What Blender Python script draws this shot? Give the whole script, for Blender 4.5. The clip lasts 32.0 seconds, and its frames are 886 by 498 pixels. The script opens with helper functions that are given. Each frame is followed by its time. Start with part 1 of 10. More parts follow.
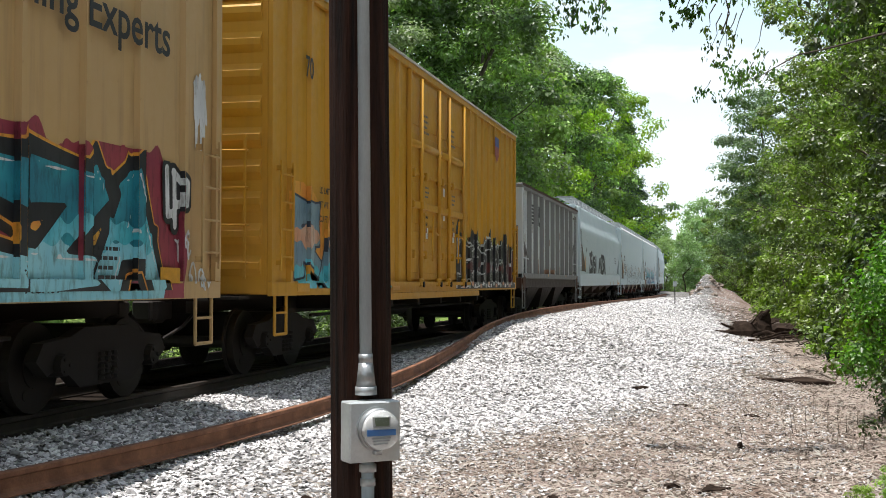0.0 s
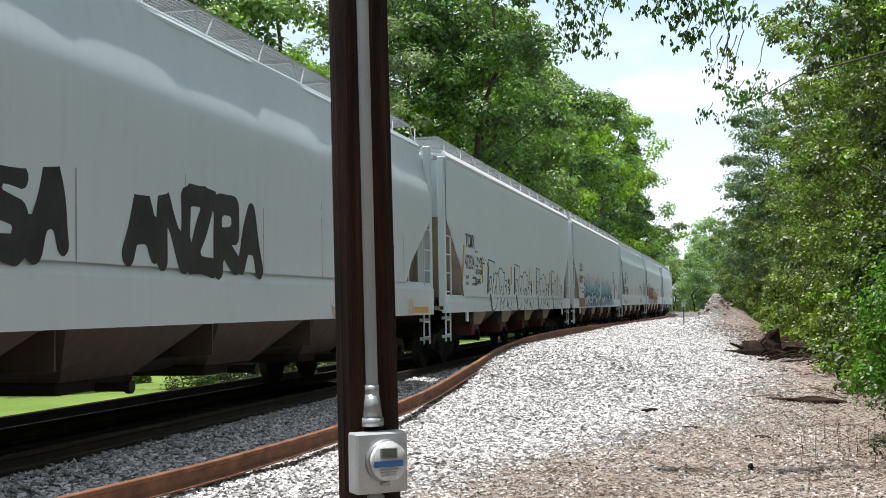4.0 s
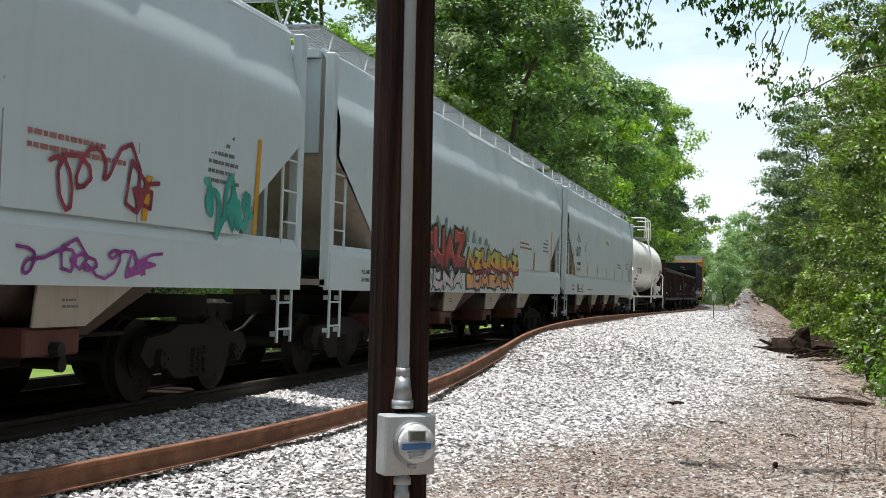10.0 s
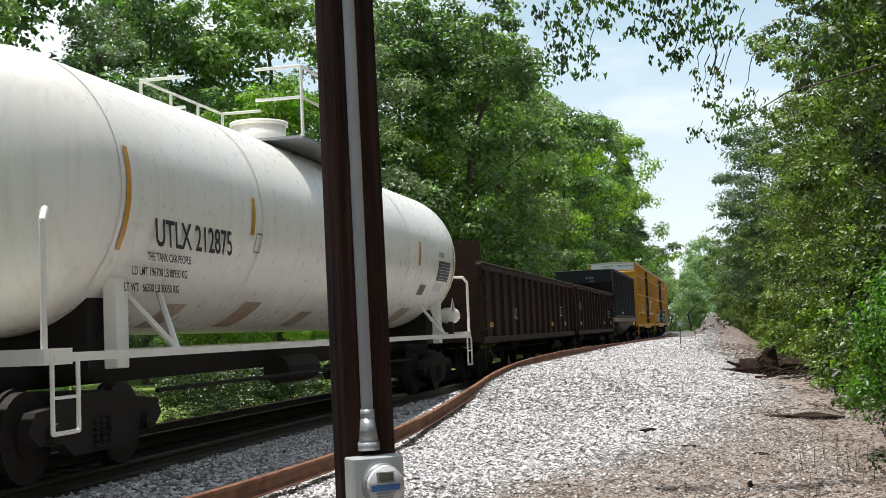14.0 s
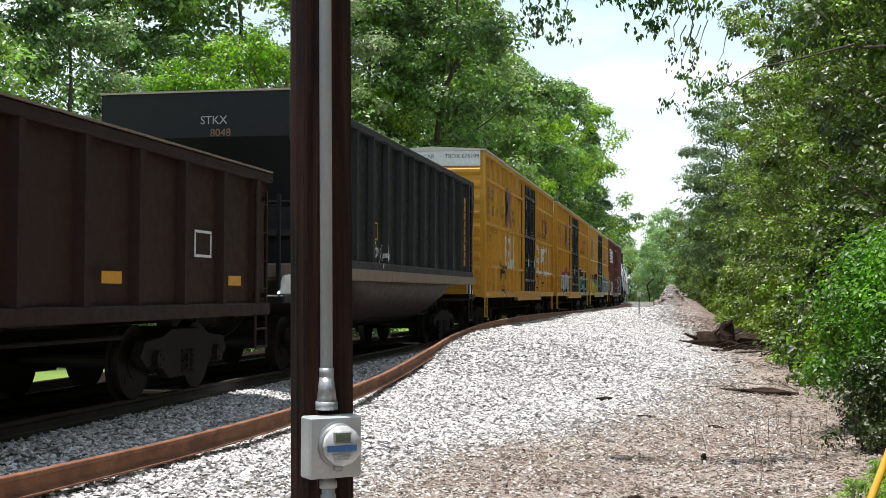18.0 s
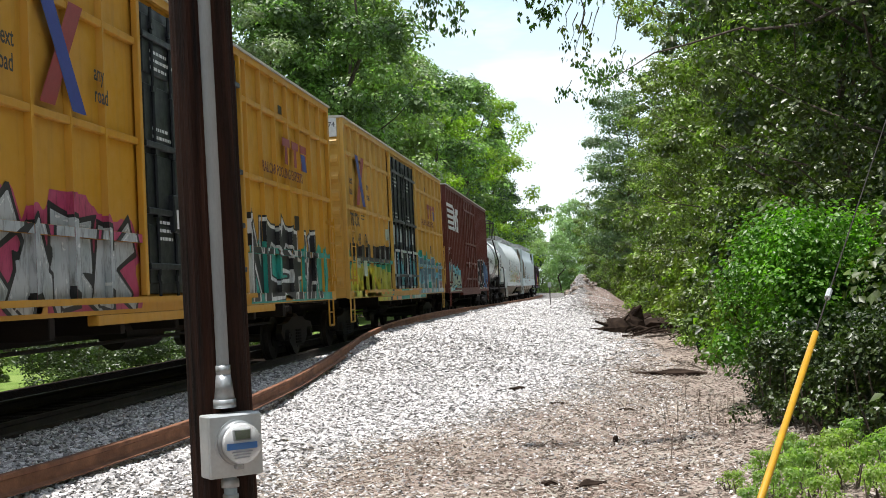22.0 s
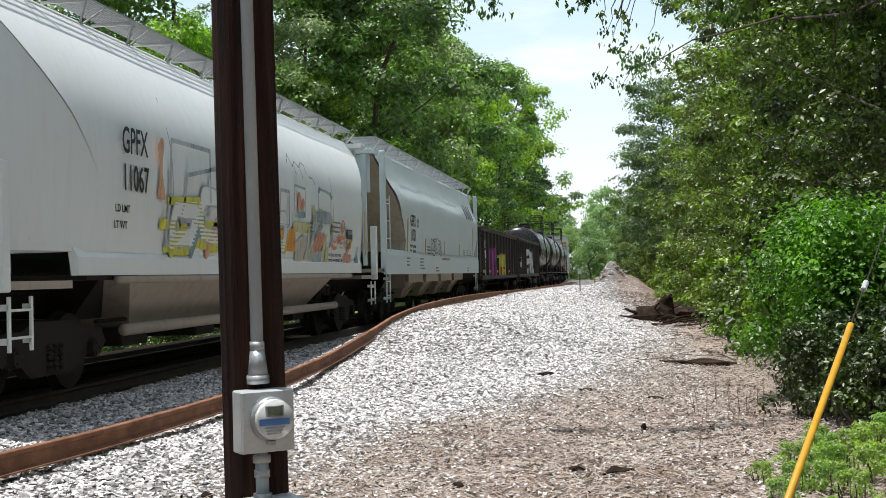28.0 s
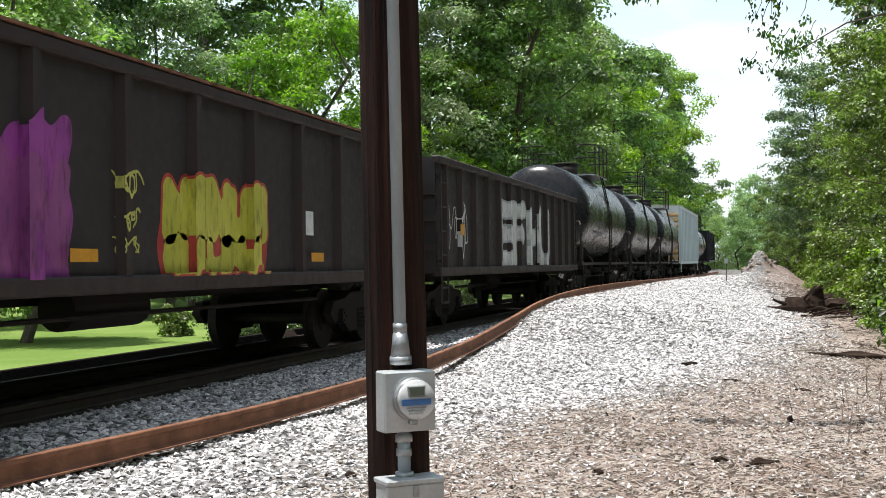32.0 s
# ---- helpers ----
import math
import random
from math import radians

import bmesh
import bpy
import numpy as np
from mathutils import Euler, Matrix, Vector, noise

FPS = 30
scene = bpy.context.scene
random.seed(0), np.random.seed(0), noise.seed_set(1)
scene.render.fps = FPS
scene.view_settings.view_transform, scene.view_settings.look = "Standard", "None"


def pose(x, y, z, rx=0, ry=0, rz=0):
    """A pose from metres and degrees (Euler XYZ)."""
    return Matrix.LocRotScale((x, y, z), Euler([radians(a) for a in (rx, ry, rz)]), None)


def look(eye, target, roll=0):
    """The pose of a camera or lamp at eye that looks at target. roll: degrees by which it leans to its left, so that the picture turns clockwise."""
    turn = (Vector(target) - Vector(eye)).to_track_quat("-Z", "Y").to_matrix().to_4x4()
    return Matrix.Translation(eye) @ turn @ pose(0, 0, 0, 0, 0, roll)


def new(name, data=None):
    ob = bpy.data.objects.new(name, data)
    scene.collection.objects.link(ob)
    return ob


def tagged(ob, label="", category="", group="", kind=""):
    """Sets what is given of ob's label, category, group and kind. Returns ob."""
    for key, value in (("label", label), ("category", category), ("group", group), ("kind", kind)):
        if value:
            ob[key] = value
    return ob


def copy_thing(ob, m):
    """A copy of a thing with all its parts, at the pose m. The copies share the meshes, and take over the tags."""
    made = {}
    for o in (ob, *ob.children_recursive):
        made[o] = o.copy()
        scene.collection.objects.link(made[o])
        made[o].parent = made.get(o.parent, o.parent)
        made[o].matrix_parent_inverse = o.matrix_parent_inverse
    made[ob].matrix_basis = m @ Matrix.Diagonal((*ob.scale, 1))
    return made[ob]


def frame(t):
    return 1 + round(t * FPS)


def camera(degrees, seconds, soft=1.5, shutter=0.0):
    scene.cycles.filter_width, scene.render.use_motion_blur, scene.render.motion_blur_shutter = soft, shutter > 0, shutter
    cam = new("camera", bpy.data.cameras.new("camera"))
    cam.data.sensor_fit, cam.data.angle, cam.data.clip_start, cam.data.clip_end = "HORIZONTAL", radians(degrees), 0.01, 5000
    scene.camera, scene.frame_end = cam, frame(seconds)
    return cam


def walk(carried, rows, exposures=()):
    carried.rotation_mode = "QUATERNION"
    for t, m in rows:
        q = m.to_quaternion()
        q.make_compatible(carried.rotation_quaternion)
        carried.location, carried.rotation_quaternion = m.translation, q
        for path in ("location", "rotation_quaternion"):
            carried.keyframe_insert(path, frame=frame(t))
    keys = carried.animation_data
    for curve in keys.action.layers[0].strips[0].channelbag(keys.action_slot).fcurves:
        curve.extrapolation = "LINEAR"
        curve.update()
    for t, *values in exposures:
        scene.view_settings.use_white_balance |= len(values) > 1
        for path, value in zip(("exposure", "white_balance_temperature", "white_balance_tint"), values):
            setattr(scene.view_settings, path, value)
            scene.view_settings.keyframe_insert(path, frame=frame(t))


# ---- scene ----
cam = camera(40.0, 32.0, soft=0.9)
PATH = [
    (0, -0.000, -0.000, 1.210, 12.820, 1.593, -0.100),
    (0.5, 0.012, -0.021, 1.210, 12.913, 1.683, 0.084),
    (1, 0.011, -0.015, 1.210, 12.643, 1.820, 0.757),
    (1.5, 0.014, -0.022, 1.213, 12.835, 1.898, 0.504),
    (2, 0.003, 0.010, 1.205, 13.838, 1.755, 1.151),
    (2.5, 0.004, 0.008, 1.214, 13.369, 1.739, 0.390),
    (4.5, 0.027, -0.055, 1.238, 13.229, 3.005, 1.116),
    (5, 0.023, -0.078, 1.242, 14.066, 3.103, 0.683),
    (5.5, 0.012, -0.069, 1.236, 14.983, 3.443, 1.142),
    (6, -0.009, -0.119, 1.232, 14.497, 3.463, -0.468),
    (6.5, -0.029, -0.127, 1.234, 14.326, 2.140, -0.362),
    (7, -0.032, -0.114, 1.243, 14.145, 2.623, -1.366),
    (7.5, -0.018, -0.115, 1.243, 15.995, 3.278, -0.370),
    (8, -0.023, -0.070, 1.248, 16.792, 3.723, -0.904),
    (8.5, -0.024, -0.067, 1.238, 15.921, 4.676, -0.719),
    (9, -0.022, -0.078, 1.249, 15.850, 4.876, -0.993),
    (9.5, -0.024, -0.056, 1.255, 16.691, 3.625, -2.227),
    (10, 0.004, -0.043, 1.250, 14.586, 1.845, -1.706),
    (10.5, 0.004, -0.000, 1.247, 14.639, 0.770, -1.627),
    (11, 0.009, -0.010, 1.245, 14.520, 1.318, -0.944),
    (11.5, 0.005, -0.016, 1.242, 13.590, 3.632, -0.671),
    (12, 0.012, 0.020, 1.244, 13.591, 2.759, 0.337),
    (12.5, 0.047, 0.027, 1.243, 13.479, 1.874, 1.435),
    (13, 0.072, 0.014, 1.216, 15.835, 4.633, 2.444),
    (13.5, 0.049, -0.020, 1.224, 14.056, 4.970, 1.932),
    (14, 0.038, -0.036, 1.221, 13.066, 3.921, 2.324),
    (14.5, 0.028, -0.029, 1.225, 12.491, 4.677, 1.833),
    (15, 0.018, 0.045, 1.239, 11.090, 1.209, 1.187),
    (15.5, 0.020, 0.058, 1.245, 11.571, 1.226, 1.065),
    (17.5, -0.006, 0.063, 1.229, 10.549, 2.421, -0.701),
    (18, -0.002, 0.060, 1.225, 11.185, 2.039, -0.197),
    (18.5, 0.000, 0.055, 1.238, 10.699, 1.848, -0.398),
    (19, 0.009, 0.036, 1.241, 11.416, 1.722, 0.046),
    (19.5, 0.010, 0.041, 1.234, 11.505, 1.283, 0.693),
    (20, 0.008, 0.052, 1.232, 11.876, 0.910, 0.951),
    (20.5, 0.026, 0.084, 1.205, 11.174, 1.673, 2.102),
    (21, 0.047, 0.085, 1.184, 9.941, 1.700, 1.599),
    (21.5, 0.048, 0.117, 1.182, 10.006, 2.235, 1.940),
    (22, 0.058, 0.109, 1.177, 7.111, 1.929, 2.730),
    (22.5, 0.054, 0.100, 1.160, 7.113, 2.768, 2.784),
    (23, 0.046, 0.069, 1.188, 8.569, 1.224, 1.761),
    (23.5, 0.024, 0.048, 1.177, 11.034, 1.118, 1.931),
    (24, 0.037, 0.052, 1.170, 10.299, -0.096, 2.000),
    (24.5, 0.056, 0.064, 1.152, 9.223, 0.118, 2.389),
    (25, 0.050, 0.073, 1.158, 8.718, -0.341, 2.165),
    (25.5, 0.043, 0.054, 1.156, 9.627, -0.372, 1.681),
    (27.5, 0.028, 0.104, 1.166, 9.759, -0.343, 1.293),
    (28, 0.037, 0.107, 1.169, 8.491, 1.215, 1.333),
    (28.5, 0.053, 0.104, 1.163, 10.318, 0.385, 2.097),
    (29, 0.036, 0.135, 1.155, 11.854, 0.843, 1.924),
    (29.5, 0.036, 0.133, 1.167, 13.781, 0.019, 2.574),
    (30, 0.044, 0.109, 1.172, 15.913, -0.222, 2.290),
    (30.5, 0.021, 0.125, 1.174, 18.836, 0.805, 2.030),
    (31, 0.015, 0.154, 1.166, 16.870, 0.342, 1.388),
    (31.5, 0.024, 0.123, 1.163, 16.514, 0.840, 1.095),
    (32, 0.052, 0.063, 1.156, 15.194, 0.757, 0.731),
]
walk(cam, [(t, pose(x, y, z, 90 + pitch, roll, yaw)) for t, x, y, z, yaw, pitch, roll in PATH],
     [(0, 0.42), (2.5, 0.40), (5, 0.30), (12, 0.26), (13.2, 0.2), (14, 0.10), (15, 0.0), (16, 0.1), (18, 0.42), (25, 0.36), (28, 0.26), (30.5, 0.32), (32, 0.45)])

# ---- light ----
SUN_EL, SUN_AZ = 79.5, -92.0   # degrees above the horizon; clockwise from the track's direction
world = bpy.data.worlds.new("sky")
scene.world = world
world.use_nodes = True
wn, wl = world.node_tree.nodes, world.node_tree.links
wn.clear()
w_out, w_bg = wn.new("ShaderNodeOutputWorld"), wn.new("ShaderNodeBackground")
w_sky, w_mix = wn.new("ShaderNodeTexSky"), wn.new("ShaderNodeMixRGB")
w_sky.sky_type, w_sky.sun_disc = "NISHITA", False
w_sky.sun_elevation, w_sky.sun_rotation = radians(SUN_EL), radians(SUN_AZ)
w_sky.air_density, w_sky.dust_density, w_sky.ozone_density = 1.0, 0.5, 2.0
w_co, w_map, w_noise, w_ramp = wn.new("ShaderNodeTexCoord"), wn.new("ShaderNodeMapping"), wn.new("ShaderNodeTexNoise"), wn.new("ShaderNodeValToRGB")
w_map.inputs["Scale"].default_value = (1.2, 1.2, 4.5)
w_noise.inputs["Scale"].default_value, w_noise.inputs["Detail"].default_value, w_noise.inputs["Roughness"].default_value = 2.2, 6.0, 0.55
w_ramp.color_ramp.elements[0].position, w_ramp.color_ramp.elements[1].position = 0.44, 0.66
w_mix.inputs[2].default_value = (13.2, 13.9, 14.4, 1)
wl.new(w_co.outputs["Generated"], w_map.inputs["Vector"])
wl.new(w_map.outputs["Vector"], w_noise.inputs["Vector"])
wl.new(w_noise.outputs["Fac"], w_ramp.inputs["Fac"])
w_sep, w_low, w_max = wn.new("ShaderNodeSeparateXYZ"), wn.new("ShaderNodeMapRange"), wn.new("ShaderNodeMath")
w_low.inputs["From Min"].default_value, w_low.inputs["From Max"].default_value = 0.24, -0.02   # haze thickens towards the horizon
w_max.operation = "MAXIMUM"
wl.new(w_co.outputs["Generated"], w_sep.inputs[0])
wl.new(w_sep.outputs["Z"], w_low.inputs["Value"])
wl.new(w_low.outputs["Result"], w_max.inputs[0])
wl.new(w_ramp.outputs["Color"], w_max.inputs[1])
wl.new(w_max.outputs[0], w_mix.inputs[0])
w_thin = wn.new("ShaderNodeMixRGB")   # thin high haze over the whole sky
w_veil = wn.new("ShaderNodeMapRange")
w_veil.inputs["From Min"].default_value, w_veil.inputs["From Max"].default_value = 0.60, 0.22
w_veil.inputs["To Min"].default_value, w_veil.inputs["To Max"].default_value = 0.06, 0.85
w_thin.inputs[2].default_value = (8.3, 10.9, 12.6, 1)
wl.new(w_sep.outputs["Z"], w_veil.inputs["Value"])
wl.new(w_veil.outputs["Result"], w_thin.inputs[0])
wl.new(w_sky.outputs["Color"], w_thin.inputs[1])
wl.new(w_thin.outputs["Color"], w_mix.inputs[1])
wl.new(w_mix.outputs["Color"], w_bg.inputs["Color"])
wl.new(w_bg.outputs["Background"], w_out.inputs["Surface"])
w_bg.inputs["Strength"].default_value = 0.075

sun_data = bpy.data.lights.new("sun", "SUN")
sun_data.energy, sun_data.angle, sun_data.color = 5.0, radians(0.55), (1.0, 0.968, 0.93)
sun = new("sun", sun_data)
sx = math.cos(radians(SUN_EL)) * math.sin(radians(SUN_AZ))
sy = math.cos(radians(SUN_EL)) * math.cos(radians(SUN_AZ))
sun.matrix_world = look((sx * 60, sy * 60, math.sin(radians(SUN_EL)) * 60), (0, 0, 0))

# ---- materials ----
def mat_nodes(name):
    m = bpy.data.materials.new(name)
    m.use_nodes = True
    nt = m.node_tree
    return m, nt, nt.nodes["Principled BSDF"]


def node(nt, kind, **values):
    n = nt.nodes.new(kind)
    for k, v in values.items():
        n.inputs[k.replace("_", " ")].default_value = v
    return n


def ramp(nt, fac, stops):
    r = nt.nodes.new("ShaderNodeValToRGB")
    while len(r.color_ramp.elements) < len(stops):
        r.color_ramp.elements.new(0.5)
    for e, (p, c) in zip(r.color_ramp.elements, stops):
        e.position, e.color = p, (*c, 1)
    nt.links.new(fac, r.inputs["Fac"])
    return r.outputs["Color"]


def mix(nt, fac, a, b, mode="MIX"):
    n = nt.nodes.new("ShaderNodeMixRGB")
    n.blend_type = mode
    for i, v in enumerate((fac, a, b)):
        if hasattr(v, "links"):
            nt.links.new(v, n.inputs[i])
        elif i == 0:
            n.inputs[0].default_value = v
        else:
            n.inputs[i].default_value = (*v, 1)
    return n.outputs["Color"]


def coords(nt, scale=(1, 1, 1), where="Object"):
    c, m = nt.nodes.new("ShaderNodeTexCoord"), nt.nodes.new("ShaderNodeMapping")
    m.inputs["Scale"].default_value = scale
    nt.links.new(c.outputs[where], m.inputs["Vector"])
    return m.outputs["Vector"]


def noise_of(nt, vec, scale, detail=4.0, rough=0.55):
    n = node(nt, "ShaderNodeTexNoise", Scale=scale, Detail=detail, Roughness=rough)
    nt.links.new(vec, n.inputs["Vector"])
    return n.outputs["Fac"]


def bump(nt, bsdf, height, strength=0.3, distance=0.02):
    b = node(nt, "ShaderNodeBump", Strength=strength, Distance=distance)
    nt.links.new(height, b.inputs["Height"])
    nt.links.new(b.outputs["Normal"], bsdf.inputs["Normal"])


def surface(name, dark, light, scale=6.0, stretch=(1, 1, 1), rough=0.6, metal=0.0, fine=60.0, fine_mix=0.25, relief=0.15, depth=0.01, spread=(0.3, 0.7)):
    """Two colours mottled at a coarse scale and at a fine one, with relief from both."""
    m, nt, p = mat_nodes(name)
    v = coords(nt, stretch)
    a, b = noise_of(nt, v, scale), noise_of(nt, v, fine, 3.0)
    c = ramp(nt, a, [(spread[0], dark), (spread[1], light)])
    g = ramp(nt, b, [(0.3, (0.55, 0.55, 0.55)), (0.7, (1.0, 1.0, 1.0))])
    nt.links.new(mix(nt, fine_mix, c, g, "MULTIPLY"), p.inputs["Base Color"])
    p.inputs["Roughness"].default_value, p.inputs["Metallic"].default_value = rough, metal
    bump(nt, p, b, relief, depth)
    return m


def car_paint(name, base, dirt=(0.12, 0.08, 0.055), amount=0.45, rust=(0.16, 0.06, 0.025), rusty=0.25, rough=0.5, streak=0.5):
    """Weathered railcar paint: faded patches, grime streaks that run down, rust spots."""
    m, nt, p = mat_nodes(name)
    v = coords(nt)
    streaks = noise_of(nt, coords(nt, (3.0, 3.0, 0.22)), 2.6, 5.0, 0.6)
    patches = noise_of(nt, v, 0.55, 4.0)
    spots = noise_of(nt, v, 7.0, 6.0, 0.65)
    grey = 0.12 * sum(base) / 3
    fade = tuple(min(1.0, c * 0.9 + grey) for c in base)
    c = ramp(nt, patches, [(0.35, base), (0.68, fade)])
    c = mix(nt, ramp(nt, streaks, [(0.5, (0, 0, 0)), (0.78, (amount * streak,) * 3)]), c, dirt)
    c = mix(nt, ramp(nt, spots, [(0.66, (0, 0, 0)), (0.78, (rusty,) * 3)]), c, rust)
    nt.links.new(c, p.inputs["Base Color"])
    r = ramp(nt, spots, [(0.3, (rough - 0.08,) * 3), (0.7, (rough + 0.15,) * 3)])
    nt.links.new(r, p.inputs["Roughness"])
    p.inputs["Specular IOR Level"].default_value = 0.3
    bump(nt, p, patches, 0.25, 0.03)
    return m


def plain(name, colour, rough=0.5, metal=0.0):
    """Small painted or cast parts, with a faint mottle."""
    return surface(name, tuple(c * 0.8 for c in colour), colour, 14.0, rough=rough, metal=metal, fine=90.0, fine_mix=0.2, relief=0.05)


def leaf_material(name, dark, light, glow=0.35, size=1.1, edge=(0.44, 0.60), lit=(1.6, 2.2, 0.6)):
    m, nt, p = mat_nodes(name)
    geo = nt.nodes.new("ShaderNodeNewGeometry")
    v = coords(nt)
    # clump noise puts shade and sun into the leaf colour
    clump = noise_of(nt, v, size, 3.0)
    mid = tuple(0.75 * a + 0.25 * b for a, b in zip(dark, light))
    shaded_tone = ramp(nt, geo.outputs["Random Per Island"], [(0.0, dark), (1.0, mid)])
    sunlit_tone = ramp(nt, geo.outputs["Random Per Island"], [(0.0, mid), (1.0, tuple(min(1, k * 1.3) for k in light))])
    c = mix(nt, ramp(nt, clump, [(edge[0], (0, 0, 0)), (edge[1], (1, 1, 1))]), shaded_tone, sunlit_tone)
    oi = nt.nodes.new("ShaderNodeObjectInfo")
    c = mix(nt, ramp(nt, oi.outputs["Random"], [(0.0, (0.0, 0.0, 0.0)), (1.0, (0.35, 0.35, 0.35))]), c, (light[0] * 1.25, light[1] * 0.95, light[2] * 0.7))
    nt.links.new(c, p.inputs["Base Color"])
    p.inputs["Roughness"].default_value = 0.42
    p.inputs["Specular IOR Level"].default_value = 0.5
    tr = nt.nodes.new("ShaderNodeBsdfTranslucent")
    nt.links.new(mix(nt, 1.0, c, lit, "MULTIPLY"), tr.inputs["Color"])
    mx = nt.nodes.new("ShaderNodeMixShader")
    mx.inputs[0].default_value = glow
    out = nt.nodes["Material Output"]
    nt.links.new(p.outputs[0], mx.inputs[1])
    nt.links.new(tr.outputs[0], mx.inputs[2])
    nt.links.new(mx.outputs[0], out.inputs["Surface"])
    return m


def ground_material():
    m, nt, p = mat_nodes("ground_cover")
    v = coords(nt)
    zone = nt.nodes.new("ShaderNodeAttribute")
    zone.attribute_name = "zone"
    sep = nt.nodes.new("ShaderNodeSeparateColor")
    nt.links.new(zone.outputs["Color"], sep.inputs["Color"])
    edge = noise_of(nt, v, 1.1, 6.0, 0.65)

    def mask(socket):
        add = nt.nodes.new("ShaderNodeMath")
        add.operation = "ADD"
        nt.links.new(socket, add.inputs[0])
        nt.links.new(edge, add.inputs[1])
        return ramp(nt, add.outputs[0], [(0.85, (0, 0, 0)), (1.05, (1, 1, 1))])

    vor = node(nt, "ShaderNodeTexVoronoi", Scale=19.0)
    nt.links.new(v, vor.inputs["Vector"])
    stone = ramp(nt, vor.outputs["Color"], [(0.1, (0.16, 0.155, 0.15)), (0.5, (0.34, 0.33, 0.32)), (0.9, (0.55, 0.54, 0.52))])
    gaps = ramp(nt, vor.outputs["Distance"], [(0.0, (1, 1, 1)), (0.6, (0.35, 0.34, 0.33))])
    gravel = mix(nt, 1.0, stone, gaps, "MULTIPLY")
    straw = noise_of(nt, coords(nt, (14, 5, 10)), 3.0, 8.0, 0.75)
    soil = ramp(nt, straw, [(0.3, (0.065, 0.05, 0.042)), (0.46, (0.185, 0.142, 0.122)), (0.60, (0.37, 0.305, 0.27)), (0.75, (0.60, 0.53, 0.48))])
    damp = noise_of(nt, v, 0.8, 5.0, 0.6)
    soil = mix(nt, ramp(nt, damp, [(0.42, (0, 0, 0)), (0.62, (0.75, 0.75, 0.75))]), soil, ramp(nt, straw, [(0.35, (0.05, 0.034, 0.026)), (0.7, (0.24, 0.165, 0.125))]))
    blades = noise_of(nt, coords(nt, (3, 3, 3)), 14.0, 6.0, 0.7)
    patches = noise_of(nt, v, 0.25, 3.0)
    lawn = ramp(nt, blades, [(0.3, (0.075, 0.13, 0.025)), (0.7, (0.19, 0.28, 0.07))])
    lawn = mix(nt, ramp(nt, patches, [(0.4, (0, 0, 0)), (0.7, (0.6, 0.6, 0.6))]), lawn, (0.25, 0.32, 0.10))
    litter = ramp(nt, straw, [(0.3, (0.025, 0.02, 0.012)), (0.7, (0.09, 0.07, 0.04))])
    c = mix(nt, mask(sep.outputs["Blue"]), litter, lawn)
    c = mix(nt, mask(sep.outputs["Green"]), c, soil)
    c = mix(nt, mask(sep.outputs["Red"]), c, gravel)
    # near-black tone puts the shade under the train into the ground's colour
    bed_shade = ramp(nt, straw, [(0.3, (0.010, 0.008, 0.007)), (0.7, (0.032, 0.024, 0.019))])
    c = mix(nt, zone.outputs["Alpha"], bed_shade, c)
    nt.links.new(c, p.inputs["Base Color"])
    p.inputs["Roughness"].default_value = 0.9
    p.inputs["Specular IOR Level"].default_value = 0.03
    bump(nt, p, vor.outputs["Distance"], 0.6, 0.03)
    return m


M_GROUND = ground_material()
M_STONE = surface("ballast_stone", (0.30, 0.30, 0.295), (0.66, 0.65, 0.63), 0.9, fine=25.0, rough=0.85, fine_mix=0.35, spread=(0.35, 0.65))
_nt = M_STONE.node_tree
_geo = _nt.nodes.new("ShaderNodeNewGeometry")
_shade = ramp(_nt, _geo.outputs["Random Per Island"], [(0.0, (0.27, 0.258, 0.257)), (0.5, (0.555, 0.535, 0.53)), (1.0, (0.85, 0.825, 0.815))])
_nt.links.new(_shade, _nt.nodes["Principled BSDF"].inputs["Base Color"])
M_RUST = surface("rusty_rail", (0.13, 0.048, 0.022), (0.34, 0.155, 0.08), 4.0, (1, 1, 1), 0.75, 0.15, 45.0, 0.5, 0.3, spread=(0.3, 0.75))
M_RAILTOP = surface("running_rail", (0.022, 0.016, 0.013), (0.05, 0.036, 0.028), 5.0, rough=0.6, metal=0.3)
M_TIE = surface("creosote_tie", (0.018, 0.013, 0.010), (0.048, 0.035, 0.027), 3.0, (1, 8, 8), 0.85, fine=40.0)
M_POLE = surface("pole_wood", (0.008, 0.005, 0.004), (0.075, 0.030, 0.018), 3.0, (9, 9, 0.5), 0.8, 0.0, 26.0, 0.6, 0.6, 0.02, (0.35, 0.75))
M_POLE.node_tree.nodes["Principled BSDF"].inputs["Specular IOR Level"].default_value = 0.2
M_CONDUIT = surface("conduit_grey", (0.31, 0.375, 0.42), (0.43, 0.505, 0.55), 3.0, (4, 4, 0.8), 0.55, 0.0, 50.0, 0.25)
M_GALV = surface("galvanised_box", (0.46, 0.49, 0.50), (0.62, 0.645, 0.65), 6.0, rough=0.42, metal=0.25, fine=70.0, fine_mix=0.2)
M_STEEL = plain("dark_steel", (0.022, 0.016, 0.013), 0.75, 0.2)
M_SOOT = plain("undercarriage", (0.017, 0.012, 0.010), 0.9)
# dark and bright clumps carry the canopy's shade and sun in their colour
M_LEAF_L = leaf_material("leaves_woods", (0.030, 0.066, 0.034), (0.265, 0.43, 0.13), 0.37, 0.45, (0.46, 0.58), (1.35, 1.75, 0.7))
# brighter leaf copy with the sunlight put into its colour
M_LEAF_B = leaf_material("leaves_bright", (0.085, 0.155, 0.02), (0.27, 0.40, 0.05), 0.42)
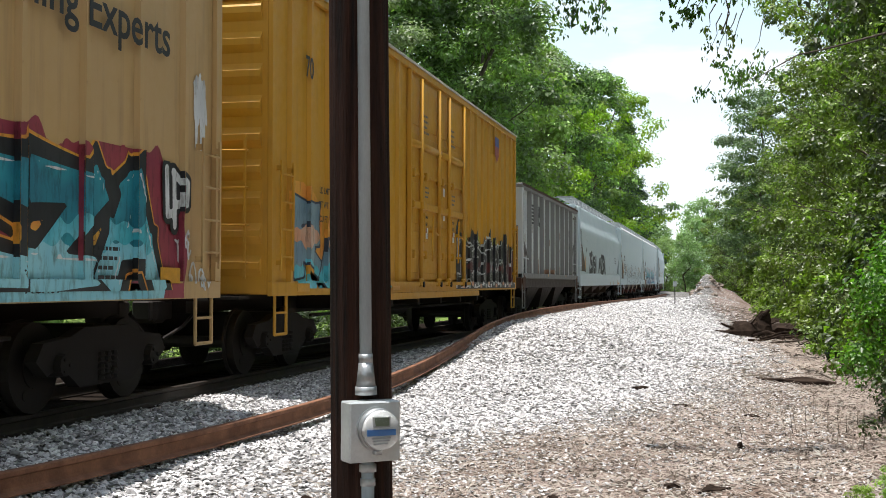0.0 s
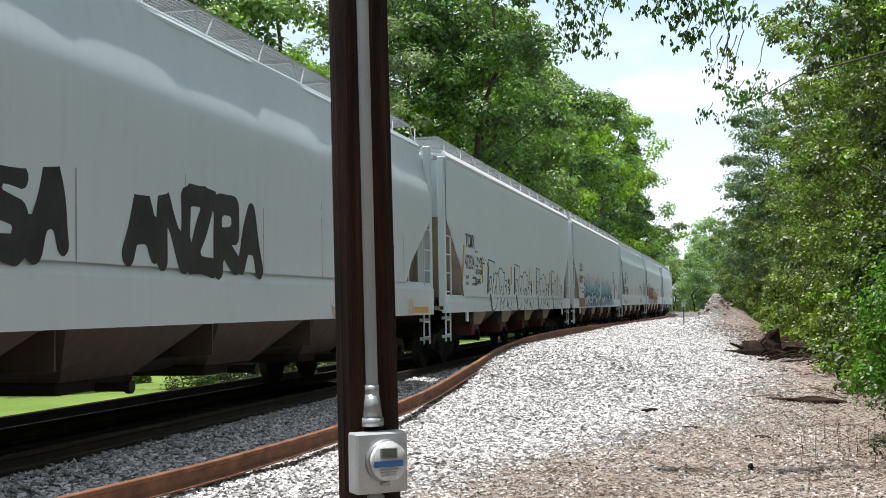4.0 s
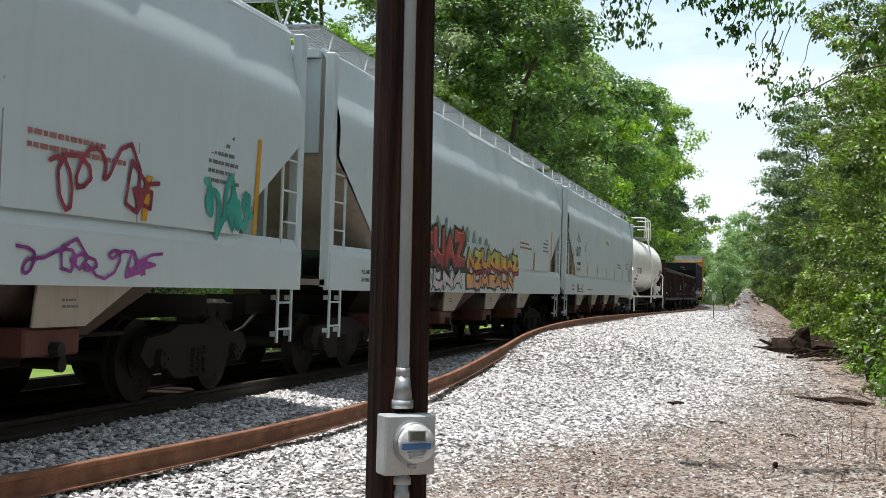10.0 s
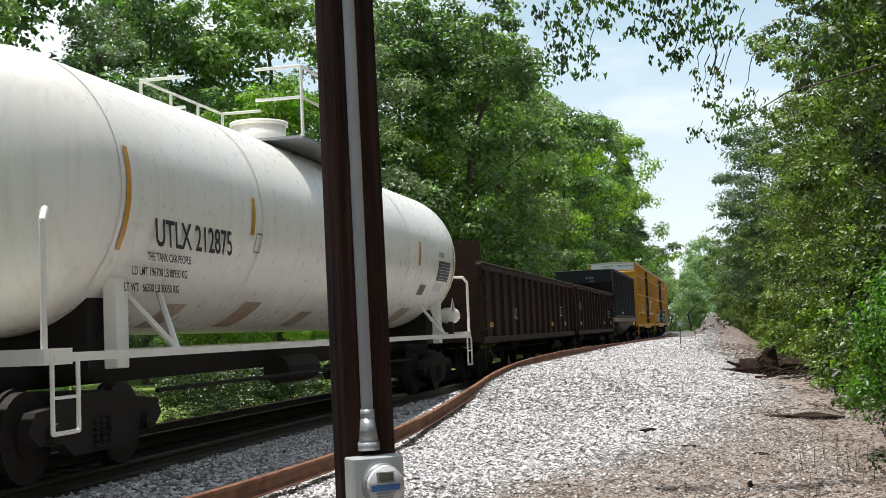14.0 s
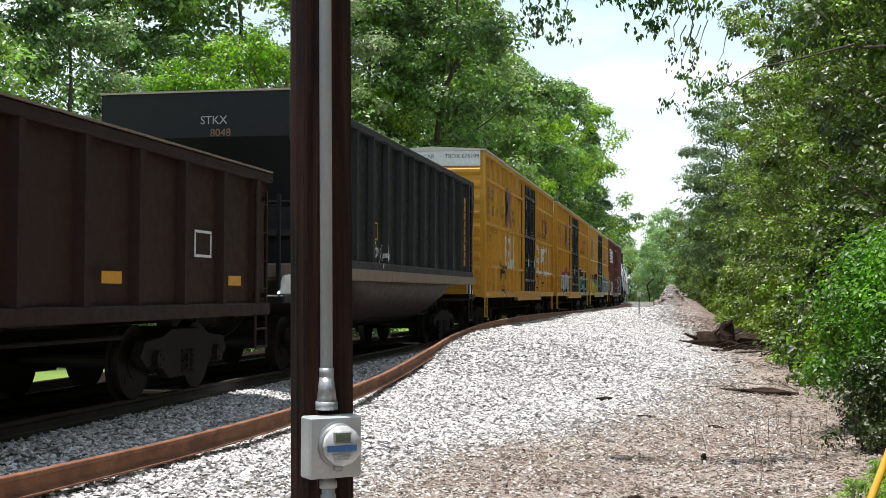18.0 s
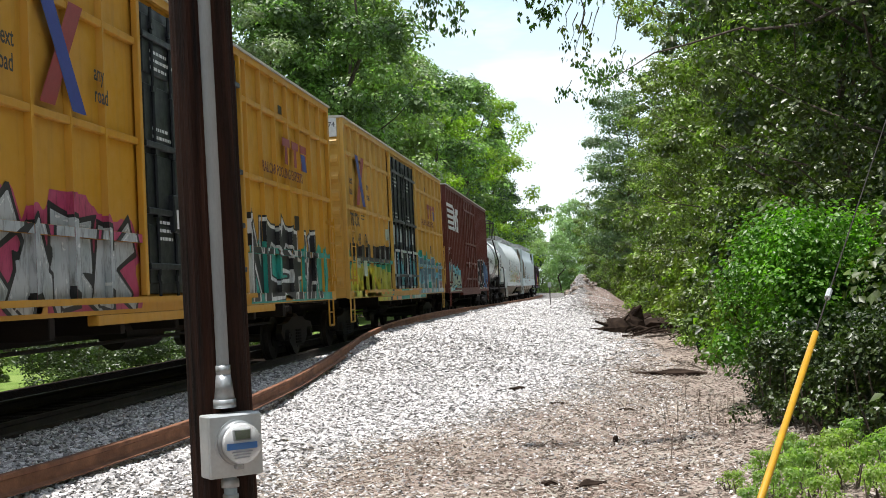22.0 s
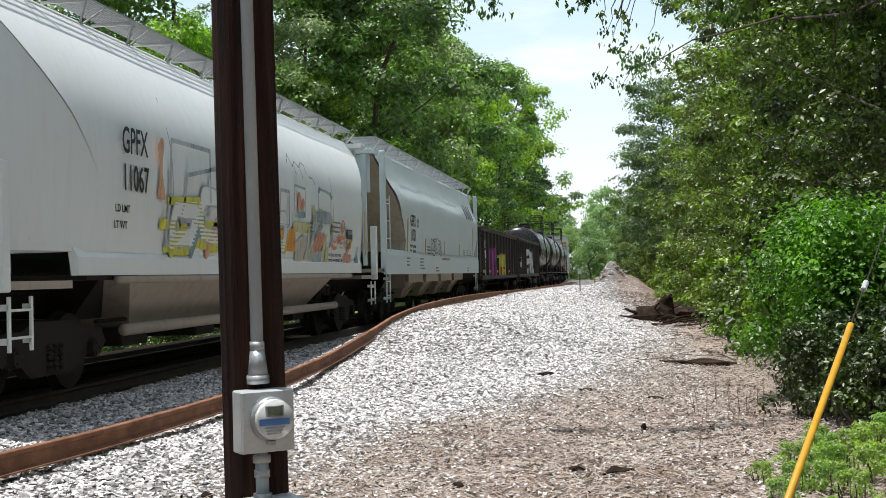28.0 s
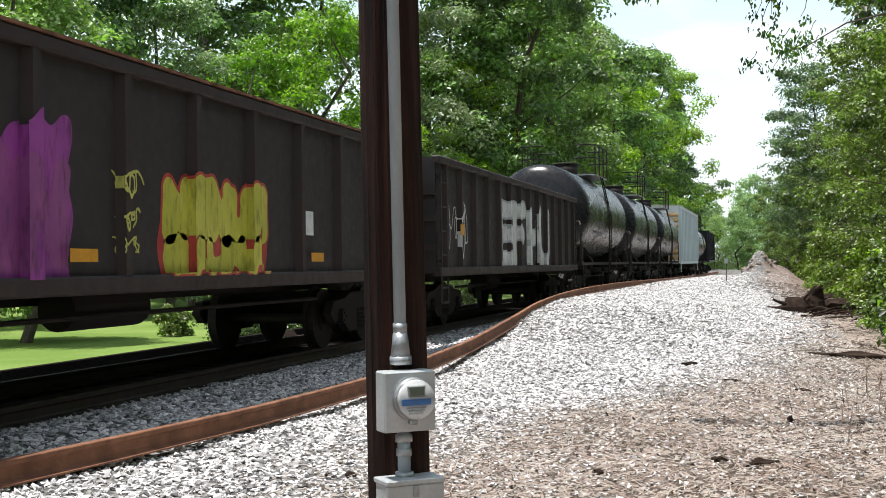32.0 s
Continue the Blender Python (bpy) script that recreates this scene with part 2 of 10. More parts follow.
M_LEAF_N = leaf_material("leaves_bush", (0.035, 0.095, 0.010), (0.15, 0.31, 0.035), 0.38)
M_LEAF_C = leaf_material("needles_dark", (0.02, 0.055, 0.025), (0.07, 0.12, 0.055), 0.2)
# near-black base colour paints the shaded gaps among the bright roadside leaves
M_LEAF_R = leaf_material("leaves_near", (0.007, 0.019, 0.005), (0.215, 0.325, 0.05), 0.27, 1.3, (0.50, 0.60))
M_LEAF_V = leaf_material("leaves_hanging", (0.015, 0.040, 0.010), (0.085, 0.17, 0.035), 0.42, 1.6)
# shaded copy of the near leaves: the shade is in the darker colour
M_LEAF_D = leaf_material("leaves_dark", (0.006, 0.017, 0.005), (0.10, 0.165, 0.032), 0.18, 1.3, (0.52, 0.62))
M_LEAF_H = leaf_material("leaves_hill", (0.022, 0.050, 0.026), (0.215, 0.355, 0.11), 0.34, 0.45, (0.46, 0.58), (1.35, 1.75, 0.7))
M_LEAF_G = leaf_material("leaves_grey_green", (0.050, 0.085, 0.052), (0.26, 0.36, 0.20), 0.33, 0.6, (0.42, 0.60), (1.25, 1.55, 0.8))
M_BARK = surface("bark", (0.05, 0.038, 0.028), (0.13, 0.10, 0.075), 3.0, (5, 5, 0.8), 0.9, fine=30.0, relief=0.5)
M_YELLOW = car_paint("paint_yellow", (0.60, 0.30, 0.022), amount=0.4, rusty=0.3)
M_YELLOW2 = car_paint("paint_yellow_faded", (0.62, 0.36, 0.07), amount=0.6, rusty=0.35)
M_TAN = car_paint("paint_tan", (0.56, 0.36, 0.15), amount=0.55, rusty=0.3)
M_BROWN = car_paint("paint_oxide", (0.15, 0.042, 0.030), (0.05, 0.03, 0.025), 0.5, rusty=0.3)
M_GREYHOP = car_paint("paint_hopper_grey", (0.62, 0.715, 0.735), (0.44, 0.38, 0.35), 0.28, (0.22, 0.10, 0.05), 0.12, 0.42)
M_GREYHOP2 = car_paint("paint_hopper_white", (0.575, 0.66, 0.675), (0.40, 0.37, 0.34), 0.28, (0.25, 0.12, 0.06), 0.10, 0.40)
M_WHITECAR = car_paint("paint_car_white", (0.72, 0.755, 0.745), (0.46, 0.42, 0.37), 0.3, (0.25, 0.12, 0.06), 0.12, 0.36)
M_SLOPE = car_paint("paint_slope_sheet", (0.36, 0.31, 0.25), (0.13, 0.09, 0.065), 0.8, (0.18, 0.08, 0.04), 0.4, 0.6)
M_BAY = car_paint("paint_bay", (0.095, 0.066, 0.050), (0.05, 0.032, 0.024), 0.9, rusty=0.4, rough=0.65)
M_PLATE = car_paint("paint_bay_plate", (0.42, 0.36, 0.29), (0.20, 0.13, 0.085), 0.7, rusty=0.3, rough=0.6)
M_PLATE2 = car_paint("paint_bay_plate_brown", (0.24, 0.175, 0.125), (0.10, 0.065, 0.045), 0.8, rusty=0.3, rough=0.6)
M_GATE = car_paint("paint_outlet_gate", (0.13, 0.045, 0.035), (0.05, 0.03, 0.025), 0.7, rusty=0.4, rough=0.65)
M_NSGREY = car_paint("paint_coal_hopper", (0.60, 0.635, 0.63), (0.30, 0.19, 0.12), 0.55, (0.15, 0.06, 0.03), 0.95, 0.6)
M_NSRIB = car_paint("paint_coal_hopper_rib", (0.24, 0.235, 0.225), (0.12, 0.06, 0.035), 0.9, (0.14, 0.055, 0.025), 0.9, 0.65)
M_NSEND = car_paint("rusted_slope", (0.085, 0.040, 0.022), (0.04, 0.022, 0.014), 0.8, (0.13, 0.05, 0.02), 0.8, 0.75)
M_GON = car_paint("paint_gondola", (0.040, 0.034, 0.033), (0.07, 0.045, 0.034), 0.5, (0.14, 0.055, 0.03), 0.5, 0.6)
M_GONRIB = car_paint("paint_gondola_rib", (0.042, 0.031, 0.028), (0.07, 0.042, 0.03), 0.5, (0.14, 0.05, 0.03), 0.4, 0.6)
M_GONRED = car_paint("paint_gondola_red", (0.032, 0.013, 0.008), (0.018, 0.009, 0.006), 0.6, (0.09, 0.035, 0.02), 0.4, 0.65)
M_GONDARK = car_paint("paint_gondola_dark_rib", (0.026, 0.011, 0.007), (0.034, 0.016, 0.010), 0.6, (0.09, 0.035, 0.02), 0.3, 0.65)
M_COAL = car_paint("paint_black_hopper", (0.011, 0.012, 0.014), (0.024, 0.02, 0.017), 0.4, (0.06, 0.03, 0.02), 0.2, 0.5)
M_COALRIB = car_paint("paint_black_hopper_rib", (0.030, 0.030, 0.032), (0.028, 0.022, 0.018), 0.6, (0.10, 0.05, 0.03), 0.3, 0.6)
M_BELLY = car_paint("paint_belly", (0.045, 0.026, 0.019), (0.035, 0.024, 0.02), 0.7, rusty=0.4, rough=0.6)
M_TANKW = car_paint("paint_tank_cream", (0.92, 0.895, 0.815), (0.46, 0.31, 0.17), 0.45, (0.30, 0.15, 0.06), 0.15, 0.3)
M_TANKW.node_tree.nodes["Principled BSDF"].inputs["Specular IOR Level"].default_value = 0.5
M_TANKB = car_paint("paint_tank_black", (0.016, 0.016, 0.018), (0.06, 0.05, 0.04), 0.4, rusty=0.15, rough=0.24)
M_DOOR = car_paint("paint_door_black", (0.015, 0.017, 0.020), (0.05, 0.04, 0.035), 0.5, rusty=0.25, rough=0.4)
for m in (M_GONRED, M_GONDARK, M_YELLOW, M_BROWN, M_GON, M_GONRIB, M_COAL, M_COALRIB):
    m.node_tree.nodes["Principled BSDF"].inputs["Specular IOR Level"].default_value = 0.22
M_SEAM = plain("seam_grey", (0.30, 0.30, 0.29), 0.6)
M_WHITE = plain("white_paint", (0.82, 0.83, 0.82), 0.5)
M_BLACK = plain("black_paint", (0.02, 0.02, 0.022), 0.5)
M_ROOF = plain("roof_sheet", (0.66, 0.62, 0.54), 0.5)
M_GRATE = plain("walkway_grating", (0.42, 0.43, 0.43), 0.5, 0.3)
M_AMBER = plain("amber_reflector", (0.75, 0.36, 0.03), 0.35)
M_STENCIL = plain("grey_stencil", (0.16, 0.16, 0.17), 0.6)
M_REDSTENCIL = plain("red_stencil", (0.42, 0.16, 0.14), 0.6)
M_RED = plain("red_paint", (0.34, 0.035, 0.03), 0.5)
M_BLUE = plain("blue_paint", (0.03, 0.05, 0.30), 0.5)


def spray(name, a, b, rough=0.5):
    """Spray paint that fades from one colour to another in clouds."""
    m, nt, p = mat_nodes(name)
    n = noise_of(nt, coords(nt), 1.6, 3.0)
    worn = ramp(nt, noise_of(nt, coords(nt, (5.0, 5.0, 1.4)), 2.6, 6.0, 0.68), [(0.30, (0.42, 0.40, 0.38)), (0.50, (1, 1, 1)), (0.68, (1, 1, 1)), (0.80, (1.15, 1.13, 1.1))])
    nt.links.new(mix(nt, 1.0, ramp(nt, n, [(0.38, a), (0.62, b)]), worn, "MULTIPLY"), p.inputs["Base Color"])
    p.inputs["Roughness"].default_value = rough
    return m


S_TEAL = spray("spray_teal", (0.05, 0.42, 0.50), (0.16, 0.58, 0.66))
S_DTEAL = spray("spray_dark_teal", (0.02, 0.19, 0.26), (0.03, 0.33, 0.40))
S_GREEN = spray("spray_green", (0.02, 0.30, 0.25), (0.05, 0.42, 0.33))
S_BLACK = spray("spray_black", (0.012, 0.012, 0.014), (0.03, 0.03, 0.032))
S_WHITE = spray("spray_white", (0.60, 0.61, 0.60), (0.76, 0.77, 0.76))
S_CRIMSON = spray("spray_crimson", (0.24, 0.03, 0.06), (0.34, 0.05, 0.07))
S_ORANGE = spray("spray_orange", (0.70, 0.26, 0.04), (0.78, 0.40, 0.05))
S_YELLOW = spray("spray_yellow", (0.70, 0.60, 0.05), (0.50, 0.55, 0.08))
S_LIME = spray("spray_lime", (0.42, 0.44, 0.08), (0.58, 0.56, 0.14))
S_PURPLE = spray("spray_purple", (0.22, 0.03, 0.22), (0.34, 0.06, 0.32))
S_BLUE = spray("spray_blue", (0.05, 0.10, 0.28), (0.16, 0.30, 0.46))
S_PALE = spray("spray_pale", (0.46, 0.58, 0.52), (0.55, 0.60, 0.42))
S_RED = spray("spray_red", (0.40, 0.035, 0.035), (0.50, 0.07, 0.055))
S_GREY = spray("spray_grey", (0.36, 0.40, 0.42), (0.52, 0.54, 0.55))
S_NAVY = spray("spray_navy", (0.02, 0.03, 0.055), (0.035, 0.05, 0.085))
S_UMBER = spray("spray_umber", (0.028, 0.024, 0.022), (0.05, 0.042, 0.036))
S_MAROON = spray("spray_maroon", (0.10, 0.025, 0.025), (0.16, 0.045, 0.04))
S_SKY = spray("spray_sky", (0.22, 0.58, 0.68), (0.32, 0.66, 0.72))
S_RUSTY = spray("spray_rust", (0.22, 0.11, 0.06), (0.32, 0.18, 0.11))
S_DRIP = spray("spray_drip", (0.05, 0.26, 0.10), (0.09, 0.36, 0.16))
S_SLATE = spray("spray_slate", (0.16, 0.26, 0.32), (0.24, 0.34, 0.38))
S_CLOUD = spray("spray_cloud_pink", (0.60, 0.56, 0.57), (0.66, 0.62, 0.62))
S_PINK = spray("spray_pink", (0.52, 0.22, 0.32), (0.60, 0.34, 0.42))
S_DRAB = spray("spray_drab_green", (0.16, 0.26, 0.20), (0.26, 0.36, 0.28))
S_ACID = spray("spray_acid_yellow", (0.46, 0.46, 0.05), (0.60, 0.58, 0.09))
S_PINKRED = spray("spray_pink_red", (0.42, 0.04, 0.12), (0.52, 0.09, 0.18))
S_STAIN = spray("rust_wash", (0.46, 0.33, 0.22), (0.56, 0.46, 0.36))
S_FROST = spray("spray_frost", (0.40, 0.47, 0.47), (0.52, 0.56, 0.54))
S_MAUVE = spray("spray_mauve", (0.42, 0.30, 0.32), (0.50, 0.40, 0.40))
S_PEACH = spray("spray_peach", (0.66, 0.30, 0.16), (0.62, 0.42, 0.30))

# distance haze is put into these leaves as a paler green
M_LEAF_F = leaf_material("leaves_far_hazed", (0.14, 0.21, 0.12), (0.27, 0.37, 0.22), 0.38)
M_LEAF_S = leaf_material("leaves_silvery", (0.045, 0.085, 0.05), (0.16, 0.24, 0.14), 0.28)
M_LEAF_W = leaf_material("weeds", (0.12, 0.20, 0.05), (0.30, 0.40, 0.14), 0.45)
M_STRAW = surface("dry_straw", (0.27, 0.21, 0.17), (0.58, 0.50, 0.43), 2.0, rough=0.9, fine=30.0)
M_TWIG = surface("dead_wood", (0.05, 0.038, 0.028), (0.16, 0.125, 0.095), 4.0, rough=0.9, fine=40.0, relief=0.4)
M_ROT = surface("rotten_wood", (0.012, 0.008, 0.006), (0.05, 0.034, 0.025), 5.0, rough=0.95, fine=30.0, relief=0.6)
M_ROT.node_tree.nodes["Principled BSDF"].inputs["Specular IOR Level"].default_value = 0.08
M_EARTH = surface("dry_earth", (0.13, 0.10, 0.08), (0.34, 0.28, 0.23), 3.0, rough=0.95, fine=18.0, fine_mix=0.5, relief=0.6)
M_CAUTION = plain("yellow_plastic", (0.58, 0.31, 0.015), 0.45)

# ---- building helpers ----
def link(name, mesh, parent=None, label=""):
    ob = new(name, mesh)
    if parent:
        ob.parent = parent
    if label:
        ob["label"] = label
    return ob


def part(name, bm, material, parent=None, label="", smooth=False):
    me = bpy.data.meshes.new(name)
    bm.to_mesh(me)
    bm.free()
    me.materials.append(material)
    if smooth:
        me.polygons.foreach_set("use_smooth", [True] * len(me.polygons))
    return link(name, me, parent, label)


def mesh_of(name, verts, faces, material):
    me = bpy.data.meshes.new(name)
    me.from_pydata([tuple(v) for v in verts], [], faces)
    me.materials.append(material)
    return me


def box(bm, x0, x1, y0, y1, z0, z1, bevel=0.0):
    r = bmesh.ops.create_cube(bm, size=1.0, matrix=Matrix.Translation(((x0 + x1) / 2, (y0 + y1) / 2, (z0 + z1) / 2)) @ Matrix.Diagonal((x1 - x0, y1 - y0, z1 - z0, 1)))
    if bevel:
        es = list({e for v in r["verts"] for e in v.link_edges})
        bmesh.ops.bevel(bm, geom=es, offset=bevel, segments=1, affect="EDGES", profile=0.5)
    return bm


def a_box(*a, bevel=0.0):
    return box(bmesh.new(), *a, bevel=bevel)


def rod(bm, a, b, r, n=8, r2=None):
    a, b = Vector(a), Vector(b)
    m = Matrix.Translation((a + b) / 2) @ (b - a).to_track_quat("Z", "Y").to_matrix().to_4x4()
    bmesh.ops.create_cone(bm, cap_ends=True, segments=n, radius1=r, radius2=r if r2 is None else r2, depth=(b - a).length, matrix=m)
    return bm


def poly_rods(bm, pts, r, n=6):
    for a, b in zip(pts, pts[1:]):
        rod(bm, a, b, r, n)
    return bm


def loft(rings, closed=True, caps=True):
    """A bmesh through rings of equal point counts."""
    bm = bmesh.new()
    vs = [[bm.verts.new(p) for p in ring] for ring in rings]
    n = len(vs[0])
    for a, b in zip(vs, vs[1:]):
        for i in range(n if closed else n - 1):
            j = (i + 1) % n
            bm.faces.new((a[i], a[j], b[j], b[i]))
    if caps:
        bm.faces.new(vs[0][::-1])
        bm.faces.new(vs[-1])
    bmesh.ops.recalc_face_normals(bm, faces=bm.faces)
    return bm


def smoothstep(a, b, x):
    t = np.clip((x - a) / (b - a), 0, 1)
    return t * t * (3 - 2 * t)


# ---- the line of the track ----
TRACK_X, BEND_Y, BEND_R = -6.95, 112.0, 420.0


def track_at(s):
    """The point of the track's middle s metres along it, and its heading in degrees to the left."""
    if s <= BEND_Y:
        return TRACK_X, s, 0.0
    a = (s - BEND_Y) / BEND_R
    return TRACK_X - BEND_R * (1 - math.cos(a)), BEND_Y + BEND_R * math.sin(a), math.degrees(a)


def swept(name, profile, path, material, parent=None):
    """A profile (across, up) swept along points of the plan (x, y, z)."""
    rings = []
    for i, p in enumerate(path):
        d = Vector(path[min(i + 1, len(path) - 1)]) - Vector(path[max(i - 1, 0)])
        side = Vector((d.y, -d.x, 0)).normalized()
        rings.append([Vector(p) + side * a + Vector((0, 0, b)) for a, b in profile])
    return part(name, loft(rings), material, parent)


RAIL_PROFILE = [(-0.073, 0), (0.073, 0), (0.073, 0.012), (0.022, 0.03), (0.011, 0.05), (0.011, 0.118), (0.036, 0.135), (0.037, 0.165), (0.03, 0.172),
                (-0.03, 0.172), (-0.037, 0.165), (-0.036, 0.135), (-0.011, 0.118), (-0.011, 0.05), (-0.022, 0.03), (-0.073, 0.012)]


# ---- ground ----
def from_track(x, y):
    """How far to the right of the camera's own line a place lies, with the bend of the track taken out."""
    y = np.asarray(y, float)
    over = np.clip(y - BEND_Y, 0, 260)
    return np.asarray(x, float) + BEND_R - np.sqrt(np.maximum(BEND_R ** 2 - over ** 2, 1.0))


def height(x, y):
    u = from_track(x, y)
    y = np.asarray(y, float)
    z = np.full(np.broadcast(u, y).shape, -0.36)
    z = z + 0.11 * smoothstep(-4.4, -5.2, u)                                     # ballast up to the ties
    z = z + 0.29 * smoothstep(-7.95, -8.22, u) + 0.07 * smoothstep(-5.3, -5.75, u) * smoothstep(-8.2, -7.9, u)
    z = z - 1.35 * smoothstep(-8.3, -10.6, u)                                    # bank down to the lawn
    z = z + 17.0 * smoothstep(-38, -80, u) * smoothstep(-60, 40, y)              # wooded hill
    pile = smoothstep(14.0, 29.0, y) * (0.62 - 0.28 * smoothstep(45, 115, y))
    wide = 2.2 * smoothstep(38, 60, y)
    z = z + pile * smoothstep(-5.45, -4.75, u) * (1 - smoothstep(-3.2, 1.6, u - wide))  # heap of fresh ballast
    z = z + 0.035 * np.sin(x * 1.7 + 0.6 * y) * np.sin(y * 0.9 - 0.4 * x) * (np.abs(u + 7) > 2.4)
    z = z + (1.6 * smoothstep(2.6, 12.0, u) + 5.0 * smoothstep(9.0, 24.0, u)) * smoothstep(150, 105, y)                                       # bank under the trees
    z = z + 1.45 * np.exp(-(((u + 0.75) / 0.7) ** 2 + ((y - 72.0) / 2.6) ** 2)) + 0.7 * np.exp(-(((u - 0.5) / 0.9) ** 2 + ((y - 73.0) / 2.6) ** 2))   # heap of rubble beside the line
    z = z + 0.35 * np.exp(-(((u + 0.6) / 1.6) ** 2 + ((y - 66.0) / 4.0) ** 2))
    return z


def axis_steps(spans):
    out = []
    for a, b, step in spans:
        out += list(np.arange(a, b, step))
    return np.array(out + [spans[-1][1]])


gx = axis_steps([(-900, -120, 60), (-120, -40, 8), (-40, -12, 1.5), (-12, -9, 0.25), (-9, 3, 0.16), (3, 14, 1.0), (14, 120, 9), (120, 900, 60)])
gy = axis_steps([(-700, -60, 60), (-60, 3, 5), (3, 34, 0.24), (34, 90, 1.0), (90, 200, 4), (200, 400, 20), (400, 1500, 100)])
GX, GY = np.meshgrid(gx, gy)
GZ = height(GX, GY)
nx, ny = len(gx), len(gy)
gverts = np.stack([GX.ravel(), GY.ravel(), GZ.ravel()], 1)
idx = np.arange(nx * ny).reshape(ny, nx)
gfaces = np.stack([idx[:-1, :-1].ravel(), idx[:-1, 1:].ravel(), idx[1:, 1:].ravel(), idx[1:, :-1].ravel()], 1)
gm = mesh_of("ground", gverts, gfaces.tolist(), M_GROUND)
gm.polygons.foreach_set("use_smooth", [True] * len(gm.polygons))
U = from_track(GX, GY)
mulch_edge = -2.6 + 2.9 * smoothstep(9, 19, GY) + 0.9 * smoothstep(19, 27, GY) - 1.8 * smoothstep(36, 56, GY)   # gravel lies to the left of this line
zr = np.clip(smoothstep(-8.8, -8.4, U) * (1 - smoothstep(mulch_edge - 1.2, mulch_edge + 1.2, U)), 0, 1)
zg = np.clip(smoothstep(-8.8, -8.4, U) * (1 - smoothstep(2.4, 4.6, U)), 0, 1)
zb = np.clip(smoothstep(-44, -38, U) * (1 - smoothstep(-9.6, -9.2, U)), 0, 1) * smoothstep(150, 100, GY)
# 0 along the track strip that gets the painted shade, 1 elsewhere
off_bed_shade = 1 - np.clip(smoothstep(-9.6, -9.2, U) * (1 - smoothstep(-6.3, -6.1, U)), 0, 1)
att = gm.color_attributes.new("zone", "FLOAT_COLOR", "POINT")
att.data.foreach_set("color", np.stack([zr.ravel(), zg.ravel(), zb.ravel(), off_bed_shade.ravel()], 1).ravel())
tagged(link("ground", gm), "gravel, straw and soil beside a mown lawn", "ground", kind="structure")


def ballast(name, n, x0, x1, y0, y1, size, seed):
    """Loose crushed stones as one mesh: irregular eight-cornered lumps."""
    r = np.random.default_rng(seed)
    x, y = r.uniform(x0, x1, n), r.uniform(y0, y1, n)
    edge = -2.6 + 2.9 * smoothstep(9, 19, y) + 0.9 * smoothstep(19, 27, y) - 1.8 * smoothstep(36, 56, y)
    sparse = smoothstep(-6.05, -6.3, x)
    keep = r.uniform(0, 1, n) > sparse * 0.9
    keep &= r.uniform(0, 1, n) > smoothstep(edge - 1.4, edge + 2.2, x) * (0.66 + 0.3 * smoothstep(26, 40, y))
    x, y, edge = x[keep], y[keep], edge[keep]
    n = len(x)
    z = height(x, y)
    octa = np.array([(1, 0, 0), (-1, 0, 0), (0, 1, 0), (0, -1, 0), (0, 0, 1), (0, 0, -1)], float) * 0.5
    v = octa[None] * r.uniform(0.6, 1.35, (n, 6, 1)) * r.uniform(0.65, 1.3, (n, 1, 3)) * (size * r.uniform(0.6, 1.4, (n, 1, 1)) * (1 - 0.5 * smoothstep(edge - 1.6, edge + 0.6, x))[:, None, None]) + r.normal(0, size * 0.12, (n, 6, 3))
    q = r.normal(0, 1, (n, 4))
    q /= np.linalg.norm(q, axis=1, keepdims=True)
    w, a, b, c = q.T
    R = np.stack([np.stack([1 - 2 * (b * b + c * c), 2 * (a * b - c * w), 2 * (a * c + b * w)], 1), np.stack([2 * (a * b + c * w), 1 - 2 * (a * a + c * c), 2 * (b * c - a * w)], 1),
                  np.stack([2 * (a * c - b * w), 2 * (b * c + a * w), 1 - 2 * (a * a + b * b)], 1)], 1)
    v = np.einsum("nij,nkj->nki", R, v)
    v[:, :, 2] *= 0.58
    v += np.stack([x, y, z + size * r.uniform(0.0, 0.32, n)], 1)[:, None]
    f = np.array([(0, 2, 4), (2, 1, 4), (1, 3, 4), (3, 0, 4), (2, 0, 5), (1, 2, 5), (3, 1, 5), (0, 3, 5)])
    faces = (f[None] + 6 * np.arange(n)[:, None, None]).reshape(-1, 3)
    me = bpy.data.meshes.new(name)
    me.vertices.add(6 * n)
    me.vertices.foreach_set("co", v.ravel())
    me.loops.add(faces.size)
    me.loops.foreach_set("vertex_index", faces.ravel())
    me.polygons.add(len(faces))
    me.polygons.foreach_set("loop_start", np.arange(0, faces.size, 3))
    me.polygons.foreach_set("use_smooth", [False] * len(faces))
    me.update(calc_edges=True)
    me.materials.append(M_STONE)
    return tagged(link(name, me), "pale grey crushed stone ballast heaped beside the track", "gravel", kind="stuff")


ballast("gravel", 56000, -6.35, 1.2, 5.0, 20.0, 0.056, 3)
ballast("gravel", 52000, -6.2, 1.4, 20.0, 46.0, 0.066, 4)
ballast("gravel", 24000, -5.4, 1.0, 46.0, 100.0, 0.10, 5)

# ---- track ----
track = tagged(new("railway_track"), "single railway track on dark timber ties", "railway", kind="structure")
line = [track_at(s)[:2] for s in list(np.arange(-420, 112, 14)) + list(np.arange(112, 520, 8))]
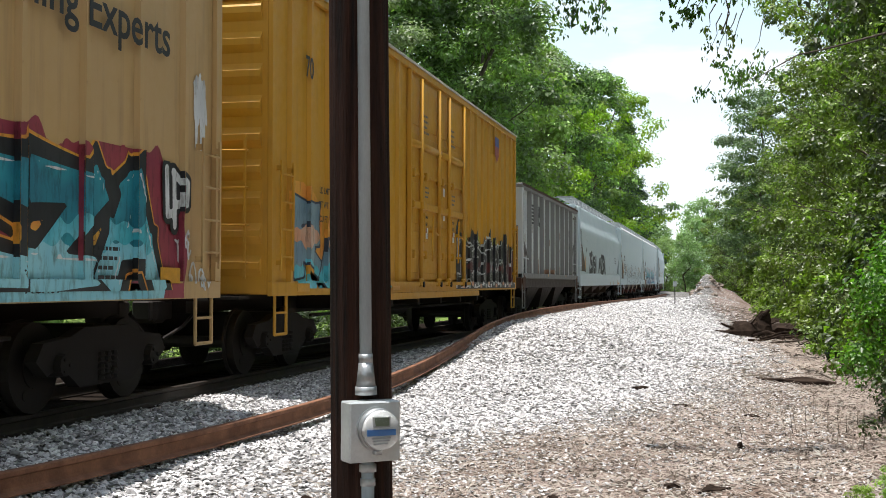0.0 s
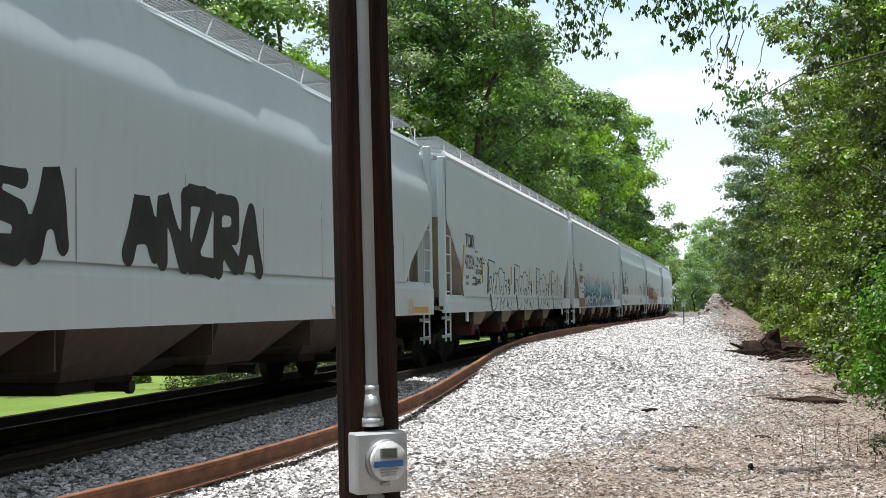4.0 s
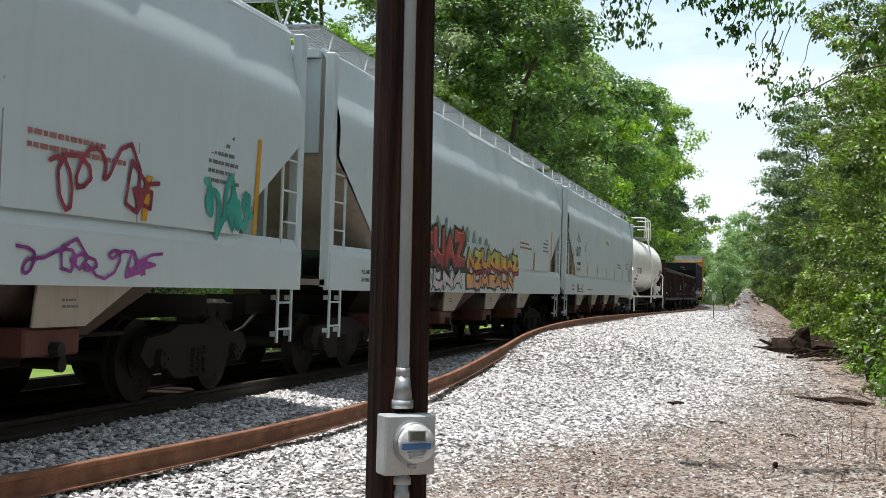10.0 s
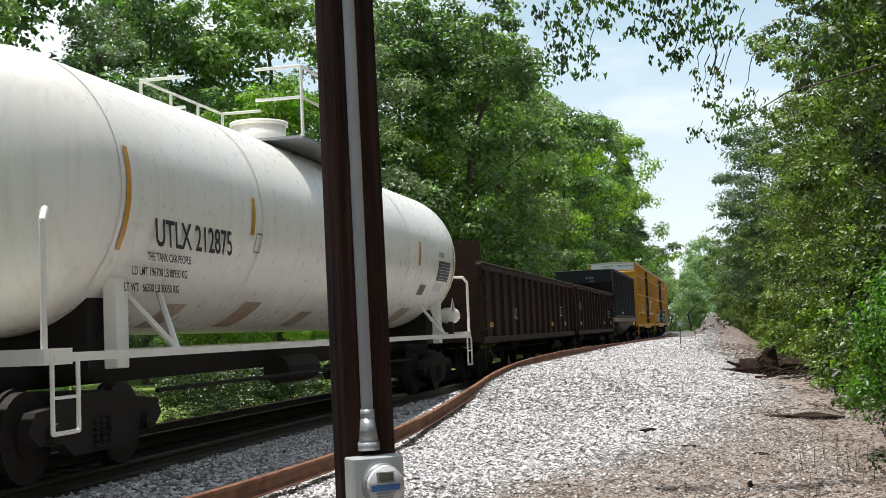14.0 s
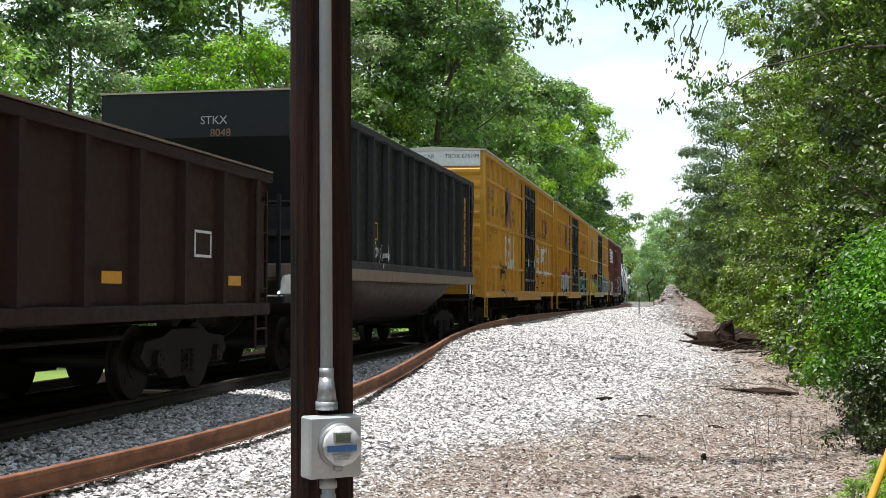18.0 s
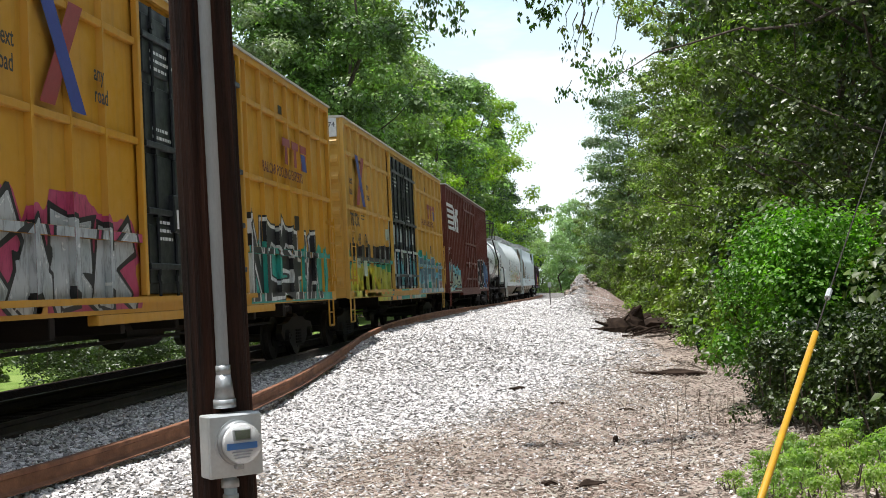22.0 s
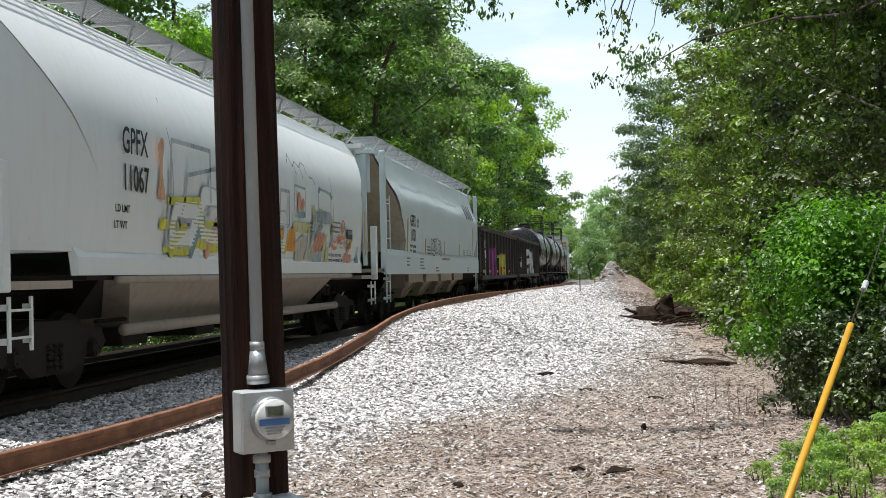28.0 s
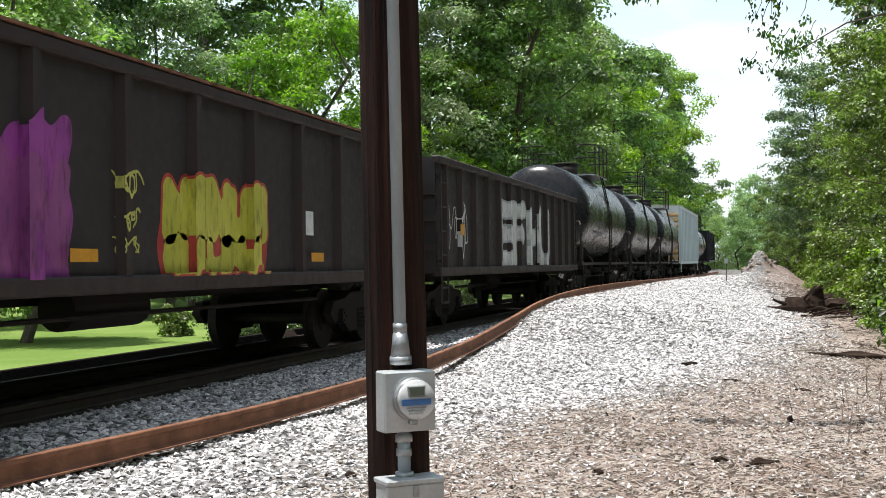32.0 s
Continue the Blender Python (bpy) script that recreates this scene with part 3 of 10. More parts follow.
for side in (-0.755, 0.755):
    pts = []
    for s in list(np.arange(-420, 112, 14.0)) + list(np.arange(112, 520, 8.0)):
        x, y, a = track_at(s)
        pts.append((x + side * math.cos(radians(a)), y + side * math.sin(radians(a)), -0.172))
    swept("rail", RAIL_PROFILE, pts, M_RAILTOP, track)
tie_mesh = bpy.data.meshes.new("tie")
bm = a_box(-1.3, 1.3, -0.11, 0.11, -0.17, 0.0, bevel=0.012)
bm.to_mesh(tie_mesh)
bm.free()
tie_mesh.materials.append(M_TIE)
for i in range(230):
    tie = link("tie", tie_mesh, track)
    tie.location = (TRACK_X, 4.0 + 0.5 * i, -0.176 - 0.004)

# the spare rail that lies loose on the ballast
SPARE = [(-5.6, 3.0, -0.27), (-5.2, 5.2, -0.27), (-4.84, 7.5, -0.27), (-4.66, 8.8, -0.27), (-4.47, 10.6, -0.27), (-4.36, 13.4, -0.26), (-4.39, 16.4, -0.2), (-4.46, 18.6, -0.14), (-4.65, 22.7, 0.04),
         (-4.78, 25.8, 0.19), (-4.82, 30.5, 0.31), (-4.8, 38.5, 0.35), (-4.78, 50.0, 0.29), (-4.75, 61.0, 0.22), (-4.7, 85.0, 0.14), (-4.75, 112.0, 0.1)]


def smooth_path(pts, per=6):
    out = []
    P = [Vector(p) for p in pts]
    for i in range(len(P) - 1):
        a, b, c, d = P[max(i - 1, 0)], P[i], P[i + 1], P[min(i + 2, len(P) - 1)]
        for k in range(per):
            t = k / per
            out.append(0.5 * ((2 * b) + (c - a) * t + (2 * a - 5 * b + 4 * c - d) * t * t + (3 * b - a - 3 * c + d) * t ** 3))
    return out + [P[-1]]


spare = swept("loose_rail", RAIL_PROFILE, smooth_path(SPARE), M_RUST)
tagged(spare, "long rust-brown steel rail lying loose along the ballast", "rail")

# ---- trees ----
def leaf_mesh(name, lobes, per_lobe, leaf, material, seed, droop=0.2, flat=1.0, thin=0.8, slim=0.34):
    """Leaves as folded pairs of faces over the shells of the lobes (centre, radius)."""
    r = np.random.default_rng(seed)
    C = np.repeat(np.array([l[:3] for l in lobes]), per_lobe, 0)
    Rr = np.repeat(np.array([l[3] for l in lobes]), per_lobe)
    n = len(C)
    d = r.normal(0, 1, (n, 3))
    d[:, 2] = d[:, 2] * flat + 0.25
    d /= np.linalg.norm(d, axis=1, keepdims=True)
    pos = C + d * (Rr * r.uniform(0.45, 1.12, n))[:, None] * np.array([1, 1, thin])
    nrm = d * 0.8 + r.normal(0, 0.27, (n, 3)) + np.array([0, 0, 0.55])
    nrm /= np.linalg.norm(nrm, axis=1, keepdims=True)
    tip = np.cross(nrm, r.normal(0, 1, (n, 3)))
    tip[:, 2] -= droop
    tip /= np.linalg.norm(tip, axis=1, keepdims=True)
    side = np.cross(nrm, tip)
    side /= np.linalg.norm(side, axis=1, keepdims=True) + 1e-9
    s = (leaf * r.uniform(0.6, 1.4, n))[:, None]
    fold = nrm * s * 0.16
    v = np.stack([pos, pos + tip * s * 0.5 + side * s * slim + fold, pos + tip * s, pos + tip * s * 0.5 - side * s * slim + fold], 1).reshape(-1, 3)
    k = 4 * np.arange(n)[:, None]
    faces = np.concatenate([k + np.array([0, 1, 2]), k + np.array([0, 2, 3])], 1).reshape(-1, 3)
    me = bpy.data.meshes.new(name)
    me.vertices.add(len(v))
    me.vertices.foreach_set("co", v.ravel())
    me.loops.add(faces.size)
    me.loops.foreach_set("vertex_index", faces.ravel())
    me.polygons.add(len(faces))
    me.polygons.foreach_set("loop_start", np.arange(0, faces.size, 3))
    me.update(calc_edges=True)
    me.materials.append(material)
    return me


def limb(bm, a, b, r0, r1, r, bends=3):
    a, b = Vector(a), Vector(b)
    last, lr = a, r0
    for i in range(1, bends + 1):
        t = i / bends
        p = a.lerp(b, t) + Vector(r.normal(0, 0.04, 3)) * (b - a).length * (t < 1)
        nr = r0 + (r1 - r0) * t
        rod(bm, last, p, lr, 7, nr)
        last, lr = p, nr


def make_tree(label, h, spread, base, lobes_n, per_lobe, leaf, material, seed, trunk_r=0.2, shape="round", low=0.25, thin=0.6, clump=0.24, full=0.6):
    """A tree: trunk with limbs, and a crown of leaf clumps with gaps; its root at its origin."""
    r = np.random.default_rng(seed)
    ob = tagged(new("tree"), label, "tree")
    lobes, bm = [], bmesh.new()
    lean = r.normal(0, 0.03, 2) * h
    limb(bm, (0, 0, -0.6), (lean[0], lean[1], h * 0.86), trunk_r, trunk_r * 0.2, r, 6)
    fill = int(lobes_n * full)
    for i in range(fill):
        t = (i + r.uniform(0, 1)) / fill
        rad = (spread * (1 - t) ** 0.8 + 0.25) if shape == "cone" else spread * math.sqrt(max(0.02, 1 - (2 * max(t, 0.04) - 0.85) ** 2 / 1.35))
        a, q = r.uniform(0, 2 * math.pi), rad * 0.9 * math.sqrt(r.uniform(0.05, 1.0))
        lobes.append((lean[0] * t + q * math.cos(a), lean[1] * t + q * math.sin(a), h * (low + (0.97 - low) * t), clump * spread * r.uniform(0.6, 1.1) * (0.75 if t > 0.85 else 1)))
    limbs_n = (lobes_n - fill) // 6
    for i in range(limbs_n):
        t = (i + r.uniform(0, 1)) / limbs_n
        z0 = h * (low + (0.98 - low) * t)
        if shape == "cone":
            rad = spread * (1 - t) ** 0.8 + 0.25
        else:
            rad = spread * math.sqrt(max(0.02, 1 - (2 * max(t, 0.04) - 0.85) ** 2 / 1.35))
        a = 2.4 * i + r.normal(0, 0.3)
        rad *= r.uniform(0.72, 1.12)
        rise = (0.35 * t - 0.05 if shape == "round" else -0.18) * rad
        c = (lean[0] * t + rad * math.cos(a), lean[1] * t + rad * math.sin(a), z0 + rise)
        if base:
            zb = max(h * 0.1, z0 - rad * 0.45)
            limb(bm, (lean[0] * zb / h, lean[1] * zb / h, zb), c, trunk_r * 0.3 * (1.1 - t), trunk_r * 0.05, r)
        for k in range(6):
            q = (0.22, 0.48, 0.68, 0.84, 0.96, 1.04)[k]
            w = (0.34 + 0.5 * math.sin(math.pi * min(1, q * 0.85))) * clump * spread * r.uniform(0.75, 1.2)
            off = r.normal(0, 0.11, 2) * rad
            lobes.append((lean[0] * t + q * rad * math.cos(a) + off[0], lean[1] * t + q * rad * math.sin(a) + off[1], z0 + rise * q - 0.10 * rad * q * q + r.normal(0, 0.012) * h, max(w, 0.12)))
    part("trunk", bm, M_BARK, ob)
    link("crown", leaf_mesh("crown", lobes, per_lobe, leaf, material, seed + 50, flat=0.9 if shape == "round" else 0.5, thin=thin), ob)
    return ob


WOODS = "dense green broadleaf tree at the edge of the woods"
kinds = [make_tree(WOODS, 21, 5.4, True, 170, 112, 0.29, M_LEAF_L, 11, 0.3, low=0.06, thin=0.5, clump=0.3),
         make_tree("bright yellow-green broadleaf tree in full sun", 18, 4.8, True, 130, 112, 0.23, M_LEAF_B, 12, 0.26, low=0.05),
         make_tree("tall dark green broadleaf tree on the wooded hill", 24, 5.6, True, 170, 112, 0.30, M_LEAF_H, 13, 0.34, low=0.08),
         make_tree("tall dark conifer at the edge of the woods", 26, 4.6, True, 150, 74, 0.34, M_LEAF_C, 14, 0.3, "cone", 0.08, 0.35),
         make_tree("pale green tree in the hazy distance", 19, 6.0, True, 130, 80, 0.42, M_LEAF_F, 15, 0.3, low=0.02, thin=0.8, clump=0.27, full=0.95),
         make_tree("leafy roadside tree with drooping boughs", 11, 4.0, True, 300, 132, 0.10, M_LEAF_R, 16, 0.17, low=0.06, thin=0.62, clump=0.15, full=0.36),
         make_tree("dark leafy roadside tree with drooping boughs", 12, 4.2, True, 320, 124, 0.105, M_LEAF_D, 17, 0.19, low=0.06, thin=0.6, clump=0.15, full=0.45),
         make_tree("feathery grey-green roadside tree", 10, 2.5, True, 200, 100, 0.12, M_LEAF_S, 18, 0.12, low=0.2, thin=0.4, clump=0.3, full=0.7),
         make_tree("silvery grey-green tree at the edge of the woods", 20, 4.6, True, 160, 120, 0.2, M_LEAF_G, 19, 0.26, low=0.06)]
for k, g in zip(kinds, ["trees of the wooded hill"] * 5 + ["trees beside the path"] * 3 + ["trees of the wooded hill"]):
    k["group"] = g
tall = [21, 18, 24, 26, 19, 11, 12, 10, 20]
used = [False] * len(kinds)


def plant(kind, x, y, high, turn=0.0, sink=0.0):
    m = pose(x, y, float(height(x, y)) - sink, 0, 0, turn)
    src = kinds[kind]
    if used[kind]:
        ob = copy_thing(src, m)
    else:
        used[kind] = True
        ob = src
        ob.matrix_basis = m
    k = high / tall[kind]
    ob.scale = (k, k, k)
    return ob


rt = np.random.default_rng(8)
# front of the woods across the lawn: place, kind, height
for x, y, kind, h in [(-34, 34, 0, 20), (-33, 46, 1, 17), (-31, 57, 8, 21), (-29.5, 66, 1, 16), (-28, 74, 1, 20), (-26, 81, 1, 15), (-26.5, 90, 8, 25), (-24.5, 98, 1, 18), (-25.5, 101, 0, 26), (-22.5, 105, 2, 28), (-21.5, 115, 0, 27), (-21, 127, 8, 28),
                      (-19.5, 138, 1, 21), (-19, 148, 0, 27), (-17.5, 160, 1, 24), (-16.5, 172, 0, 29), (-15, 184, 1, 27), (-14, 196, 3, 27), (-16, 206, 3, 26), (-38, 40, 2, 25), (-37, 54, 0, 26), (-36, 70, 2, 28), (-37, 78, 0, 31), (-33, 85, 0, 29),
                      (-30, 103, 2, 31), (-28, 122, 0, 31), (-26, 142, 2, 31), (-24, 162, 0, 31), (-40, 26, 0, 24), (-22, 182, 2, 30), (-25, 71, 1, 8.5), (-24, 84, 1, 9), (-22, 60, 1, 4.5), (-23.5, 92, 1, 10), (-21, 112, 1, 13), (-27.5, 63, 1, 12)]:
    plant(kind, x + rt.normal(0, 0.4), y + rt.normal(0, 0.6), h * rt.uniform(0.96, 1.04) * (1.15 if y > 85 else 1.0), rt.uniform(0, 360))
# unseen woods on the other side, behind the path and past the camera
# added to block the low sky's light on the train's side
for x, y, h in [(9, 3, 13), (8, -3, 12), (10, -9, 14), (9, -16, 15), (9.5, -24, 15), (9, -34, 15), (13, 0, 17), (13, -13, 17), (4, -48, 15)]:
    plant(2 if y % 2 else 0, x, y, h, rt.uniform(0, 360))
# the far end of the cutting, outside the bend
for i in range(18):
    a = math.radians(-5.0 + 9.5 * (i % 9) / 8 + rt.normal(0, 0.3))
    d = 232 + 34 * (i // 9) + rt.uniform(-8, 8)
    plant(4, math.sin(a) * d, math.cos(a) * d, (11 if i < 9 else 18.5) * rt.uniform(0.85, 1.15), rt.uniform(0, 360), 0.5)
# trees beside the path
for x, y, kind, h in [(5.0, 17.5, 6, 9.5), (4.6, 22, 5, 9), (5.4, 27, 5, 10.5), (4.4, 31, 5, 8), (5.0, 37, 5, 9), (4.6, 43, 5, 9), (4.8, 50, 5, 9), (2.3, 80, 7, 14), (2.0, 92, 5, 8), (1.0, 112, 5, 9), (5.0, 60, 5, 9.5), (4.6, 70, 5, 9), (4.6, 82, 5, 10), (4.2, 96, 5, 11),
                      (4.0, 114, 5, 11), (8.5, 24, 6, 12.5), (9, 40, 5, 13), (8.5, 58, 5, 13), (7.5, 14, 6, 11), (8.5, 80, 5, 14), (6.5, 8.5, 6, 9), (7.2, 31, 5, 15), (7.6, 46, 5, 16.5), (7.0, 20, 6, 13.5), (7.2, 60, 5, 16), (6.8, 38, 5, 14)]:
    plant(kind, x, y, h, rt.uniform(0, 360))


def make_bush(label, r0, h, lobes_n, per, leaf, material, seed, stems=7, lift=0.25):
    r = np.random.default_rng(seed)
    ob = tagged(new("bush"), label, "bush")
    lobes = []
    for i in range(lobes_n):
        a, q, t = r.uniform(0, 6.283), math.sqrt(r.uniform(0, 1)), r.uniform(0, 1)
        rad = r0 * (1.0 - 0.55 * t) * q
        lobes.append((rad * math.cos(a), rad * math.sin(a), h * (lift + (1 - lift) * t), r0 * r.uniform(0.16, 0.3)))
    for k in range(stems):
        bm = bmesh.new()
        a = r.uniform(0, 6.283)
        limb(bm, (0.25 * r0 * math.cos(a), 0.25 * r0 * math.sin(a), -0.2), (0.6 * r0 * math.cos(a), 0.6 * r0 * math.sin(a), h * 0.7), 0.022, 0.007, r)
        part("stem", bm, M_TWIG, ob)
    link("foliage", leaf_mesh("foliage", lobes, per, leaf, material, seed + 9, 0.3), ob)
    return ob


near_bush = make_bush("bright green leafy bush at the path's edge", 1.45, 2.1, 150, 170, 0.06, M_LEAF_N, 31, 9)
near_bush.matrix_basis = pose(2.6, 14.4, float(height(2.6, 14.4)))
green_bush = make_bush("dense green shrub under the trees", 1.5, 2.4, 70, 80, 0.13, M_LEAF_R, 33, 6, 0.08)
spots = [(3.5, 18.0, 1.0), (3.3, 21.5, 1.0), (3.4, 25, 1.1), (3.1, 29, 1.0), (3.4, 33, 1.1), (3.2, 38, 1.1), (3.2, 44, 1.2), (3.1, 51, 1.2), (3.2, 59, 1.3), (3.0, 66, 1.2), (3.3, 74, 1.3), (2.6, 84, 1.3), (2.2, 96, 1.4)]
for i, (x, y, k) in enumerate(spots):
    m = pose(x, y, float(height(x, y)) - 0.1, 0, 0, 67.0 * i)
    b = copy_thing(green_bush, m) if i else green_bush
    b.matrix_basis = m
    b.scale = (k, k, k * (0.9 + 0.1 * (i % 3)))
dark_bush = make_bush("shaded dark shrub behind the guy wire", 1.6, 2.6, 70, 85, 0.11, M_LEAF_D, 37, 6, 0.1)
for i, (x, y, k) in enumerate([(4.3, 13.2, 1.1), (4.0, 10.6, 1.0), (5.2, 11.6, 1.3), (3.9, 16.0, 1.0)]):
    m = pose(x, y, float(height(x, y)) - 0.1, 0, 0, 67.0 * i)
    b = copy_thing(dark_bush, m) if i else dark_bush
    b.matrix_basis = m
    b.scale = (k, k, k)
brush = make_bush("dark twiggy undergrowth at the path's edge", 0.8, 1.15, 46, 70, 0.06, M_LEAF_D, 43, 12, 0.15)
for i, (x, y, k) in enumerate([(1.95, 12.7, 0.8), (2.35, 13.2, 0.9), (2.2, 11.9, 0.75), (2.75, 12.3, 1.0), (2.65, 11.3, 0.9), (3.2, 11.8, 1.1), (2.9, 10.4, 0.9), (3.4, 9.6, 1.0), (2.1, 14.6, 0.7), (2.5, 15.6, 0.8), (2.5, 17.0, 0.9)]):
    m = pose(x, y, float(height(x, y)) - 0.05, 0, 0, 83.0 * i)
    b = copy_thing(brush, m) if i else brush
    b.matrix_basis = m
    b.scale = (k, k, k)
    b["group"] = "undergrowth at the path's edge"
lawn_bush = make_bush("small shrub on the mown lawn", 0.7, 0.9, 24, 60, 0.12, M_LEAF_R, 35, 4, 0.1)
for i, (x, y) in enumerate([(-25.3, 47.9), (-27.7, 43.5), (-20.9, 40.3), (-24.0, 56.0)]):
    m = pose(x, y, float(height(x, y)) - 0.05, 0, 0, 50 * i)
    b = copy_thing(lawn_bush, m) if i else lawn_bush
    b.matrix_basis = m
# a shade tree on the lawn
plant(0, -24.6, 36.2, 15, 40)

# bough that hangs over the path
bough = tagged(new("hanging_bough"), "leafy bough hanging down over the path against the sky", "branch")
rb = np.random.default_rng(77)
sprays = [(-1.55, 11.69, 4.59), (-1.54, 11.72, 4.34), (-1.43, 11.76, 4.19), (-1.42, 11.78, 3.97), (-1.39, 11.8, 3.84), (-1.3, 11.78, 4.36), (-1.13, 11.81, 4.4), (-1.2, 11.82, 4.13), (-1.17, 11.84, 3.93), (-1.16, 11.86, 3.77), (-1.07, 11.81, 4.54),
          (-0.98, 11.87, 4.23), (-0.91, 11.86, 4.48), (-0.78, 11.9, 4.39), (-0.54, 11.96, 4.41), (-0.58, 11.97, 4.14), (-0.46, 11.99, 4.27), (-0.42, 11.98, 4.52), (-0.35, 12.04, 4.04), (-0.29, 12.02, 4.46), (-0.25, 12.05, 4.15), (-0.16, 12.06, 4.29)]
sprays += [(-0.15, 12.08, 4.09), (-0.35, 12.06, 3.82), (-0.24, 12.08, 3.86), (-0.07, 12.07, 4.45), (0.02, 12.12, 4.2), (0.07, 12.14, 4.06), (0.19, 12.14, 4.36), (0.29, 12.19, 4.08), (0.09, 12.1, 4.56), (0.5, 12.2, 4.51)]
wisps = [(-0.13, 12.13, 3.65), (-0.07, 12.15, 3.56), (0.02, 12.16, 3.7), (0.07, 12.18, 3.56), (0.14, 12.2, 3.61), (-0.02, 12.17, 3.5), (0.34, 12.25, 3.53)]


def hang(ob, x, y, z, rise, material, n, leaf, seed, wide=0.07):
    """One drooping twig of the bough with its leaves."""
    bm = bmesh.new()
    limb(bm, (x + 0.1, y + 0.03, z + rise), (x, y, z - 0.03), 0.006, 0.002, rb, 3)
    part("twig", bm, M_BARK, ob)
    lobes = [(x + rb.normal(0, wide), y + rb.normal(0, wide), z + rb.normal(0, 0.05), 0.05) for _ in range(n)]
    link("leaf_spray", leaf_mesh("leaf_spray", lobes, 4, leaf, material, seed, droop=1.9, slim=0.27), ob)["kind"] = "stuff"


bm = bmesh.new()
limb(bm, (3.2, 13.6, 5.9), (0.6, 12.4, 5.25), 0.05, 0.03, rb, 4)
limb(bm, (0.6, 12.4, 5.25), (-1.6, 11.8, 4.95), 0.03, 0.012, rb, 4)
part("branch", bm, M_BARK, bough)
for i, (x, y, z) in enumerate(sprays):
    hang(bough, x, y, z, min(0.22, 4.95 - z), M_LEAF_V, 12, 0.062, 200 + i)
for i, (x, y, z) in enumerate(wisps):
    hang(bough, x, y, z, 0.3, M_LEAF_R, 3, 0.055, 260 + i, 0.05)
poly_rods(bm := bmesh.new(), [(0.0, 12.1, 4.5), (0.03, 12.13, 4.15), (0.1, 12.17, 3.85), (0.02, 12.16, 3.65)], 0.007)
part("twig", bm, M_BARK, bough)
# boughs of the nearest roadside tree
side_bough = tagged(new("hanging_bough"), "dark leafy bough reaching out from the roadside trees", "branch")
bm = bmesh.new()
limb(bm, (4.0, 17.5, 4.9), (1.5, 16.8, 4.35), 0.03, 0.014, rb, 5)
limb(bm, (1.5, 16.8, 4.35), (0.3, 16.3, 3.85), 0.014, 0.005, rb, 5)
part("branch", bm, M_BARK, side_bough)
for i, (x, y, z) in enumerate([(0.03, 16.26, 4.1), (0.2, 16.31, 4.0), (0.34, 16.35, 3.96), (0.53, 16.39, 4.1), (0.23, 16.33, 3.85), (-0.21, 16.24, 3.72), (0.07, 16.31, 3.63), (0.37, 16.38, 3.77), (0.56, 16.41, 3.91)]):
    hang(side_bough, x, y, z, 0.15, M_LEAF_V, 11, 0.06, 280 + i, 0.1)
high_bough = tagged(new("hanging_bough"), "dark leafy bough reaching out from the roadside trees", "branch")
bm = bmesh.new()
limb(bm, (6.0, 23.0, 9.0), (3.6, 22.2, 7.8), 0.06, 0.03, rb, 5)
part("branch", bm, M_BARK, high_bough)
for i in range(90):
    x = 1.2 + 4.2 * rb.uniform(0, 1) ** 0.9
    y, z = 21.5 + rb.uniform(-0.7, 2.0), 5.5 + 2.9 * rb.uniform(0, 1) - 0.1 * (x - 0.9)
    lobes = [(x + rb.normal(0, 0.18), y + rb.normal(0, 0.18), z + rb.normal(0, 0.1), 0.18) for _ in range(5)]
    link("leaf_spray", leaf_mesh("leaf_spray", lobes, 14, 0.12, M_LEAF_V if i % 3 else M_LEAF_D, 300 + i, droop=1.2, slim=0.30, thin=0.5), high_bough)["kind"] = "stuff"
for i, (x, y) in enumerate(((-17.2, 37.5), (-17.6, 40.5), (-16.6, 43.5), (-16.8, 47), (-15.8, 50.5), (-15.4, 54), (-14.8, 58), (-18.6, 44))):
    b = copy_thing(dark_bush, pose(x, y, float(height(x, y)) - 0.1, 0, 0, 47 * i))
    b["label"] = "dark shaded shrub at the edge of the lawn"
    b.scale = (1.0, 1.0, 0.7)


# ---- the pole with its meter ----
def wavy_pole(r0, r1, z0, z1, seed):
    r = np.random.default_rng(seed)
    rings = []
    for i in range(22):
        t = i / 21
        rad = r0 + (r1 - r0) * t
        rings.append([Vector((math.cos(a) * rad * k, math.sin(a) * rad * k, z0 + (z1 - z0) * t)) for a, k in ((2 * math.pi * j / 40, 1 - 0.035 * (j % 5 == 0) - 0.02 * ((j * 7) % 3 == 0)) for j in range(40))])
    return loft(rings)


POLE_X, POLE_Y = -1.405, 4.74
pole = tagged(new("utility_pole"), "dark creosoted wooden utility pole with grey conduit", "utility pole")
pole.matrix_basis = pose(POLE_X, POLE_Y, -0.36, 0, -0.62, 0)
part("shaft", wavy_pole(0.1265, 0.110, -0.8, 9.5, 2), M_POLE, pole)
FACE = -50.0  # degrees: the way that the meter faces
mount = pose(0, 0, 0, 0, 0, FACE)


def on_pole(bm):
    bmesh.ops.transform(bm, matrix=mount, verts=bm.verts)
    return bm


SIDE_STEP = -0.039   # the conduit and the boxes sit a little off the pole's middle
bm = rod(bmesh.new(), (0.138, SIDE_STEP, 1.285), (0.138, SIDE_STEP, 9.2), 0.024, 18)
part("conduit", on_pole(bm), M_CONDUIT, pole, "grey conduit up the pole", True)
M_CAST = surface("cast_fitting", (0.30, 0.32, 0.33), (0.50, 0.52, 0.53), 9.0, rough=0.38, metal=0.5, fine=80.0, fine_mix=0.25)
bm = rod(bmesh.new(), (0.138, SIDE_STEP, 1.255), (0.138, SIDE_STEP, 1.29), 0.028, 18)
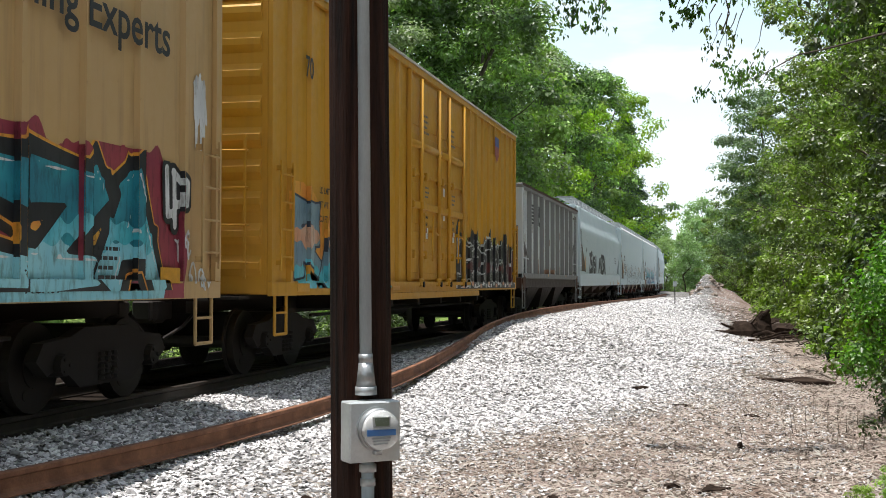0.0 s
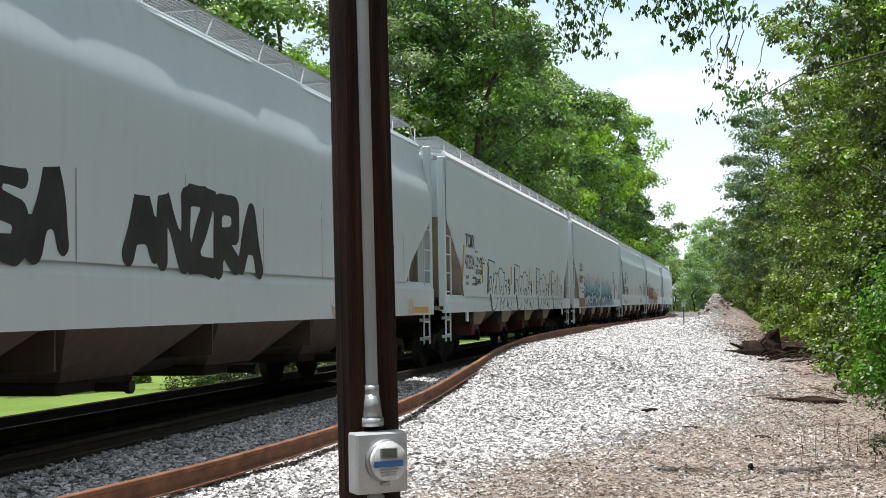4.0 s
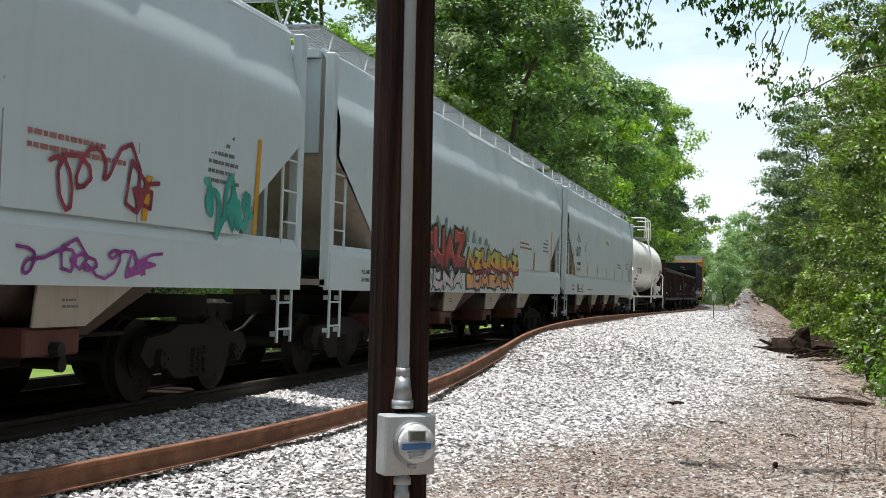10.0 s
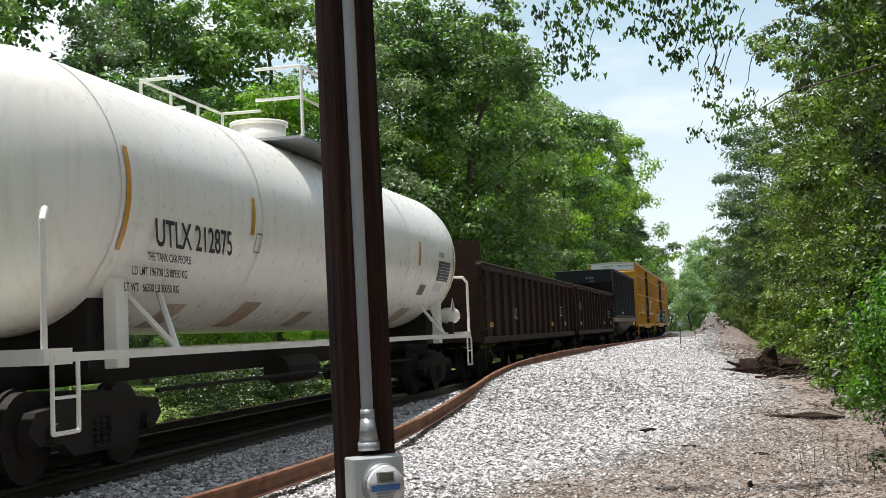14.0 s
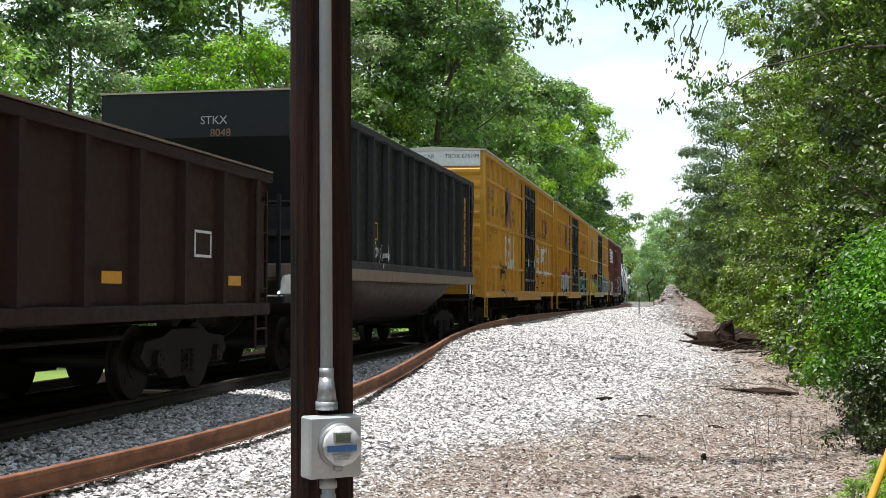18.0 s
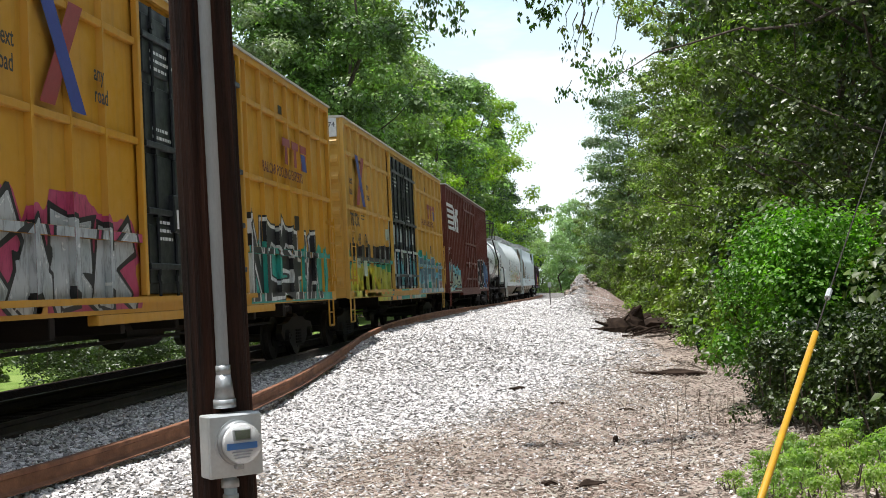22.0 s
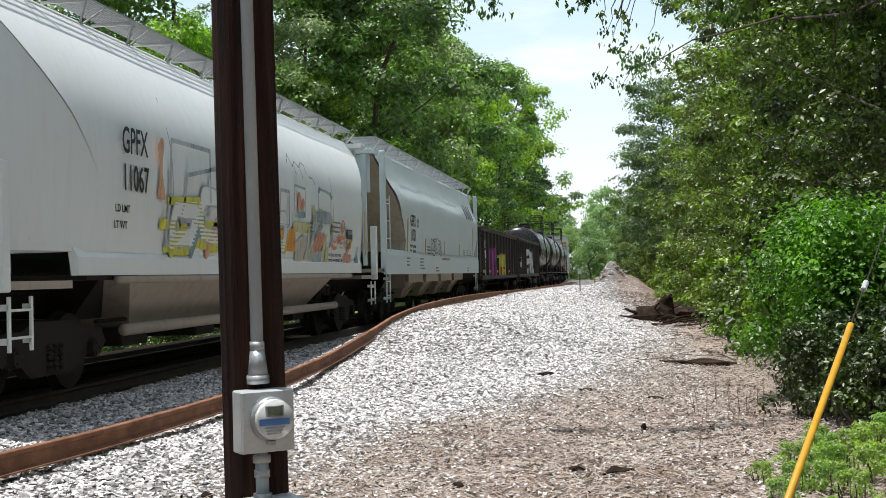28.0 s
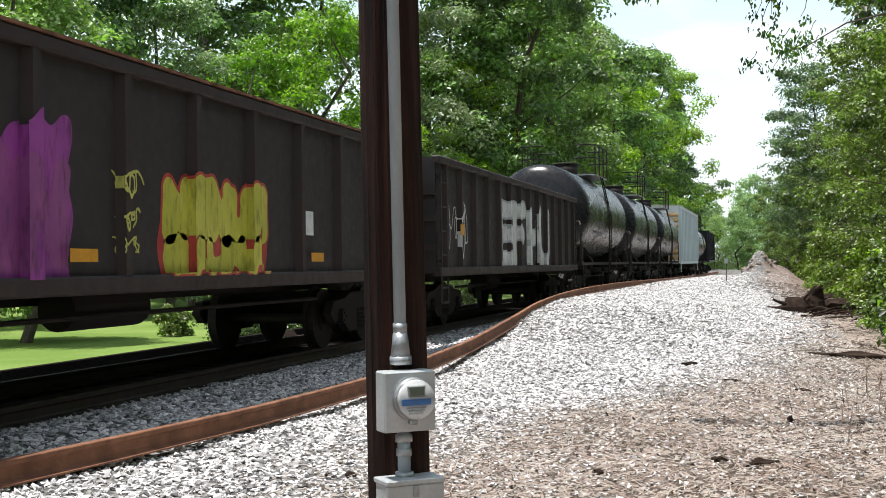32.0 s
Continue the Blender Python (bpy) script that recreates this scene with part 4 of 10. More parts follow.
part("lock_nut", on_pole(bm), M_CAST, pole, "", True)
bm = rod(bmesh.new(), (0.138, SIDE_STEP, 1.16), (0.138, SIDE_STEP, 1.255), 0.039, 18, 0.028)
rod(bm, (0.138, SIDE_STEP, 1.13), (0.138, SIDE_STEP, 1.162), 0.043, 18)
part("coupling", on_pole(bm), M_CAST, pole, "cast metal hub fitting", True)
bm = rod(bmesh.new(), (0.15, SIDE_STEP, 0.70), (0.15, SIDE_STEP, 0.872), 0.025, 18)
part("nipple", on_pole(bm), M_CONDUIT, pole, "", True)
for z, rr in ((0.845, 0.034), (0.79, 0.030), (0.70, 0.036)):
    bm = rod(bmesh.new(), (0.15, SIDE_STEP, z - 0.014), (0.15, SIDE_STEP, z + 0.014), rr, 18)
    part("pipe_collar", on_pole(bm), M_CAST, pole, "", True)

Z0, BOX_H = 0.876, 0.234
meter = tagged(new("electric_meter"), "galvanised meter box with a round glass electric meter", "electric meter")
meter.matrix_basis = pose(POLE_X, POLE_Y, -0.36, 0, 0, 0) @ mount @ Matrix.Translation((0, SIDE_STEP - 0.004, 0))
part("box", a_box(0.115, 0.205, -0.107, 0.107, Z0, Z0 + BOX_H, bevel=0.006), M_GALV, meter)
part("cover", a_box(0.203, 0.212, -0.1045, 0.1045, Z0 + 0.003, Z0 + BOX_H - 0.003, bevel=0.003), M_GALV, meter)
ZM = Z0 + 0.128
def disc(x0, x1, r0, r1=None, n=44):
    return rod(bmesh.new(), (x0, 0.004, ZM), (x1, 0.004, ZM), r0, n, r1)
part("flange", disc(0.210, 0.218, 0.088), M_GALV, meter)
part("ring", disc(0.217, 0.240, 0.083, 0.080), M_CAST, meter, "metal sealing ring", True)
part("ring_latch", a_box(0.214, 0.244, -0.016, 0.016, ZM - 0.097, ZM - 0.078, bevel=0.004), M_CAST, meter)
M_DIAL = plain("meter_face", (0.70, 0.72, 0.72), 0.4)
part("dial", disc(0.239, 0.262, 0.070, 0.066), M_DIAL, meter, "", True)
part("display_bezel", a_box(0.261, 0.268, -0.034, 0.034, ZM + 0.012, ZM + 0.052, bevel=0.003), plain("bezel", (0.42, 0.44, 0.45), 0.4), meter)
part("display", a_box(0.2685, 0.271, -0.027, 0.027, ZM + 0.018, ZM + 0.047), plain("lcd", (0.16, 0.20, 0.14), 0.25), meter, "grey-green display window")
part("nameplate", a_box(0.262, 0.267, -0.055, 0.055, ZM - 0.018, ZM + 0.004), plain("blue_label", (0.07, 0.22, 0.55), 0.4), meter, "blue printed label")
for k in range(3):
    part("label_strip", a_box(0.262, 0.266, -0.036 + 0.004 * k, 0.036 - 0.006 * k, ZM - 0.029 - 0.010 * k, ZM - 0.024 - 0.010 * k), plain("print", (0.30, 0.32, 0.34), 0.4), meter)
rings = []
for k in range(8):
    a = k / 7 * math.pi / 2
    q = 0.077 * max(0.02, math.cos(a) ** 0.32)
    rings.append([Vector((0.238 + 0.062 * math.sin(a), 0.004 + math.cos(2 * math.pi * j / 36) * q, ZM + math.sin(2 * math.pi * j / 36) * q)) for j in range(36)])
M_GLASS, _nt, _p = mat_nodes("meter_glass")
_p.inputs["Transmission Weight"].default_value, _p.inputs["Roughness"].default_value, _p.inputs["IOR"].default_value = 1.0, 0.02, 1.3
glass = part("glass_dome", loft(rings, caps=False), M_GLASS, meter, "clear glass dome", True)
glass.visible_shadow = False

lower = tagged(new("junction_box"), "pale grey metal junction box below the meter", "electrical box")
lower.matrix_basis = pose(POLE_X, POLE_Y, -0.36, 0, 0, 0) @ mount @ Matrix.Translation((0, SIDE_STEP + 0.004, 0))
part("case", a_box(0.112, 0.225, -0.118, 0.118, 0.25, 0.687, bevel=0.006), M_GALV, lower)
part("lid", a_box(0.223, 0.232, -0.121, 0.121, 0.247, 0.677, bevel=0.004), M_GALV, lower)
part("lid_lip", a_box(0.10, 0.24, -0.122, 0.122, 0.678, 0.698, bevel=0.004), M_GALV, lower)
part("hasp", a_box(0.231, 0.241, -0.012, 0.012, 0.63, 0.675, bevel=0.003), M_CAST, lower)

# ---- things lying and standing beside the path ----
def scatter_sticks(name, label, n, x0, x1, y0, y1, length, thick, material, seed, up=0.15, weight=None):
    """Straws or twigs strewn over the ground: thin three-sided sticks in one mesh."""
    r = np.random.default_rng(seed)
    x, y = r.uniform(x0, x1, n), r.uniform(y0, y1, n)
    if weight is not None:
        k = r.uniform(0, 1, n) < weight(x, y)
        x, y = x[k], y[k]
        n = len(x)
    a, l = r.uniform(0, 6.283, n), length * r.uniform(0.4, 1.5, n)
    d = np.stack([np.cos(a) * l, np.sin(a) * l, r.normal(0, up, n) * l], 1)
    c = np.stack([x, y, height(x, y) + thick * 0.6 + np.abs(d[:, 2]) * 0.5], 1)
    s = np.stack([-np.sin(a), np.cos(a), 0 * a], 1) * thick * r.uniform(0.6, 1.4, n)[:, None]
    u = np.array([0, 0, 1.0]) * thick
    A, B = c - d / 2, c + d / 2
    v = np.stack([A - s, A + s, A + u, B - s * 0.7, B + s * 0.7, B + u * 0.7], 1).reshape(-1, 3)
    f = np.array([(0, 2, 5), (0, 5, 3), (1, 4, 5), (1, 5, 2)])
    faces = (f[None] + 6 * np.arange(n)[:, None, None]).reshape(-1, 3)
    me = mesh_of(name, v, faces.tolist(), material)
    return tagged(link(name, me), label, "debris", kind="stuff")


def mulch(x, y):
    edge = -2.6 + 2.9 * smoothstep(9, 19, y) + 0.9 * smoothstep(19, 27, y) - 1.8 * smoothstep(36, 56, y)
    return smoothstep(edge - 1.4, edge + 0.8, x) * (1 - smoothstep(2.2, 3.6, x))


scatter_sticks("straw", "pale dry straw strewn over the soil", 42000, -4.0, 3.4, 6.0, 22.0, 0.10, 0.0035, M_STRAW, 5, 0.2, mulch)
scatter_sticks("straw", "pale dry straw strewn over the soil", 6000, -1.5, 3.2, 22.0, 44.0, 0.2, 0.008, M_STRAW, 6, 0.2, mulch)
scatter_sticks("wood_chips", "dark bark chips and twigs on the soil", 16000, -4.0, 3.4, 6.0, 22.0, 0.055, 0.009, M_TWIG, 7, 0.2, mulch)
scatter_sticks("wood_chips", "dark bark chips and twigs on the soil", 1600, -2.5, 3.2, 20.0, 60.0, 0.22, 0.02, M_TWIG, 8, 0.15, mulch)
scatter_sticks("wood_chips", "grey weathered wood chips on the soil", 5200, -4.0, 3.4, 6.0, 24.0, 0.06, 0.010, surface("grey_chips", (0.26, 0.23, 0.19), (0.50, 0.46, 0.40), 5.0, rough=0.9), 9, 0.2, mulch)


def rough_lump(w, d, h, seed, n=12):
    r = np.random.default_rng(seed)
    bm = bmesh.new()
    bmesh.ops.create_icosphere(bm, subdivisions=2, radius=0.5)
    for v in bm.verts:
        k = 1 + 0.45 * noise.noise(v.co * 3.1 + Vector((seed, 0, 0))) + r.normal(0, 0.05)
        v.co = Vector((v.co.x * w * k, v.co.y * d * k, max(v.co.z, -0.2) * h * k))
    return bm


for i, (x, y, w, d, h) in enumerate([(-0.37, 9.65, 0.16, 0.10, 0.07), (-0.05, 9.55, 0.30, 0.10, 0.06), (-1.19, 8.8, 0.12, 0.09, 0.07), (0.02, 7.62, 0.16, 0.1, 0.05), (-2.9, 8.32, 0.11, 0.09, 0.07), (-1.11, 17.7, 0.3, 0.16, 0.10), (0.18, 12.2, 0.06, 0.06, 0.12),
                                     (-0.08, 9.67, 0.1, 0.08, 0.06), (0.35, 14.8, 0.25, 0.08, 0.06), (-0.5, 15.5, 0.3, 0.07, 0.05)]):
    ob = part("wood_chunk", rough_lump(w, d, h, 3 + i), M_ROT)
    ob.matrix_basis = pose(x, y, float(height(x, y)) + 0.1 * h, 0, 0, 40 * i)
    tagged(ob, "broken dark chunk of bark lying on the soil", "wood debris", "bark pieces on the soil")
ob = part("bark_slab", rough_lump(1.3, 0.32, 0.16, 31), M_ROT)
ob.matrix_basis = pose(1.2, 20.2, float(height(1.2, 20.2)) + 0.02, 0, 0, -25)
tagged(ob, "long flat slab of dark bark on the soil", "wood debris")

# uprooted stump
stump = tagged(new("stump"), "dark uprooted tree stump with torn roots", "stump")
stump.matrix_basis = pose(0.72, 35.4, float(height(0.72, 35.4)) - 0.05)
rs = np.random.default_rng(5)
part("trunk", rough_lump(1.25, 0.7, 0.95, 44), M_ROT, stump)
part("root_plate", rough_lump(0.7, 0.5, 1.15, 47), M_ROT, stump).location = (0.42, 0.1, 0.1)
for k, (x1, y1, z1, r0) in enumerate([(0.62, 0.05, 0.82, 0.15), (-0.95, 0.1, 0.22, 0.12), (-0.7, -0.2, 0.45, 0.08), (0.25, -0.3, 0.6, 0.07), (-1.15, -0.1, 0.08, 0.07), (0.95, -0.1, 0.12, 0.10), (0.5, 0.4, 0.3, 0.08), (-0.3, 0.4, 0.5, 0.06), (0.85, 0.2, 0.5, 0.05)]):
    bm = bmesh.new()
    limb(bm, (0.1 * x1, 0, 0.18), (x1, y1, z1), r0, r0 * 0.3, rs, 4)
    part("root", bm, M_ROT, stump)
for i, (x, y, l, a, r0) in enumerate([(1.6, 36.5, 2.4, 15, 0.10), (1.9, 34.5, 2.2, -25, 0.05), (1.3, 41.5, 1.9, 5, 0.12), (1.8, 33.6, 1.8, 30, 0.04), (2.0, 35.6, 2.6, -12, 0.07), (1.5, 33.0, 1.6, -8, 0.03), (2.2, 32.4, 2.0, 22, 0.03), (1.7, 43.0, 2.6, -6, 0.14)]):
    bm = bmesh.new()
    limb(bm, (-l / 2, 0, 0.06), (l / 2, 0.2, 0.22), r0, r0 * 0.4, rs, 5)
    for q in range(3):
        o = rs.uniform(-0.3, 0.4) * l
        limb(bm, (o, 0.05, 0.12), (o + 0.35, rs.normal(0, 0.3), rs.uniform(0.1, 0.5)), r0 * 0.4, 0.006, rs, 3)
    ob = part("fallen_branch", bm, M_ROT if i % 2 else M_TWIG)
    ob.matrix_basis = pose(x, y, float(height(x, y)) + r0 * 0.4, 0, 0, a)
    tagged(ob, "dark dead branch lying by the stump", "branch", "dead branches by the stump")

for i, (x, y, w, d, h) in enumerate([(2.1, 36.6, 2.6, 1.0, 0.75), (1.75, 34.2, 1.3, 0.5, 0.30), (1.6, 42.2, 2.0, 0.8, 0.65), (2.6, 31.5, 1.7, 0.7, 0.4)]):
    ob = part("earth_clod", rough_lump(w, d, h, 60 + i), M_ROT)
    ob.matrix_basis = pose(x, y, float(height(x, y)) + 0.08 * h, 0, 0, 12 * i - 10)
    tagged(ob, "dark mass of torn-up earth and roots at the bank", "earth", "torn-up earth at the bank")

for i in range(16):
    r = random.Random(500 + i)
    x, y = -0.75 + r.gauss(0, 0.55), 70.8 + r.gauss(0, 1.0)
    w = r.uniform(0.25, 0.6)
    ob = part("rubble_lump", rough_lump(w, w * 0.8, w * 0.6, 80 + i), M_EARTH)
    ob.matrix_basis = pose(x, y, float(height(x, y)), 0, 0, 40 * i)
    tagged(ob, "grey-brown lump of earth and rubble on the heap", "rubble", "lumps on the far heap")

# slim marker post
post = tagged(new("marker_post"), "thin metal marker post with a small plate", "post")
post.matrix_basis = pose(-1.92, 53.9, float(height(-1.92, 53.9)) - 0.1)
part("stake", a_box(-0.022, 0.022, -0.012, 0.012, 0, 1.15), plain("post_metal", (0.12, 0.11, 0.10), 0.6), post)
part("plate", a_box(-0.08, 0.08, -0.022, -0.013, 0.9, 1.12), M_GALV, post)

# guy wire with its yellow guard
guy = tagged(new("guy_wire"), "steel guy wire with a yellow plastic guard", "guy wire")
a, d = Vector((0.235, 4.25, -0.42)), Vector((0.45, 1.07, 0.64))
part("guard", rod(bmesh.new(), a + d * 0.1, a + d * 2.02, 0.0165, 14), M_CAUTION, guy, "yellow plastic guard tube", True)
part("strand", rod(bmesh.new(), a, a + d * 14, 0.004, 6), M_STEEL, guy)
part("clamp", rod(bmesh.new(), a + d * 2.28, a + d * 2.34, 0.016, 8), M_GALV, guy)

# dead stalks
for i in range(34):
    r = random.Random(900 + i)
    x, y = 0.95 + r.gauss(0, 0.35), 13.4 + r.gauss(0, 1.3)
    bm = bmesh.new()
    h = r.uniform(0.10, 0.34)
    rod(bm, (0, 0, -0.05), (r.gauss(0, 0.04), r.gauss(0, 0.04), h), 0.005, 5, 0.002)
    ob = part("dry_stalk", bm, M_STRAW if i % 3 else M_TWIG)
    ob.location = (x, y, float(height(x, y)))
    tagged(ob, "thin dry weed stalk standing in the soil", "weed", "dry stalks by the bush")

# weeds
weed = make_bush("low green weeds growing through the soil", 0.42, 0.36, 22, 30, 0.05, M_LEAF_W, 41, 5, 0.1)
for i, (x, y, k) in enumerate([(0.95, 8.9, 0.5), (1.15, 8.6, 0.65), (1.35, 9.0, 0.75), (1.5, 9.2, 0.8), (1.35, 8.5, 0.75), (1.75, 9.9, 0.9), (2.1, 10.8, 1.0), (2.35, 10.2, 1.0), (1.0, 8.1, 0.6), (1.7, 8.9, 0.9), (2.5, 11.6, 1.1), (1.25, 9.6, 0.6), (1.55, 10.0, 0.7), (1.9, 9.3, 0.9), (2.15, 9.7, 1.0), (1.45, 8.2, 0.7), (1.85, 8.4, 0.8), (2.3, 9.0, 1.0), (1.6, 10.7, 0.7), (1.95, 10.4, 0.9), (1.2, 7.7, 0.5)]):
    m = pose(x, y, float(height(x, y)), 0, 0, 50 * i)
    b = copy_thing(weed, m) if i else weed
    b.matrix_basis = m
    b.scale = (0.6 * k, 0.6 * k, 0.75 * k)
    b["group"] = "weeds at the path's edge"

# ---- train ----
# far end of each car's body at the clip's start, metres along the track
CARS = [("A", 12.73), ("B", 32.96), ("NSH", 47.8), ("H1", 68.38), ("H2", 88.77), ("H3", 109.28), ("H4", 128.78), ("H5", 148.81), ("H6", 168.77), ("TK1", 187.31), ("G1", 206.05), ("G2", 222.31), ("STK", 238.74),
        ("X1", 258.47), ("X2", 277.73), ("X3", 296.92), ("NSB", 315.77), ("TK2", 328.08), ("P1", 345.83), ("P2", 364.86), ("CG", 381.95), ("G4", 398.25), ("TA", 411.5), ("TB", 424.9), ("TC", 438.3), ("WB", 457.0), ("TD", 471.0), ("HD", 487.0)]
RUN = [(0, 0.0), (2, 23.0), (5, 57.3), (7, 80.3), (9, 103.3), (10, 114.8), (12, 137.7), (13, 149.2), (15, 172.2), (18, 206.6), (19, 218.0), (20, 229.4), (21, 240.7), (22, 252.0), (23, 263.2), (24, 274.4), (25, 285.5),
       (25.5, 291.1), (27.5, 313.3), (28, 318.8), (29, 329.9), (30, 340.9), (31, 351.9), (32, 362.9)]

# ---- parts that all cars share ----
SIDE = Matrix(((0, 0, 1, 0), (1, 0, 0, 0), (0, 1, 0, 0), (0, 0, 0, 1)))   # a drawing (along, up) laid on the side that faces +x
cache = {}


def shared(key, make):
    """The mesh that alike parts share."""
    if key not in cache:
        bm, material, smooth = make()
        me = bpy.data.meshes.new(key)
        bm.to_mesh(me)
        bm.free()
        me.materials.append(material)
        if smooth:
            me.polygons.foreach_set("use_smooth", [True] * len(me.polygons))
        cache[key] = me
    return cache[key]


def extrude_yz(poly, x0, x1):
    return loft([[(x0, y, z) for y, z in poly], [(x1, y, z) for y, z in poly]])


def words(car, text, y, z, size, x=1.506, material=None, squeeze=1.0, name="lettering", label="", align="LEFT"):
    cu = bpy.data.curves.new("letters", "FONT")
    cu.body, cu.size, cu.align_x, cu.extrude, cu.offset = text, size, align, 0.0008, 0.012 * size
    cu.resolution_u = 3
    tmp = bpy.data.objects.new("letters", cu)
    me = bpy.data.meshes.new_from_object(tmp)
    bpy.data.objects.remove(tmp)
    me.transform(Matrix.Translation((x, y, z)) @ SIDE @ Matrix.Diagonal((squeeze, 1, 1, 1)))
    me.materials.clear()
    me.materials.append(material or M_BLACK)
    return link(name, me, car, label)


def lines_of_print(car, y, z, rows, width, size=0.06, x=1.506, material=None, seed=1):
    """Small print that cannot be read: plain bars, each row one part."""
    r, size = random.Random(seed), size * 0.7
    for i in range(rows):
        bm, p, end = bmesh.new(), y, y + width * r.uniform(0.6, 1.0)
        while p < end:
            w = r.uniform(1.0, 3.2) * size
            box(bm, x - 0.001, x + 0.001, p, min(p + w, end), z - i * size * 2.5, z - i * size * 2.5 + size)
            p += w + size * 0.7
        part("printed_line", bm, material or M_STENCIL, car)


def slab(car, name, y0, y1, z0, z1, material, x=1.505, t=0.002, label=""):
    return part(name, a_box(x - t, x + t, y0, y1, z0, z1), material, car, label)


def sideframe():
    poly = [(-1.28, 0.50), (-1.16, 0.66), (-0.70, 0.70), (-0.45, 0.78), (0.45, 0.78), (0.70, 0.70), (1.16, 0.66), (1.28, 0.50), (1.10, 0.36), (0.86, 0.44), (0.52, 0.22), (-0.52, 0.22), (-0.86, 0.44), (-1.10, 0.36)]
    return extrude_yz(poly, 0.94, 1.06), M_SOOT, False


def bearing_cap():
    bm = rod(bmesh.new(), (-0.055, 0, 0), (0.04, 0, 0), 0.115, 12, 0.10)
    for k in range(3):
        rod(bm, (0.03, 0.06 * math.cos(2.1 * k), 0.06 * math.sin(2.1 * k)), (0.056, 0.06 * math.cos(2.1 * k), 0.06 * math.sin(2.1 * k)), 0.018, 6)
    return bm, M_SOOT, False


def spring_coil():
    bm = bmesh.new()
    for k in range(5):
        rod(bm, (0, 0, -0.145 + 0.058 * k), (0, 0, -0.105 + 0.058 * k), 0.058, 8, 0.045)
    return bm, M_SOOT, False


def wheelset():
    bm = rod(bmesh.new(), (-1.05, 0, 0), (1.05, 0, 0), 0.08, 10)
    for s in (-1, 1):
        rod(bm, (s * 0.69, 0, 0), (s * 0.80, 0, 0), 0.42, 28)
        rod(bm, (s * 0.66, 0, 0), (s * 0.70, 0, 0), 0.45, 28)
        rod(bm, (s * 0.80, 0, 0), (s * 0.815, 0, 0), 0.19, 14)
        for k in range(3):
            a = k * 2.1
            rod(bm, (s * 0.80, 0.28 * math.cos(a), 0.28 * math.sin(a)), (s * 0.806, 0.28 * math.cos(a), 0.28 * math.sin(a)), 0.05, 8)
    return bm, M_STEEL, False


wheels = {-0.89: [], 0.89: []}


def running_gear(car, L, inset=1.75, gap=0.55, colour=None):
    """Centre sill, two trucks with turning wheels, couplers, brake pipes."""
    part("centre_sill", a_box(-0.3, 0.3, -L / 2 + 0.1, L / 2 - 0.1, 0.82, 1.08), M_SOOT, car)
    for s in (-1, 1):
        y = s * (L / 2 - inset)
        truck = link("truck", shared("bolster", lambda: (a_box(-1.02, 1.02, -0.2, 0.2, 0.42, 0.80, bevel=0.03), M_SOOT, False)), car)
        truck.location = (0, y, 0)
        for side in (0, 180):
            f = link("sideframe", shared("sideframe", sideframe), truck)
            f.rotation_euler[2] = radians(side)
            if side == 0:
                for d in (-0.89, 0.89):
                    link("bearing_cap", shared("bearing_cap", bearing_cap), truck).location = (1.09, d, 0.45)
                for d in (-0.13, 0.0, 0.13):
                    link("spring", shared("spring", spring_coil), truck).location = (1.05, d, 0.41)
        for d in (-0.89, 0.89):
            w = link("wheelset", shared("wheelset", wheelset), truck)
            w.location = (0, d, 0.42)
            wheels[d].append(w)
        bm = a_box(-0.12, 0.12, min(s * (L / 2 - 0.1), s * (L / 2 + gap)), max(s * (L / 2 - 0.1), s * (L / 2 + gap)), 0.74, 0.98, bevel=0.02)
        box(bm, -0.17, 0.17, s * (L / 2 + gap * 0.55) - 0.16, s * (L / 2 + gap * 0.55) + 0.16, 0.70, 1.02, bevel=0.05)
        part("coupler", bm, M_STEEL, car)
        bm = poly_rods(bmesh.new(), [(0.45, s * (L / 2 - 0.1), 0.85), (0.42, s * (L / 2 + 0.25), 0.66), (0.3, s * (L / 2 + gap), 0.52)], 0.022)
        part("air_hose", bm, M_SOOT, car)
    bm = rod(bmesh.new(), (0.62, -1.2, 0.78), (0.62, 0.2, 0.78), 0.2, 14)
    part("air_reservoir", bm, M_SOOT, car)
    bm = poly_rods(bmesh.new(), [(0.9, -L / 2 + 3.2, 0.72), (0.9, L / 2 - 3.2, 0.72)], 0.025)
    rod(bm, (0.8, -L / 2 + 3.4, 0.6), (0.3, -L / 2 + 1.6, 0.55), 0.03)
    part("brake_rod", bm, M_SOOT, car)


def ladder(car, y, z0, z1, width, material, x=1.5, rungs=None, out=0.07, name="ladder"):
    n = rungs or max(2, int((z1 - z0) / 0.42) + 1)
    bm = bmesh.new()
    for s in (0, width):
        box(bm, x + out - 0.012, x + out + 0.012, y + s - 0.02, y + s + 0.02, z0, z1)
    for i in range(n):
        z = z0 + (z1 - z0) * (i + 0.5) / n
        rod(bm, (x + out, y, z), (x + out, y + width, z), 0.013, 6)
    for z in (z0 + 0.1, z1 - 0.1):
        for s in (0, width):
            box(bm, x - 0.01, x + out, y + s - 0.02, y + s + 0.02, z - 0.03, z + 0.03)
    return part(name, bm, material, car)


def stirrup(car, y, material, z0=0.55, z1=1.1, w=0.42, x=1.47, steps=1):
    bm = poly_rods(bmesh.new(), [(x, y, z1), (x, y, z0), (x, y + w, z0), (x, y + w, z1)], 0.02)
    for k in range(steps):
        rod(bm, (x, y, z0 + (k + 1) * (z1 - z0) / (steps + 1)), (x, y + w, z0 + (k + 1) * (z1 - z0) / (steps + 1)), 0.015)
    return part("stirrup_step", bm, material, car)


